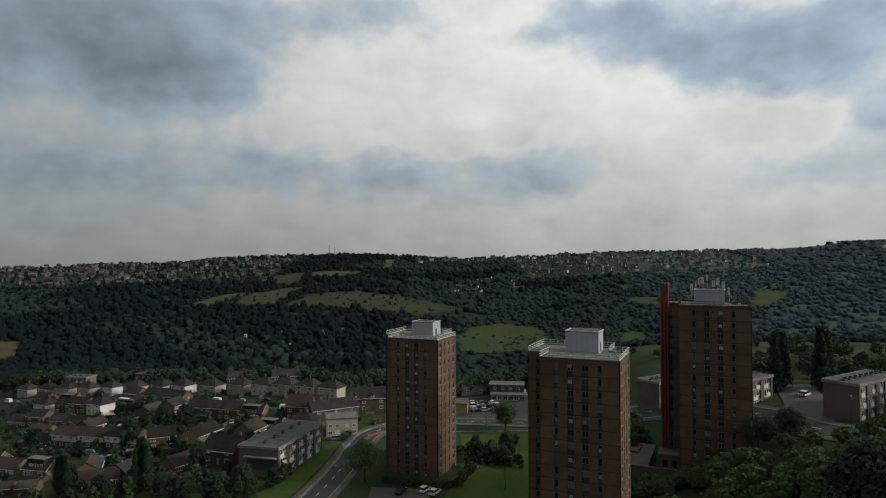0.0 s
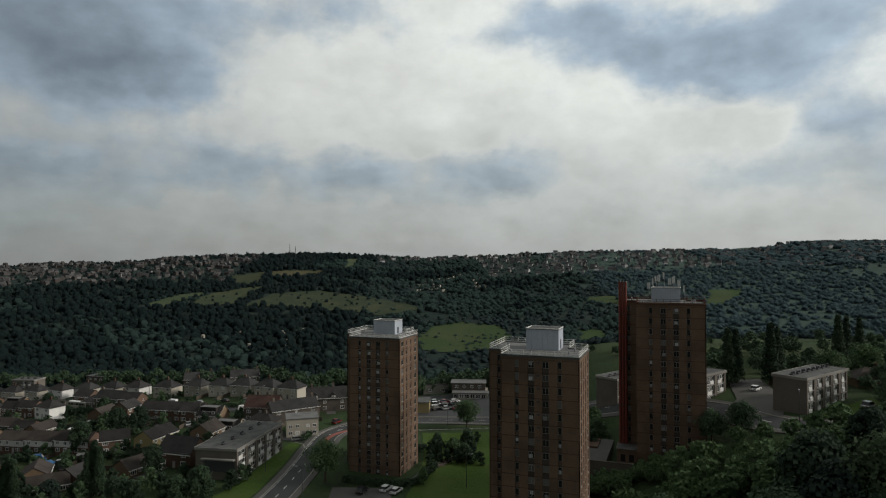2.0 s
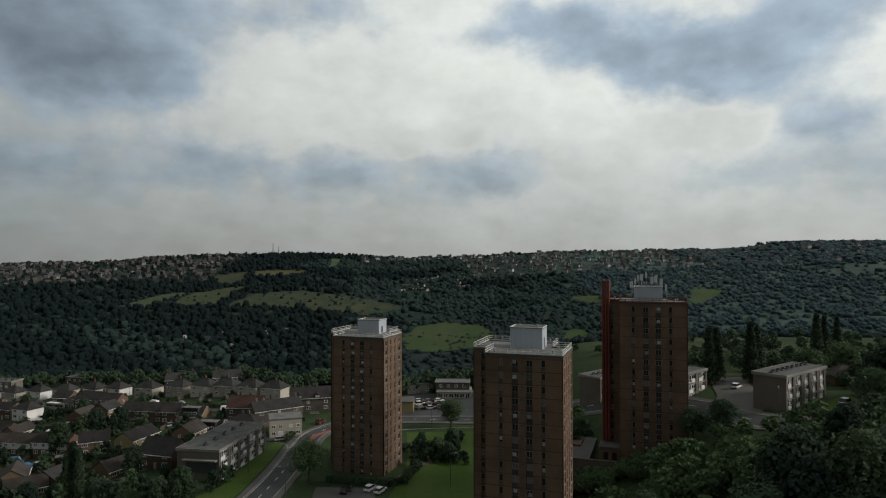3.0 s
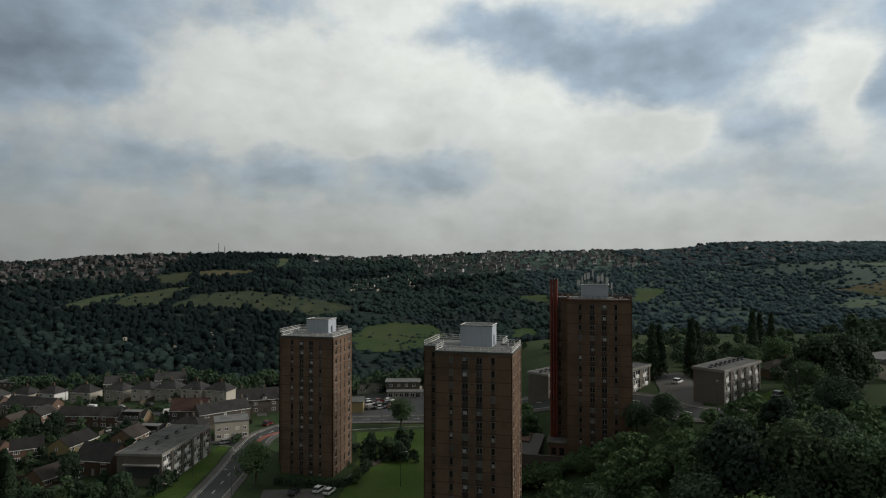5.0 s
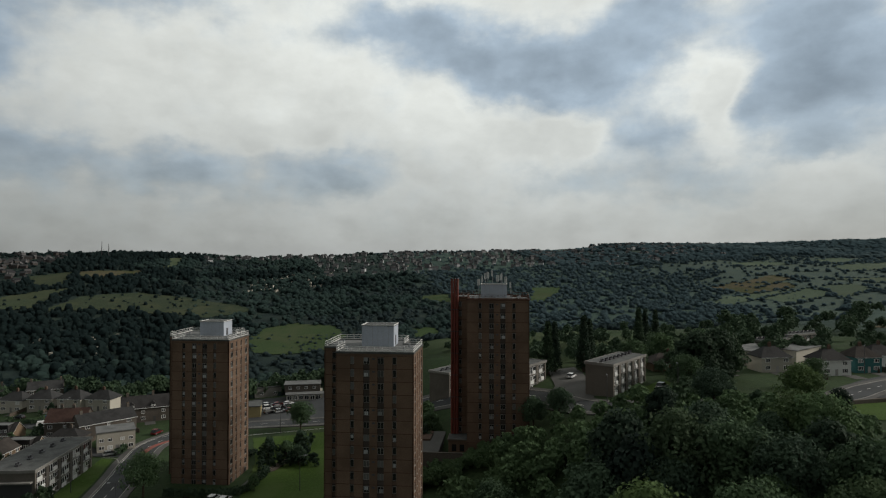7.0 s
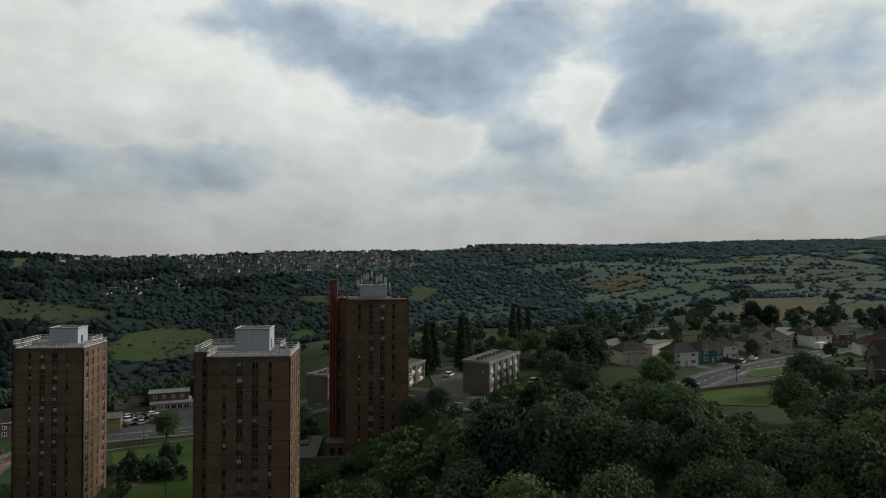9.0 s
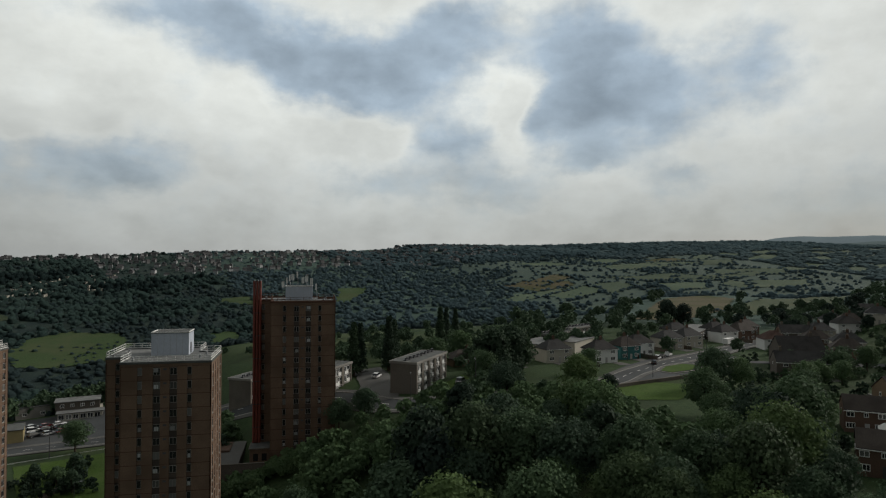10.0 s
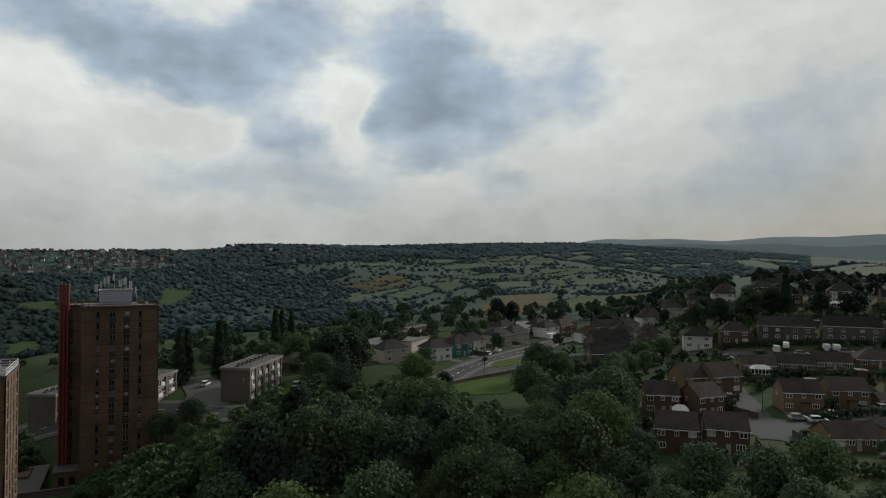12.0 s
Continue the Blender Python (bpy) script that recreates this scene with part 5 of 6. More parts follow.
THICKET = {}
for key, args in (("oak0", (110, 12, 6.0, 16, 620, 0.64)), ("oak1", (111, 12, 5.6, 15, 620, 0.64)), ("oak2", (112, 12, 6.4, 16, 620, 0.64)), ("bush0", (120, 3, 2.2, 7, 150, 0.36, 0.02)), ("bush1", (121, 3, 2.0, 7, 150, 0.36, 0.02)), ("small0", (130, 7, 3.2, 10, 360, 0.45, 0.15))):
    _, crown = tree_meshes(*args)
    THICKET[key] = (np.array([v.co[:] for v in crown.vertices]), np.array([f.vertices[:] for f in crown.polygons]))


def wood_reach(az):
    """How far the wood on the bank reaches, by direction."""
    if az < 22.5 or az > 88:
        return 0
    for limit, far in ((27, 136), (36, 126), (47, 136), (50, 142), (58, 118), (66, 150)):
        if az < limit:
            return far
    return 116


# the wood on the bank
for i in range(26):
    for j in range(22):
        x, y = 8 + i * 8.6 + rnd.uniform(-3.6, 3.6), -8 + j * 8.6 + rnd.uniform(-3.6, 3.6)
        az, far = math.degrees(math.atan2(x, y)), math.hypot(x, y)
        if 62 < far < wood_reach(az) + rnd.uniform(-4, 4):
            tree("ash" if rnd.random() < 0.2 else "dark" if rnd.random() < 0.15 else "oak", x, y, rnd.choice((rnd.uniform(0.62, 0.9), rnd.uniform(0.9, 1.28))) * (1.25 if x < 75 else 0.85 if az > 66 else 1.0), "wood on the bank")
# lower trees and scrub between the wood and the road
for k in range(330):
    az, far = rnd.uniform(15.5, 66), rnd.uniform(104, 165)
    x, y = far * math.sin(radians(az)), far * math.cos(radians(az))
    if far < wood_reach(az) + 2 or az < 22.5 and not 112 < far < 150 or any(math.hypot(x - px, y - py) < r for px, py, r in ((68, 162, 17), (107, 157, 14), (30, 137, 17), (84, 168, 9), (91, 147, 8), (112, 133, 7), (150, 112, 20), (140, 110, 16))):
        continue
    if 52 < az < 58 and far > 140:
        continue
    joined_tree("oak", x, y, rnd.uniform(0.38, 0.62), "bank_scrub")
# single trees
tree("oak", -22.5, 181, 1.0)
tree("oak", 22.5, 233, 0.85)
for x, y, s in ((-112, 227, 0.95), (-108, 247, 0.9), (-101, 249, 0.85), (-52, 164, 0.9), (-73, 190, 0.75), (-57, 160, 0.8), (-93, 173, 0.6), (-77, 173, 0.5), (-133, 290, 0.7), (-175, 324, 0.7), (-269, 398, 1.1), (-261, 402, 1.1), (-87, 185, 0.6)):
    tree("dark", x, y, s)
for x, y, s in ((-84, 178, 0.85), (-82.3, 177, 0.75), (-85.5, 177, 0.7), (-109, 182, 0.75), (-107, 181, 0.68), (-111, 183.5, 0.62)):
    tree("poplar", x, y, s)
for x, y, s in ((97, 186, 1.0), (101, 189, 0.95), (109, 184, 1.05), (113, 187, 0.95), (157, 222, 0.95), (163, 226, 0.9), (171, 230, 0.85), (303, 62, 1.1)):
    tree("poplar", x, y, s)
for x, y, s in ((128, 152, 1.35), (136, 154, 1.35), (144, 158, 1.2), (120, 148, 0.9), (112, 128, 0.9), (158, 140, 0.75), (169, 103, 1.05), (174, 98, 0.8), (302, 212, 1.3), (308, 206, 1.1), (286, 84, 1.0), (290, 72, 1.1), (280, 92, 1.0), (296, 66, 1.0), (300, 75, 1.0), (150, 68, 0.8), (141, 62, 0.75), (160, 74, 0.8), (170, 78.5, 0.8), (182, 84, 0.8), (194, 86, 0.7), (204, 84, 0.65), (222, 92, 0.8), (229, 87, 0.7), (214, 89, 0.75), (145, 70, 0.8), (160, 190, 1.0), (140, 185, 1.0), (125, 180, 0.9), (74, 150, 0.7), (80, 147, 0.7)):
    tree("dark" if s > 1.05 or x > 270 else "oak", x, y, s)
for x, y, s in ((10, 202, 1.0), (15, 200, 0.9), (18, 193, 0.9), (20, 206, 1.0), (5, 176, 0.7), (52, 178, 1.1), (56, 184, 1.1), (48, 186, 1.0), (46, 172, 0.8), (40, 165, 0.8)):
    tree("small", x, y, s)
for k in range(900):
    az, far = radians(rnd.uniform(-37, -13)), rnd.uniform(180, 430)
    x, y = far * math.sin(az), far * math.cos(az)
    if clear_of(x, y, 7.0):
        joined_tree("bush" if rnd.random() < 0.7 else "small", x, y, rnd.uniform(0.5, 1.0), "dark_garden_shrubs" if rnd.random() < 0.6 else "garden_shrubs")
for k in range(800):
    x, y = rnd.uniform(120, 320), rnd.uniform(-15, 130)
    if clear_of(x, y, 7.0, 5.0) and math.degrees(math.atan2(x, y)) > 58:
        joined_tree("bush", x, y, rnd.uniform(0.4, 1.25), "dark_garden_shrubs" if rnd.random() < 0.5 else "garden_shrubs")
for k in range(110):
    joined_tree("oak", rnd.uniform(295, 480), rnd.uniform(-5, 190), rnd.uniform(0.5, 0.85), "estate_trees")
for k in range(110):
    x, y = 80 + k * 2.2 + rnd.uniform(-4, 4), 200 + rnd.uniform(-14, 75)
    if math.degrees(math.atan2(x, y)) < 41 and math.hypot(x - 75, y - 205) > 20:
        joined_tree("oak", x, y, rnd.uniform(0.3, 0.55), "valley_edge_trees")
for k in range(26):
    joined_tree("oak", 36 + rnd.uniform(-8, 18), 118 + rnd.uniform(-16, 22), rnd.uniform(0.3, 0.5), "bank_scrub")
for k in range(90):
    joined_tree("oak", *(lambda a: (lambda s: (s * math.sin(a), s * math.cos(a)))(float(np.interp(math.degrees(a), BROW_AZ, BROW_R)) + rnd.uniform(18, 50)))(radians(-40 + k * 0.55)), rnd.uniform(0.5, 0.85), "valley_edge_trees")
for k in range(60):
    az, far = radians(rnd.uniform(38, 51)), rnd.uniform(162, 245)
    x, y = far * math.sin(az), far * math.cos(az)
    if math.hypot(x - 184, y - 162) > 17 and math.hypot(x - 107, y - 157) > 16 and (math.degrees(az) < 43 or far < 168):
        joined_tree("oak", x, y, rnd.uniform(0.35, 0.62), "valley_edge_trees")
for k in range(60):
    q = Matrix.Rotation(radians(TURN), 2) @ Vector((rnd.uniform(-17, 6), rnd.uniform(-11, -3)))
    joined_tree("oak", 58.4 + q.x, 157.8 + q.y, rnd.uniform(0.22, 0.42), "bank_scrub")
for k in range(34):
    joined_tree("small" if k % 4 else "bush", rnd.uniform(7, 24), rnd.uniform(190, 212), rnd.uniform(0.35, 0.7), "dark_garden_shrubs")
for k in range(200):
    az, far = radians(rnd.uniform(22, 50)), rnd.uniform(178, 300)
    x, y = far * math.sin(az), far * math.cos(az)
    if all(math.hypot(x - hx, y - hy) > gap for hx, hy, gap in ((107, 160, 20), (104, 183, 16), (80, 205, 22), (86, 180, 15), (98, 172, 12), (205, 212, 20), (228, 222, 20), (180, 165, 16))) and (math.degrees(az) < 43 or far > 262):
        joined_tree("oak", x, y, rnd.uniform(0.28, 0.6) * (1 if far > 200 else 0.7), "valley_edge_trees")
for k in range(420):
    az, far = radians(rnd.uniform(42, 74)), rnd.uniform(235, 640)
    x, y = far * math.sin(az), far * math.cos(az)
    if far < float(np.interp(math.degrees(az), BROW_AZ, BROW_R)) + 20 and not in_field(x, y, 1.05) and clear_of(x, y, 11.0, 8.0) and not (250 < x < 310 and y < 190):
        joined_tree("oak", x, y, rnd.uniform(0.4, 0.85), "valley_edge_trees")
for x, y in ((50, 179), (54, 184), (57, 190), (51, 192), (47, 186), (59, 197), (53, 200), (46, 196)):
    joined_tree("oak", x, y, rnd.uniform(0.5, 0.65), "bank_scrub")
tree("ash", 130, 119, 0.98)
tree("dark", 135, 112.5, 0.55)
tree("dark", 90, 119, 0.9)
tree("oak", 139, 87, 1.0)
for k in range(40):
    az, far = radians(rnd.uniform(39, 50)), rnd.uniform(140, 170)
    joined_tree("oak", far * math.sin(az), far * math.cos(az) - 6, rnd.uniform(0.3, 0.5), "bank_scrub")
finish_thickets({"bank_scrub": ("dense scrub and young trees on the bank", "leaf"), "dark_garden_shrubs": ("dark hedges and shrubs in the gardens", "leaf_dark"), "garden_shrubs": ("garden shrubs and hedges between the houses", "leaf"), "estate_trees": ("dark trees among the upper houses", "leaf_dark"), "valley_edge_trees": ("dense green trees along the valley edge", "leaf")})


# ---- far woods ----
def clump_shape(seed, skin=4, leaf=0.26):
    """A far tree's crown: a lumpy dome with a ragged skin of leaf clumps."""
    r = random.Random(seed)
    verts, faces = [], []
    sides = 6
    for ring, (rad, z) in enumerate(((1.0, 0.0), (0.9, 0.5), (0.55, 0.86))):
        for k in range(sides):
            a = 2 * math.pi * (k + 0.5 * (ring % 2)) / sides
            s = rad * r.uniform(0.72, 1.2)
            verts.append(Vector((s * math.cos(a), s * math.sin(a), z + r.uniform(-0.13, 0.13))))
            if ring:
                i, j = (ring - 1) * sides + k, (ring - 1) * sides + (k + 1) % sides
                faces.append((i, j, j + sides, i + sides))
    verts.append(Vector((r.uniform(-0.2, 0.2), 0, 1.0)))
    for k in range(sides):
        faces.append((2 * sides + k, 2 * sides + (k + 1) % sides, 3 * sides, 3 * sides))
    leafy(verts, faces, (0, 0, 0.25), 0.95, skin, leaf, r, 0.85)
    return np.array([tuple(v) for v in verts]), np.array(faces)


SHAPES = [clump_shape(k) for k in range(6)]
NEAR_SHAPES = [clump_shape(k, 44, 0.2) for k in range(6)]
FAR_SHAPES = [clump_shape(k, 3) for k in range(6)]


def wood(name, spots, material, label, shapes=SHAPES):
    vs, fs, n = [], [], 0
    for x, y, s, h in spots:
        co, tri = (NEAR_SHAPES if math.hypot(x, y) < 560 else shapes)[rnd.randrange(6)]
        a = rnd.uniform(0, 6.28)
        c, d = math.cos(a), math.sin(a)
        p = np.stack([(co[:, 0] * c - co[:, 1] * d) * s + x, (co[:, 0] * d + co[:, 1] * c) * s + y, co[:, 2] * h + terrain(x, y)], 1)
        vs.append(p)
        fs.append(tri + n)
        n += len(co)
    me = bpy.data.meshes.new(name)
    me.from_pydata(np.concatenate(vs).tolist(), [], [f[:3] if f[2] == f[3] else f for f in np.concatenate(fs).tolist()])
    me.shade_smooth()
    me.materials.append(M[material])
    tagged(new(name, me), label, "trees", kind="stuff")


def open_country(x, y):
    """Where the land is pasture with few trees: up the valley."""
    return 560 + 0.15 * y < x < 1550 and 330 < y < 1080 - 0.06 * x


# villages on the far ridge: houses, and the stretch they stand on
VILLAGES = [(430, 150, 1000, 1090, 1400, 1), (420, -1000, -300, 1080, 1420, 2), (40, -60, 200, 1330, 1400, 3), (30, 930, 1180, 1180, 1330, 6)]
spots = []
for k in range(100000):
    az = radians(rnd.uniform(-44, 88))
    far = 290 + 1350 * rnd.random() ** 0.8
    x, y = far * math.sin(az), far * math.cos(az)
    if far < float(np.interp(math.degrees(az), BROW_AZ, BROW_R)) + 22 or in_field(x, y, 1.04):
        continue
    patch = noise.noise((x / 110, y / 90, 1.3))
    if rnd.random() < (0.86 if patch < 0.12 else 0.2) if open_country(x, y) else (patch < -0.5 and rnd.random() < 0.6):
        continue
    if any(x0 < x < x1 and y0 < y < y1 for _, x0, x1, y0, y1, _ in VILLAGES) and rnd.random() < 0.55:
        continue
    s = (rnd.uniform(2.4, 3.8) if rnd.random() < 0.7 else rnd.uniform(3.8, 5.6)) * (1.1 if far > 550 else 0.8)
    s *= 0.8 if x > 300 else 0.92
    built_up = any(x0 < x < x1 and y0 < y < y1 for _, x0, x1, y0, y1, _ in VILLAGES)
    spots.append((x, y, s * (0.7 if built_up else 1.1), s * (rnd.uniform(0.5, 0.9) if built_up else rnd.uniform(1.0, 1.6))))
    if len(spots) > 31000:
        break
for pts in BORDERS:
    for i in range(len(pts)):
        (ax, ay), (bx, by) = pts[i], pts[(i + 1) % len(pts)]
        n = max(2, int(math.hypot(bx - ax, by - ay) / 11))
        for k in range(n):
            if rnd.random() < 0.72:
                s = rnd.uniform(2.2, 5.2) * (1.0 if ay > 500 else 0.5)
                spots.append((ax + (bx - ax) * k / n + rnd.uniform(-3, 3), ay + (by - ay) * k / n + rnd.uniform(-3, 3), s, s * rnd.uniform(0.7, 1.1)))
for k in range(3200):
    x = rnd.uniform(600, 2500)
    y = 1400 - 0.1 * x + rnd.uniform(-250, 30)
    if not in_field(x, y):
        s = rnd.uniform(6, 10)
        spots.append((x, y, s, s * rnd.uniform(0.7, 1.0)))
# scrub and single trees in the rough pasture and the meadow
for x0, x1, y0, y1, n in ((-190, 10, 862, 990, 90), (60, 112, 672, 735, 46), (-300, -230, 890, 1010, 14), (20, 60, 690, 760, 8), (640, 830, 700, 800, 20)):
    for k in range(n):
        s = rnd.uniform(1.2, 3.4)
        spots.append((rnd.uniform(x0, x1), rnd.uniform(y0, y1), s, s * rnd.uniform(0.8, 1.4)))
KINDS = {"valley_woods": ([], "leaf_valley_haze", "woods and hedges up the valley, tinted blue-green for haze"), "far_woods": ([], "leaf_far_haze", "dense dark woods over the valley and ridge"), "far_plantation": ([], "leaf_pine_shade", "plantations on the far valley side, darkened also for cloud shade"), "far_scrub": ([], "leaf_scrub_haze", "hawthorn scrub on the far slopes, paler also for haze")}
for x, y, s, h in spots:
    # west biased to dark trees for cloud shade, east to pale ones for haze
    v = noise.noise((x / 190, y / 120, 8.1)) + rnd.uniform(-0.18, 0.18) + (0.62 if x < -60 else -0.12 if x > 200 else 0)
    # everything east of x = 300 takes the haze-tinted valley leaves
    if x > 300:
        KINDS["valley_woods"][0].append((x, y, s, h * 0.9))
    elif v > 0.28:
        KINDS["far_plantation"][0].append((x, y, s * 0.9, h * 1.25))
    elif v < -0.22:
        KINDS["far_scrub"][0].append((x, y, s * 0.72, h * 0.7))
    else:
        KINDS["far_woods"][0].append((x, y, s, h))
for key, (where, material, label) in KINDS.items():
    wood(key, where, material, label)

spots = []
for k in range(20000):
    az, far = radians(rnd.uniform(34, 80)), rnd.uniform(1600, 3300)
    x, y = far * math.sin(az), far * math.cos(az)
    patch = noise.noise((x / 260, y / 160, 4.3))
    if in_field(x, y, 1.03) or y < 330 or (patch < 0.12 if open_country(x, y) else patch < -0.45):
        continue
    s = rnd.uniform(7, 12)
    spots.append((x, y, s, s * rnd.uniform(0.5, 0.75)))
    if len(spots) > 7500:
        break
# leaf colour paled to stand for the air in between
wood("distant_woods", spots, "leaf_distant_haze", "distant woods up the valley, paled and blued for haze", FAR_SHAPES)

# ---- far village on the ridge ----
def far_village(count, x0, x1, y0, y1, seed, wall):
    r = random.Random(seed)
    walls, roofs = bmesh.new(), bmesh.new()
    for k in range(count):
        x, y = r.uniform(x0, x1), r.uniform(y0, y1)
        m = on_ground(x, y, r.choice((-20, 10, 70)) + r.uniform(-15, 15), 0.8)
        L, W, e = r.uniform(5, 11), r.uniform(5, 7), r.uniform(2.4, 4.6)
        slab(walls, -L / 2, L / 2, -W / 2, W / 2, -3, e, m)
        p = [roofs.verts.new(m @ Vector(q)) for q in ((-L / 2 - 0.3, -W / 2 - 0.3, e), (L / 2 + 0.3, -W / 2 - 0.3, e), (L / 2 + 0.3, W / 2 + 0.3, e), (-L / 2 - 0.3, W / 2 + 0.3, e), (-L / 2, 0, e + 3), (L / 2, 0, e + 3))]
        for q in ((0, 1, 5, 4), (2, 3, 4, 5), (1, 2, 5), (3, 0, 4)):
            roofs.faces.new([p[i] for i in q])
    tagged(new("far_village_walls", finish("far_village_walls", walls, M[wall])), "pale houses scattered along the far ridge", "houses", kind="stuff")
    tagged(new("far_village_roofs", finish("far_village_roofs", roofs, M["far_roof"])), "dark roofs of the houses along the far ridge", "roofs", kind="stuff")


for v in VILLAGES:
    far_village(*v, "far_wall" if v[1] < -200 else "far_wall_pale")


# ---- flues, masts and porch of the dark tower ----
def local_c(x, y, z=0.0):
    return tower_c.matrix_basis @ Matrix.Translation((x, y, z))


for k in range(3):
    f = thing("flue", local_c(-4.55 + 0.75 * k, 6.3, 3.2), "tall red-painted steel flue up the tower's side", "flue", "red flues")
    part("pipe", tube(bmesh.new(), (0, 0, 0), (0, 0, TOP + 2.2), 0.33, sides=14), M["red_pipe"], f, smooth=False)
    part("flue_cap", tube(bmesh.new(), (0, 0, TOP + 2.2), (0, 0, TOP + 2.45), 0.38, 0.3, 14), M["dark_metal"], f)
    for z in range(4, 40, 6):
        part("bracket", tube(bmesh.new(), (0, 0, z), (0, 0, z + 0.15), 0.37, sides=14), M["dark_metal"], f)
rnd = random.Random(8)
for k, (x, y, h) in enumerate(((3.8, 9.7, 2.6), (5.2, 9.8, 3.6), (6.5, 12.0, 4.2), (7.9, 9.7, 2.8), (9.2, 10.0, 3.4), (10.2, 9.8, 2.4), (4.4, 13.8, 3.2), (8.8, 14.2, 3.0), (11.6, 10.4, 0.5), (2.6, 10.6, 1.2))):
    z = TOP + (3.7 if 3.3 < x < 10.5 else 0.1)
    a = thing("antenna", local_c(x, y, z), "slim pale aerial mast on the tower roof", "antenna", "roof aerials")
    top = h if 3.3 < x < 10.5 else h + 4.0
    part("mast", tube(bmesh.new(), (0, 0, 0), (0, 0, top), 0.06, sides=6), M["steel"], a)
    for s in (-0.22, 0.22)[: 1 + k % 2]:
        part("aerial_panel", box(s - 0.14, s + 0.14, -0.22, -0.08, top - 1.8, top - 0.1), M["rail"], a)
porch = thing("annex", local_c(-5.0, 0.6, -0.6), "low flat-roofed brick annex at the tower's foot", "building")
part("wall", box(0, 4.95, 0.3, 6, -6, 3.6), M["tower_brick"], porch)
part("roof", box(-0.2, 4.9, 0.1, 6.2, 3.6, 3.75), M["roof_felt"], porch)
for q in ((-0.25, 4.9, -0.05, 0.1), (-0.25, -0.1, 0.1, 6.2)):
    part("coping", box(*q, 3.55, 3.85), M["stone"], porch)
for k in range(2):
    part("opening", box(0.9 + 2.1 * k, 2.1 + 2.1 * k, 0.26, 0.3, 0.6, 2.4), M["tower_glass"], porch)
terrace = thing("retaining_wall", local_c(-16, 0, 0), "dark brick retaining wall below the paved terrace", "wall", kind="structure")
part("wall", box(0, 24, -1.6, -1.1, -9, 0.1), M["stone"], terrace)
part("coping", box(-0.1, 24.1, -1.7, -1.0, 0.1, 0.25), M["stone"], terrace)
part("paving", box(0, 8.4, -1.1, 20, -3, -0.05), M["paving"], terrace, "pale paved terrace")
part("planter", box(1.0, 5.0, 10, 18, -0.05, 0.45), M["brick_red"], terrace)


# ---- shops behind the road ----
def flat_shop(x, y, rz):
    s = thing("shop", on_ground(x, y, rz), "dark two-storey shop with a pale flat roof and glazed front", "shop")
    part("upper_wall", box(-7.5, 7.5, 0, 8, 3.0, 6.0), M["stone"], s)
    part("roof", box(-7.9, 7.9, -0.4, 8.4, 6.0, 6.3), M["roof_felt_light"], s, "pale flat roof")
    part("lower_wall", box(-6.5, 8.5, -5, 8, -1, 2.8), M["cream"], s)
    part("canopy_roof", box(-7.0, 9.2, -5.6, 0, 2.8, 3.05), M["roof_felt_light"], s)
    for k in range(4):
        window(s, 1.3, 1.2, pose(-5.2 + 3.4 * k, -0.06, 4.1), bars=1)
    for k in range(6):
        window(s, 1.9, 1.8, pose(-5.2 + 2.4 * k, -5.06, 0.6), bars=1, name="shop_window")
    return s


flat_shop(28, 282, -8)
shed_row = ((14, 300, 12, 9, 4.5, "roof_felt", 5), (-4, 292, 16, 10, 5, "tile_dark", -4), (48, 292, 14, 9, 6, "roof_felt", -10))
for x, y, L, W, h, roof, rz in shed_row:
    s = thing("workshop", on_ground(x, y, rz), "low grey workshop with a plain flat roof", "workshop")
    part("wall", box(-L / 2, L / 2, -W / 2, W / 2, -2, h), M["concrete"], s)
    part("roof", box(-L / 2 - 0.2, L / 2 + 0.2, -W / 2 - 0.2, W / 2 + 0.2, h, h + 0.3), M[roof], s)
    for k in (-0.25, 0.25):
        window(s, 1.6, 1.2, pose(k * L, -W / 2 - 0.05, 1.4))
y_house = thing("workshop", on_ground(6, 262, -5), "yellow-rendered flat-roofed store beside the car park", "workshop")
part("wall", box(-4, 4, -5, 5, -2, 4.2), M["yellow"], y_house)
part("roof", box(-4.2, 4.2, -5.2, 5.2, 4.2, 4.45), M["roof_felt"], y_house)
part("door", box(4.0, 4.04, -1, 1, 0, 2.2), M["door"], y_house)
behind = thing("hall", on_ground(-163, 383, -24), "long low hall with a grey roof behind the semis", "hall")
part("wall", box(-27, 27, -4, 4, -4, 4.2), M["stone"], behind)
part("roof", box(-27.4, 27.4, -4.4, 4.4, 4.2, 4.5), M["roof_felt"], behind)
for k in range(12):
    window(behind, 1.6, 1.0, pose(-24 + 4.2 * k, -4.06, 2.4))
long_roof = thing("hall", on_ground(272, 176, 22), "long low hall with a pale metal roof", "hall")
part("wall", box(-18, 18, -5, 5, -2, 4.5), M["stone"], long_roof)
part("roof", box(-18.4, 18.4, -5.4, 5.4, 4.5, 4.8), M["roof_felt_light"], long_roof)
for k in range(8):
    window(long_roof, 1.6, 1.0, pose(-15 + 4.2 * k, -5.06, 2.6))
for x, y, rz in ((176, 182, 20), (192, 178, 20)):
    h = thing("hall", on_ground(x, y, rz), "low building with a pale flat roof behind the semis", "hall")
    part("wall", box(-10, 10, -4.5, 4.5, -2, 5), M["cream"], h)
    part("roof", box(-10.3, 10.3, -4.8, 4.8, 5, 5.25), M["roof_felt_light"], h)

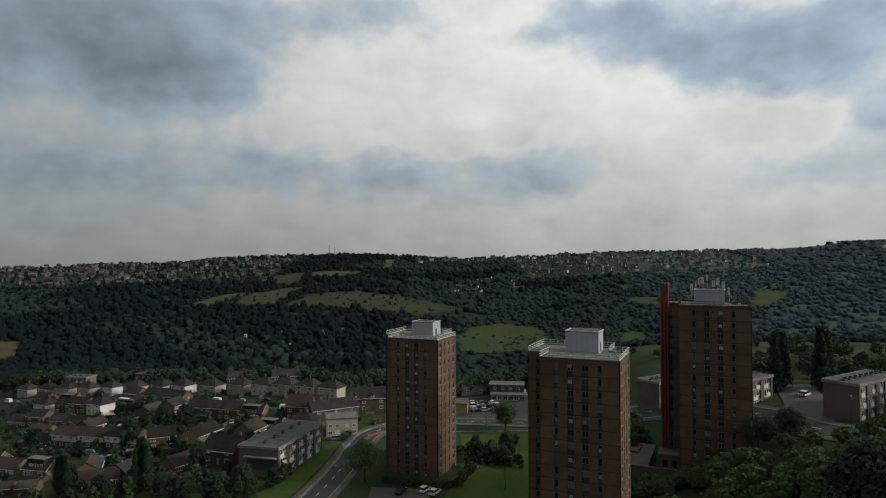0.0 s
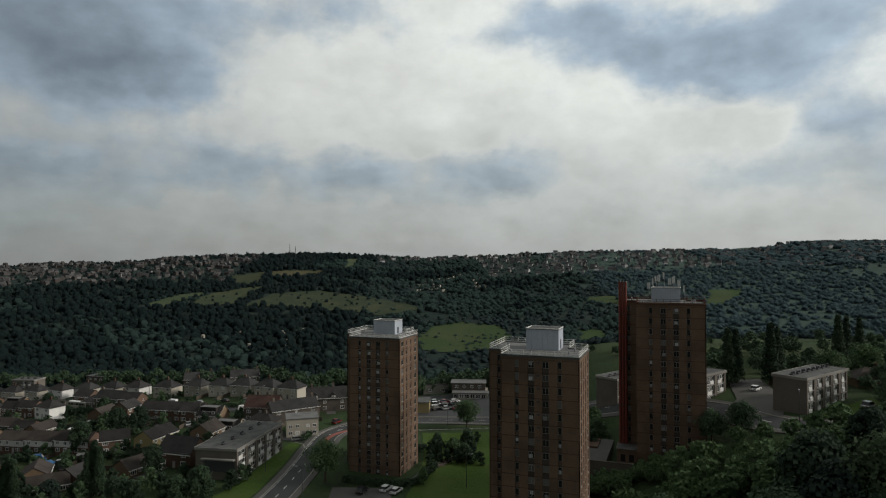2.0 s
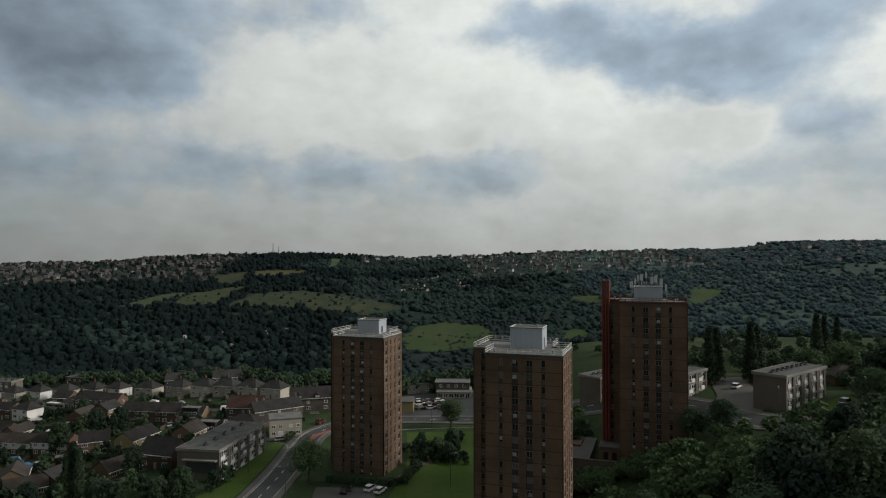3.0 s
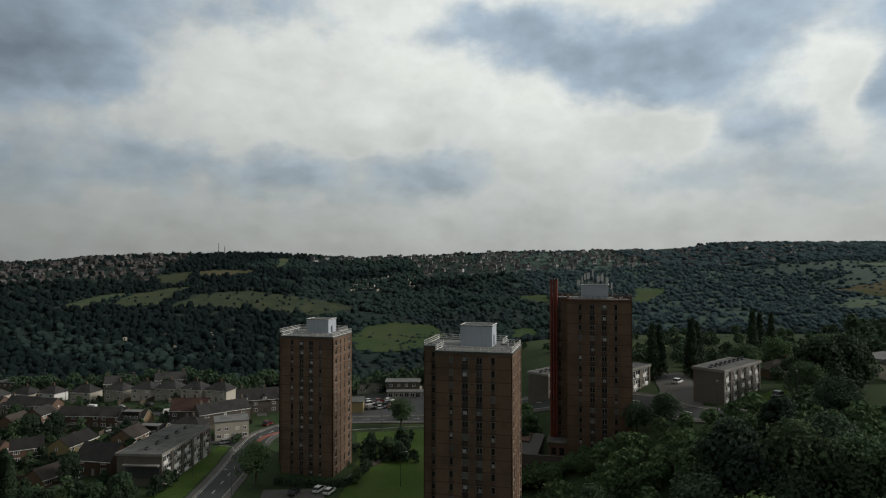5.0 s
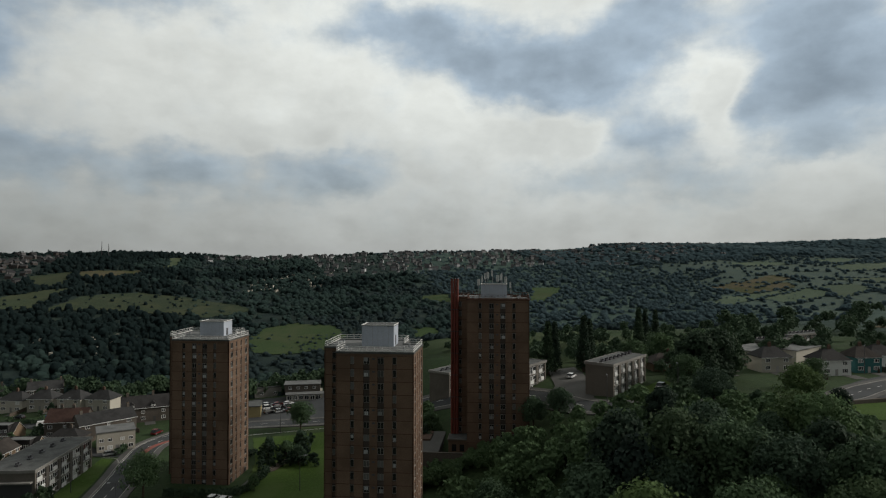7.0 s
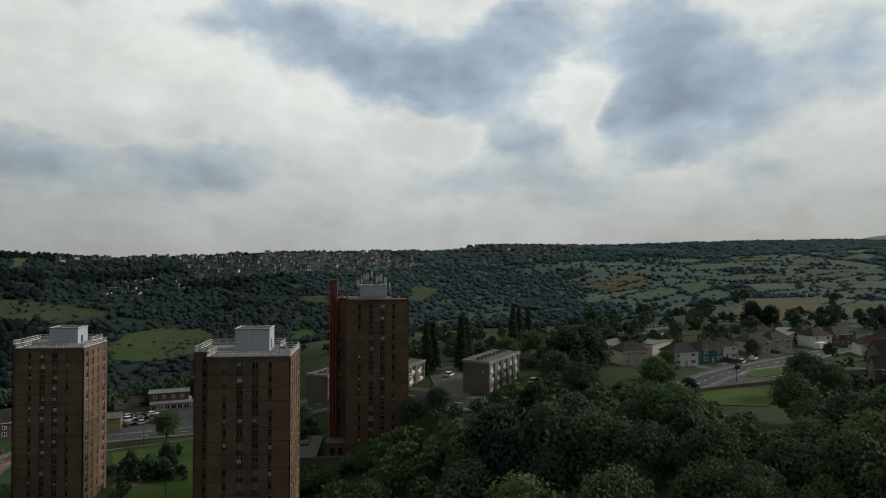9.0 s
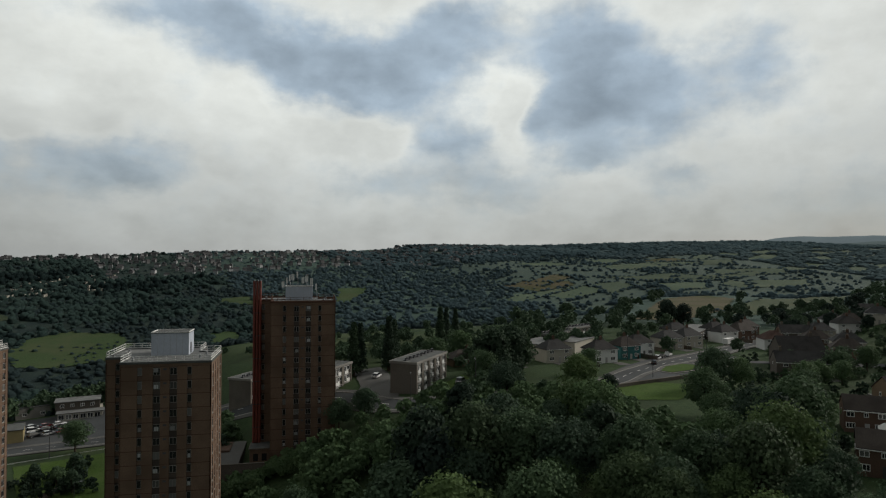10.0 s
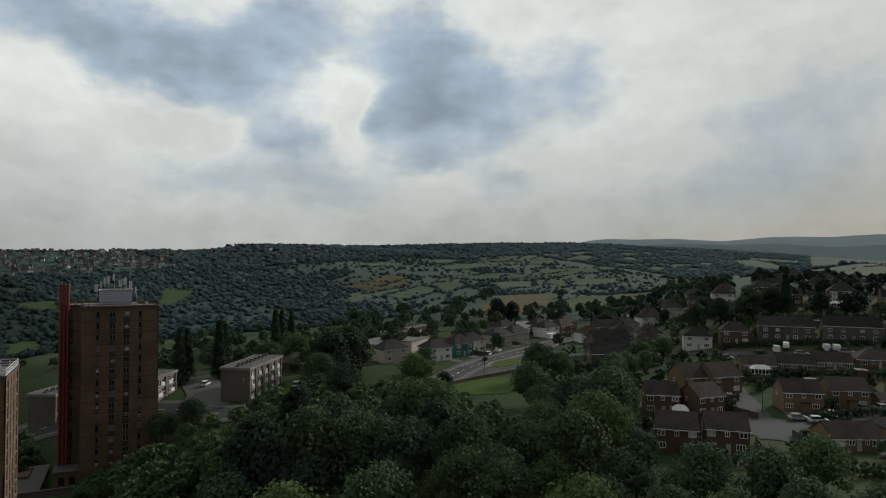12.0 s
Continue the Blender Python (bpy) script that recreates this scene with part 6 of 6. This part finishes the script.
# ---- traffic island and paths ----
star_patch("junction", [(160, 124), (182, 121), (208, 127), (232, 132), (234, 148), (205, 149), (182, 144), (160, 136)], M["asphalt"], 0.16, 8, 0.2, "wide grey asphalt road junction", "road")
star_patch("traffic_island", [(182, 126), (192, 125), (202, 129), (200, 134), (190, 134), (182, 130)], M["lawn"], 0.34, 5, 0.1, "grassed oval traffic island with a pale kerb", "island")
ribbon("kerb", [(181, 125), (192, 124), (203, 128.5), (201, 135), (190, 135), (181, 131), (181, 125)], -0.2, 0.2, M["kerb"], 0.36, 0.3, "pale kerb round the traffic island", "kerb")
ribbon("field_wall", [(130, 120), (150, 120.5), (168, 119), (180, 118)], -0.35, 0.35, M["stone"], 1.1, 1.4, "dark dry-stone wall along the meadow", "wall")
star_patch("car_park", [(206, 112), (222, 122), (230, 134), (214, 132), (204, 122)], M["paving"], 0.2, 6, 0.1, "pale surfaced car park beside the pub", "parking")
star_patch("island", [(-16, 236), (-6, 238), (-4, 241), (-14, 240)], M["lawn"], 0.3, 4, 0.1, "small grass traffic island", "island")
ribbon("road_marking", [(-31, 214), (-27, 229), (-18, 238)], 1.2, 3.0, M["paint_red"], 0.18, label="worn red surfacing at the bend", category="road marking")
ribbon("kerb", [(-33.2, 212), (-34.5, 217), (-39, 219.5)], -0.12, 0.12, M["kerb"], 0.3, label="pale kerb round the corner", category="kerb")
ribbon("path", [(1.5, 181), (8.5, 196)], 0.2, 1.8, M["paving"], 0.16, label="pale paved strip along the tower", category="path")
ribbon("fence", [(-3, 228), (10, 229.5), (34, 225), (44, 208)], -0.04, 0.04, M["rail"], 0.75, 0.12, "low pale rail beside the road", "fence")
for k in range(14):
    st = thing("timber_step", on_ground(9.5 + 0.42 * k, 190 + 0.66 * k, 30, 0.1), "weathered timber garden step", "step", "garden steps")
    part("tread", box(-2.2, 2.2, -0.3, 0.3, 0, 0.25 + 0.05 * (k % 3)), M["wood"], st)
    part("riser", box(-2.2, 2.2, 0.3, 0.36, -0.2, 0.3 + 0.05 * (k % 3)), M["concrete"], st)

star_patch("access_road", [(80, 158), (93, 152), (99, 160), (107, 181), (110, 192), (100, 192), (92, 172)], M["paving"], 0.2, 6, 0.2, "pale worn concrete access road beside the flats", "road")
star_patch("verge", [(96, 147), (112, 140), (122, 152), (124, 163), (119, 160), (100, 148.5)], M["lawn"], 0.2, 5, 0.2, "mown grass in front of the brown flats", "lawn")
# ---- hedges ----
def hedge(points, high=1.6, wide=1.1, material="leaf_dark", label="clipped dark green hedge"):
    r = random.Random(int(points[0][0]))
    verts, faces = [], []
    for p in smooth_line(points, 1.0):
        z = terrain(p.x, p.y)
        for lift in (0.35, 0.8):
            leafy(verts, faces, (p.x + r.uniform(-0.2, 0.2), p.y + r.uniform(-0.2, 0.2), z + high * lift), wide * r.uniform(0.65, 0.95), 22, 0.26, r)
    me = bpy.data.meshes.new("hedge")
    me.from_pydata([tuple(v) for v in verts], [], faces)
    me.materials.append(M[material])
    tagged(new("hedge", me), label, "hedge", kind="stuff")


hedge([(-17, 180), (-8, 176.5), (0, 175), (4, 178), (9, 190)], 1.8)
hedge([(4, 206), (16, 209), (22, 203)], 2.2)
hedge([(-35.5, 231), (-33.5, 225), (-35, 221)], 2.0)
hedge([(-111, 217), (-96, 215), (-86, 210)], 1.8)
hedge([(-91, 207), (-79, 202), (-70, 197)], 1.6)
for a, b in (((-194, 330), (-133, 296)), ((-178, 282), (-133, 266)), ((-162, 257), (-133, 250)), ((-130, 253), (-93, 243)), ((-75, 211), (-60, 214)), ((-147, 233), (-122, 221)), ((-211, 311), (-147, 285)), ((-93, 280), (-60, 268))):
    hedge([a, ((a[0] + b[0]) / 2, (a[1] + b[1]) / 2 + 1), b], 1.6)
for a, b in (((205, 64), (228, 14)), ((214, 62), (236, 20)), ((246, 72), (262, 28)), ((168, 54), (178, 48)), ((170, 28), (186, 14)), ((196, 60), (204, 40)), ((140, 54), (148, 40)), ((290, 60), (300, 20)), ((306, 110), (330, 70)), ((350, 90), (358, 20)), ((205, 40), (214, 24))):
    hedge([a, ((a[0] + b[0]) / 2 + 1, (a[1] + b[1]) / 2), b], 1.8)

# ---- vehicles ----
CARS = {}


def car_shape(bm, length, wide, profile, inset):
    """A body drawn from its side profile, narrower above the waist."""
    left, right = [], []
    for x, z, f in profile:
        w = wide / 2 * (1 - inset * f)
        left.append(bm.verts.new((x * length, -w, z)))
        right.append(bm.verts.new((x * length, w, z)))
    bm.faces.new(left), bm.faces.new(right[::-1])
    for i in range(len(profile)):
        j = (i + 1) % len(profile)
        bm.faces.new((left[j], left[i], right[i], right[j]))
    return bm


def make_car(paint, kind):
    base = new("car")
    L, W, H = {"car": (4.3, 1.78, 1.48), "suv": (4.6, 1.9, 1.72), "van": (5.2, 2.0, 2.3)}[kind]
    nose = 0.86 if kind != "van" else 0.95
    body = part("body", car_shape(bmesh.new(), L, W, ((-0.5, 0.3, 0), (-0.5, 0.75, 0), (-0.47, nose, 0.3), (0.26 if kind != "van" else 0.36, nose + 0.04, 0.3), (0.48, nose - 0.16, 0.3), (0.5, 0.5, 0), (0.49, 0.28, 0)), 0.14), CAR_PAINT[paint], base)
    if kind == "van":
        cab = ((-0.49, nose, 0.2), (-0.48, H, 0.7), (0.2, H, 0.7), (0.36, nose + 0.04, 0.2))
    else:
        cab = ((-0.47, nose, 0.2), (-0.38, H - 0.04, 1.0), (0.05, H, 1.0), (0.26, nose + 0.04, 0.2))
    part("cabin", car_shape(bmesh.new(), L, W * 0.98, cab, 0.2), M["glass"] if kind != "van" else CAR_PAINT[paint], base, "dark glazed cabin" if kind != "van" else "")
    x0, x1 = cab[1][0] * L + 0.02, cab[2][0] * L - 0.02
    part("roof", box(x0, x1, -W * 0.4, W * 0.4, H - 0.02, H + 0.04), CAR_PAINT[paint], base)
    if kind == "van":
        part("windscreen", car_shape(bmesh.new(), L, W * 0.9, ((0.215, H - 0.15, 0.4), (0.345, nose + 0.15, 0.2), (0.36, nose + 0.15, 0.2), (0.23, H - 0.15, 0.4)), 0.2), M["glass"], base)
    for sx in (-0.31, 0.31):
        for sy in (-1, 1):
            w = part("wheel", tube(bmesh.new(), (sx * L, sy * (W / 2 - 0.2), 0.33), (sx * L, sy * (W / 2 + 0.01), 0.33), 0.33, sides=14), M["rubber"], base)
            part("rim", tube(bmesh.new(), (sx * L, sy * (W / 2 + 0.01), 0.33), (sx * L, sy * (W / 2 + 0.025), 0.33), 0.2, 0.18, 10), M["steel"], w)
    for sy in (-0.6, 0.6):
        part("headlight", box(L * 0.49, L * 0.505, sy * W / 2 - 0.18, sy * W / 2 + 0.18, 0.55, 0.7), M["frame"], base)
        part("tail_light", box(-L * 0.505, -L * 0.49, sy * W / 2 - 0.15, sy * W / 2 + 0.15, 0.6, 0.8), M["red_pipe"], base)
    return base


WORDS = {"white": "white", "silver": "silver", "black": "black", "red": "dark red", "blue": "blue"}


def car(paint, x, y, rz, kind="car", lift=0.15):
    m = on_ground(x, y, rz, lift)
    if (paint, kind) in CARS:
        ob = copy_thing(CARS[paint, kind], m)
    else:
        ob = CARS[paint, kind] = make_car(paint, kind)
        ob.matrix_basis = m
    ob.name = "van" if kind == "van" else "car"
    return tagged(ob, f"{WORDS[paint]} {'panel van' if kind == 'van' else 'hatchback' if kind == 'car' else 'estate car'} parked on the asphalt", "van" if kind == "van" else "car", "parked vehicles")


for paint, x, y, rz, kind in (("white", -5.1, 172.5, 60, "car"), ("white", -2.4, 170.6, 62, "car"), ("black", -11.5, 171.5, 70, "suv"), ("silver", -37, 222, 15, "car"), ("white", 101, 178, 40, "car"),
                              ("silver", 128, 157, 20, "car"), ("silver", 116, 153, 30, "suv"), ("black", 192, 140, 30, "car"), ("white", 203, 146.5, 20, "car"), ("black", 207, 147.5, 20, "car"), ("white", 213, 149, 20, "suv")):
    car(paint, x, y, rz, kind)
for paint, x, y, rz, kind in (("silver", 219, 129, -30, "car"), ("white", 217.5, 125, -30, "car"), ("blue", 214, 120.5, -30, "car"), ("silver", 222, 131.5, -30, "suv"), ("silver", 166.5, 31.5, -55, "car"),
                              ("white", 167, 27.5, -55, "car"), ("white", 175, 26.5, 30, "car"), ("silver", 186, 21.5, 30, "car"), ("white", 188, 17.8, 30, "suv"), ("silver", 178, 50, 40, "suv"), ("white", 158, 43.5, 40, "car")):
    car(paint, x, y, rz, kind)
for paint, x, y, rz, kind in (("white", 244, 53, 20, "van"), ("white", 251, 39, 20, "van"), ("silver", 232, 66, -70, "car"), ("black", 241, 57.5, -70, "car"), ("silver", 243, 45, -70, "car"),
                              ("silver", 250, 33, -70, "suv"), ("white", 249, 25, -70, "car"), ("black", 247, 36, -70, "car"), ("white", -79, 206, 70, "van"), ("white", -76, 194, 10, "car"), ("silver", -114, 212, 20, "car"),
                              ("black", -106, 207, 60, "suv"), ("silver", -111, 214, 15, "suv"), ("blue", -124, 223, 25, "van"), ("white", -150, 240, 0, "car")):
    car(paint, x, y, rz, kind)
for k in range(9):
    car(("black", "silver", "red", "white", "black")[k % 5], 13 + 4.2 * (k % 3), 262 + 6 * (k // 3) + rnd.uniform(-1, 1), 20 + rnd.uniform(-6, 6), "car" if k % 3 else "suv")
for k in range(16):
    car(("white", "silver", "black", "blue", "silver", "red")[k % 6], -255 + 12.5 * k + rnd.uniform(-2, 2), 372 - 6.1 * k + rnd.uniform(-2, 2), 155 + rnd.uniform(-8, 8), "car" if k % 4 else "van", 0.1)
car("silver", 24, 241.5, -5)
car("white", -217, 367, 10, "van")
car("silver", -82, 249, 40)
car("red", -26, 244, 60, "suv")


def make_bus(x, y, rz, paint, label):
    b = thing("bus", on_ground(x, y, rz, 0.15), label, "bus")
    part("body", box(-5.2, 5.2, -1.25, 1.25, 0.4, 3.1), M[paint], b)
    part("roof", box(-5.0, 5.0, -1.15, 1.15, 3.1, 3.25), M["frame"], b)
    for s in (-1, 1):
        for k in range(6):
            part("pane", box(-4.7 + 1.6 * k, -3.3 + 1.6 * k, s * 1.26 - 0.02, s * 1.26 + 0.02, 1.6, 2.6), M["glass"], b)
        for k in (-3.2, 3.2):
            part("wheel", tube(bmesh.new(), (k, s * 1.05, 0.5), (k, s * 1.27, 0.5), 0.48, sides=14), M["rubber"], b)
    part("windscreen", box(5.2, 5.23, -1.1, 1.1, 1.3, 2.9), M["glass"], b)
    return b


make_bus(-158, 318, -20, "cream", "cream single-deck bus parked by the semis")
make_bus(-12, 249, 5, "brick_red", "dark red bus on the bend of the road")
camper = thing("motorhome", on_ground(262, 153, 5, 0.15), "white motorhome parked before a semi", "motorhome")
part("body", box(-3.2, 2.0, -1.1, 1.1, 0.5, 2.9), M["white"], camper)
part("cab", car_shape(bmesh.new(), 1.0, 2.1, ((2.0, 0.4, 0), (2.0, 2.2, 0.4), (2.6, 2.1, 0.4), (3.2, 1.3, 0.2), (3.5, 1.0, 0), (3.5, 0.4, 0)), 0.1), M["white"], camper)
part("overcab", box(1.6, 3.0, -1.05, 1.05, 2.2, 3.0), M["white"], camper)
for k in (-2, 0, 2.6):
    for s in (-1, 1):
        part("wheel" if k else "pane", tube(bmesh.new(), (k, s * 0.9, 0.36), (k, s * 1.12, 0.36), 0.36, sides=12) if k else box(-0.6, 0.6, s * 1.11 - 0.02, s * 1.11 + 0.02, 1.5, 2.2), M["rubber"] if k else M["glass"], camper)
for x, y, rz in ((-152, 289, 20), (-66, 266, 15), (251, 36, 15), (249, 51, 12), (-130, 259, 0)):
    cv = thing("caravan", on_ground(x, y, rz, 0.1), "white touring caravan under a pale cover", "caravan", "caravans")
    part("body", car_shape(bmesh.new(), 5.2, 2.1, ((-0.5, 0.7, 0), (-0.5, 1.6, 0.1), (-0.42, 2.4, 0.5), (0.4, 2.4, 0.5), (0.5, 1.5, 0.1), (0.5, 0.7, 0), (0.4, 0.45, 0), (-0.4, 0.45, 0)), 0.2), M["white"], cv)
    part("pane", box(2.5, 2.56, -0.7, 0.7, 1.2, 1.7), M["glass"], cv)
    for s in (-1, 1):
        part("wheel", tube(bmesh.new(), (0, s * 0.85, 0.33), (0, s * 1.02, 0.33), 0.33, sides=12), M["rubber"], cv)
for k, (x, y) in enumerate(((-121, 220), (-117, 217), (-113, 213))):
    tp = thing("tarpaulin", on_ground(x, y, 30 * k, 0.1), "crumpled blue tarpaulin over stacked goods", "tarpaulin", "tarpaulins")
    bm = bmesh.new()
    bmesh.ops.create_icosphere(bm, subdivisions=3, radius=1.0)
    for v in bm.verts:
        v.co *= 1 + 0.3 * noise.noise(v.co * 2 + Vector((k, 0, 0)))
        v.co.x *= 2.2
        v.co.y *= 1.2
        v.co.z = max(0, v.co.z) * 1.3
    part("cover", bm, CAR_PAINT["blue"], tp)

# ---- conservatories, sheds, lamps, masts ----
def conservatory(x, y, rz, w=5.0, d=3.4):
    c = thing("conservatory", on_ground(x, y, rz, 0.05), "white-framed glazed conservatory with a hipped glass roof", "conservatory", "conservatories")
    part("plinth", box(-w / 2, w / 2, -d / 2, d / 2, -1, 0.6), M["brick_red"], c)
    n = 6
    for k in range(n):
        window(c, w / n, 1.6, pose(-w / 2 + (k + 0.5) * w / n, -d / 2, 0.6), bars=0)
    for s in (-1, 1):
        for k in range(3):
            window(c, d / 3, 1.6, pose(s * w / 2, -d / 2 + (k + 0.5) * d / 3, 0.6, 0, 0, 90), bars=0)
    bm = bmesh.new()
    lo = [bm.verts.new(p) for p in ((-w / 2 - 0.1, -d / 2 - 0.1, 2.2), (w / 2 + 0.1, -d / 2 - 0.1, 2.2), (w / 2 + 0.1, d / 2, 2.2), (-w / 2 - 0.1, d / 2, 2.2))]
    hi = [bm.verts.new(p) for p in ((-w / 4, 0, 3.3), (w / 4, 0, 3.3))]
    for q in ((lo[0], lo[1], hi[1], hi[0]), (lo[1], lo[2], hi[1]), (lo[2], lo[3], hi[0], hi[1]), (lo[3], lo[0], hi[0])):
        bm.faces.new(q)
    part("glass_roof", bm, M["white"], c, "translucent pale roof")
    for k in range(5):
        x0 = -w / 2 + w * (k + 0.5) / 5
        part("roof_bar", tube(bmesh.new(), (x0, -d / 2 - 0.1, 2.25), (x0 * 0.5, 0, 3.34), 0.05, sides=5), M["frame"], c)


conservatory(212.5, 50.5, -66, 6, 3.4)
conservatory(151.5, 53.5, -66, 3.6, 3.0)
conservatory(196, 71, -66, 4, 3)
conservatory(312, 44, -72, 6, 4)
conservatory(-168, 285, 10, 5, 3)
conservatory(-74, 193, 15, 4, 3)
for x, y, rz in ((-62, 243, 10), (-133, 273, 8), (-100, 262, 12), (-91, 244, 18), (-60, 220, 70), (-165, 251, 5), (-106, 217, 20), (-144, 261, 10), (206, 36, 20), (224, 26, 20), (148, 50, 20), (192, 34, 22), (240, 20, 15), (284, 48, 15), (330, 40, 12), (344, 70, 20)):
    g = thing("garden_shed", on_ground(x, y, rz), "small flat-roofed garden shed with a pale roof", "shed", "garden sheds")
    part("wall", box(-1.8, 1.8, -1.4, 1.4, -0.6, 2.0), M["wood"], g)
    part("roof", box(-2.0, 2.0, -1.6, 1.6, 2.0, 2.15), M["roof_felt_light"], g)
    part("door", box(-0.4, 0.4, -1.44, -1.4, 0, 1.8), M["door"], g)


def lamp(x, y, rz, high=9.0):
    s = thing("street_lamp", on_ground(x, y, rz, 0.1), "tall dark steel street lamp", "street lamp", "street lamps")
    part("post", tube(bmesh.new(), (0, 0, 0), (0, 0, high), 0.11, 0.07, 8), M["dark_metal"], s)
    part("arm", tube(bmesh.new(), (0, 0, high - 0.05), (1.3, 0, high + 0.15), 0.05, 0.04, 6), M["dark_metal"], s)
    part("lantern", box(1.2, 1.9, -0.13, 0.13, high + 0.08, high + 0.22), M["steel"], s)


for x, y, rz in ((15.3, 229.5, 90), (-26.5, 166, 180), (90, 140.5, 60), (170, 124.5, 60), (16.5, 172, 0), (-20, 243, 200), (-41, 190, 20), (46, 222, 60), (205, 128, 60), (236, 82, 160), (170, 40, 120), (-60, 270, 60), (-119, 304, 90), (-194, 349, 90), (190, 150, 40), (112, 141, 60)):
    lamp(x, y, rz)
for x, h in ((-246, 30), (-234, 24)):
    r = thing("radio_mast", pose(x, 1372, terrain(x, 1372)), "slim radio mast on the ridge", "mast", "radio masts")
    part("pole", tube(bmesh.new(), (0, 0, 0), (0, 0, h), 0.7, 0.4, 6), M["dark_metal"], r)
    part("stay", tube(bmesh.new(), (6, 0, 0), (0, 0, h * 0.8), 0.08, sides=4), M["dark_metal"], r)


# ---- allotment huts on the far slope, pale boxes for roof glints ----
def far_huts(name, count, x0, x1, y0, y1, seed, lean=0.0):
    r = random.Random(seed)
    bm = bmesh.new()
    for k in range(count):
        x, y = r.uniform(x0, x1), r.uniform(y0, y1)
        m = on_ground(x + lean * (y - y0), y, r.uniform(0, 180), 0.4)
        w = r.uniform(0.9, 2.4)
        slab(bm, -w, w, -1.2, 1.2, -1, r.uniform(1.6, 3.0), m)
    tagged(new(name, finish(name, bm, M["cream"])), "pale far huts and glasshouses, with boxes for roof glints", "huts", kind="stuff")


far_huts("allotment_huts", 90, 10, 130, 1010, 1150, 4, 0.3)
far_huts("allotment_huts", 34, -230, -120, 690, 770, 5)
# cream boxes among the ridge houses, painted glints of their roofs
far_huts("far_roof_glints", 26, 300, 900, 1150, 1330, 6)


# ---- drives and fences of the gardens ----
def gardens():
    """A paved drive before each house and a weathered fence beside it."""
    r = random.Random(77)
    drives, fences = bmesh.new(), bmesh.new()
    for ob in [o for o in scene.objects if o.parent is None and o.name.split(".")[0] in ("house", "pub", "office")]:
        m = ob.matrix_basis
        if Vector(m.translation[:2]).length > 330:
            continue
        x0, wide, long = r.uniform(-5, 3), r.uniform(2.4, 5.0), r.uniform(5, 8)
        grid = []
        for i in range(4):
            row = []
            for j in range(3):
                p = m @ Vector((x0 + wide * j / 2, -3.8 - long * i / 3, 0))
                row.append(drives.verts.new((p.x, p.y, terrain(p.x, p.y) + 0.1)))
            grid.append(row)
        for i in range(3):
            for j in range(2):
                drives.faces.new((grid[i][j], grid[i + 1][j], grid[i + 1][j + 1], grid[i][j + 1]))
        side = r.choice((-1, 1)) * r.uniform(6.6, 8.2)
        for k in range(7):
            a = m @ Vector((side, -10 + 2.4 * k, 0))
            b = m @ Vector((side, -10 + 2.4 * k + 2.3, 0))
            za, zb = terrain(a.x, a.y), terrain(b.x, b.y)
            n = Vector((a.y - b.y, b.x - a.x, 0)).normalized() * 0.05
            vs = [fences.verts.new((q.x + s * n.x, q.y + s * n.y, z + h)) for s in (-1, 1) for q, z, h in ((a, za, -0.3), (b, zb, -0.3), (b, zb, 1.5), (a, za, 1.5))]
            for f in ((0, 1, 2, 3), (7, 6, 5, 4), (3, 2, 6, 7), (1, 0, 4, 5), (2, 1, 5, 6), (0, 3, 7, 4)):
                fences.faces.new([vs[i] for i in f])
    tagged(new("garden_drives", finish("garden_drives", drives, M["paving"])), "worn concrete drives before the houses", "drive", kind="stuff")
    tagged(new("garden_fences", finish("garden_fences", fences, M["wood"])), "weathered timber fences between the gardens", "fence", kind="stuff")


gardens()
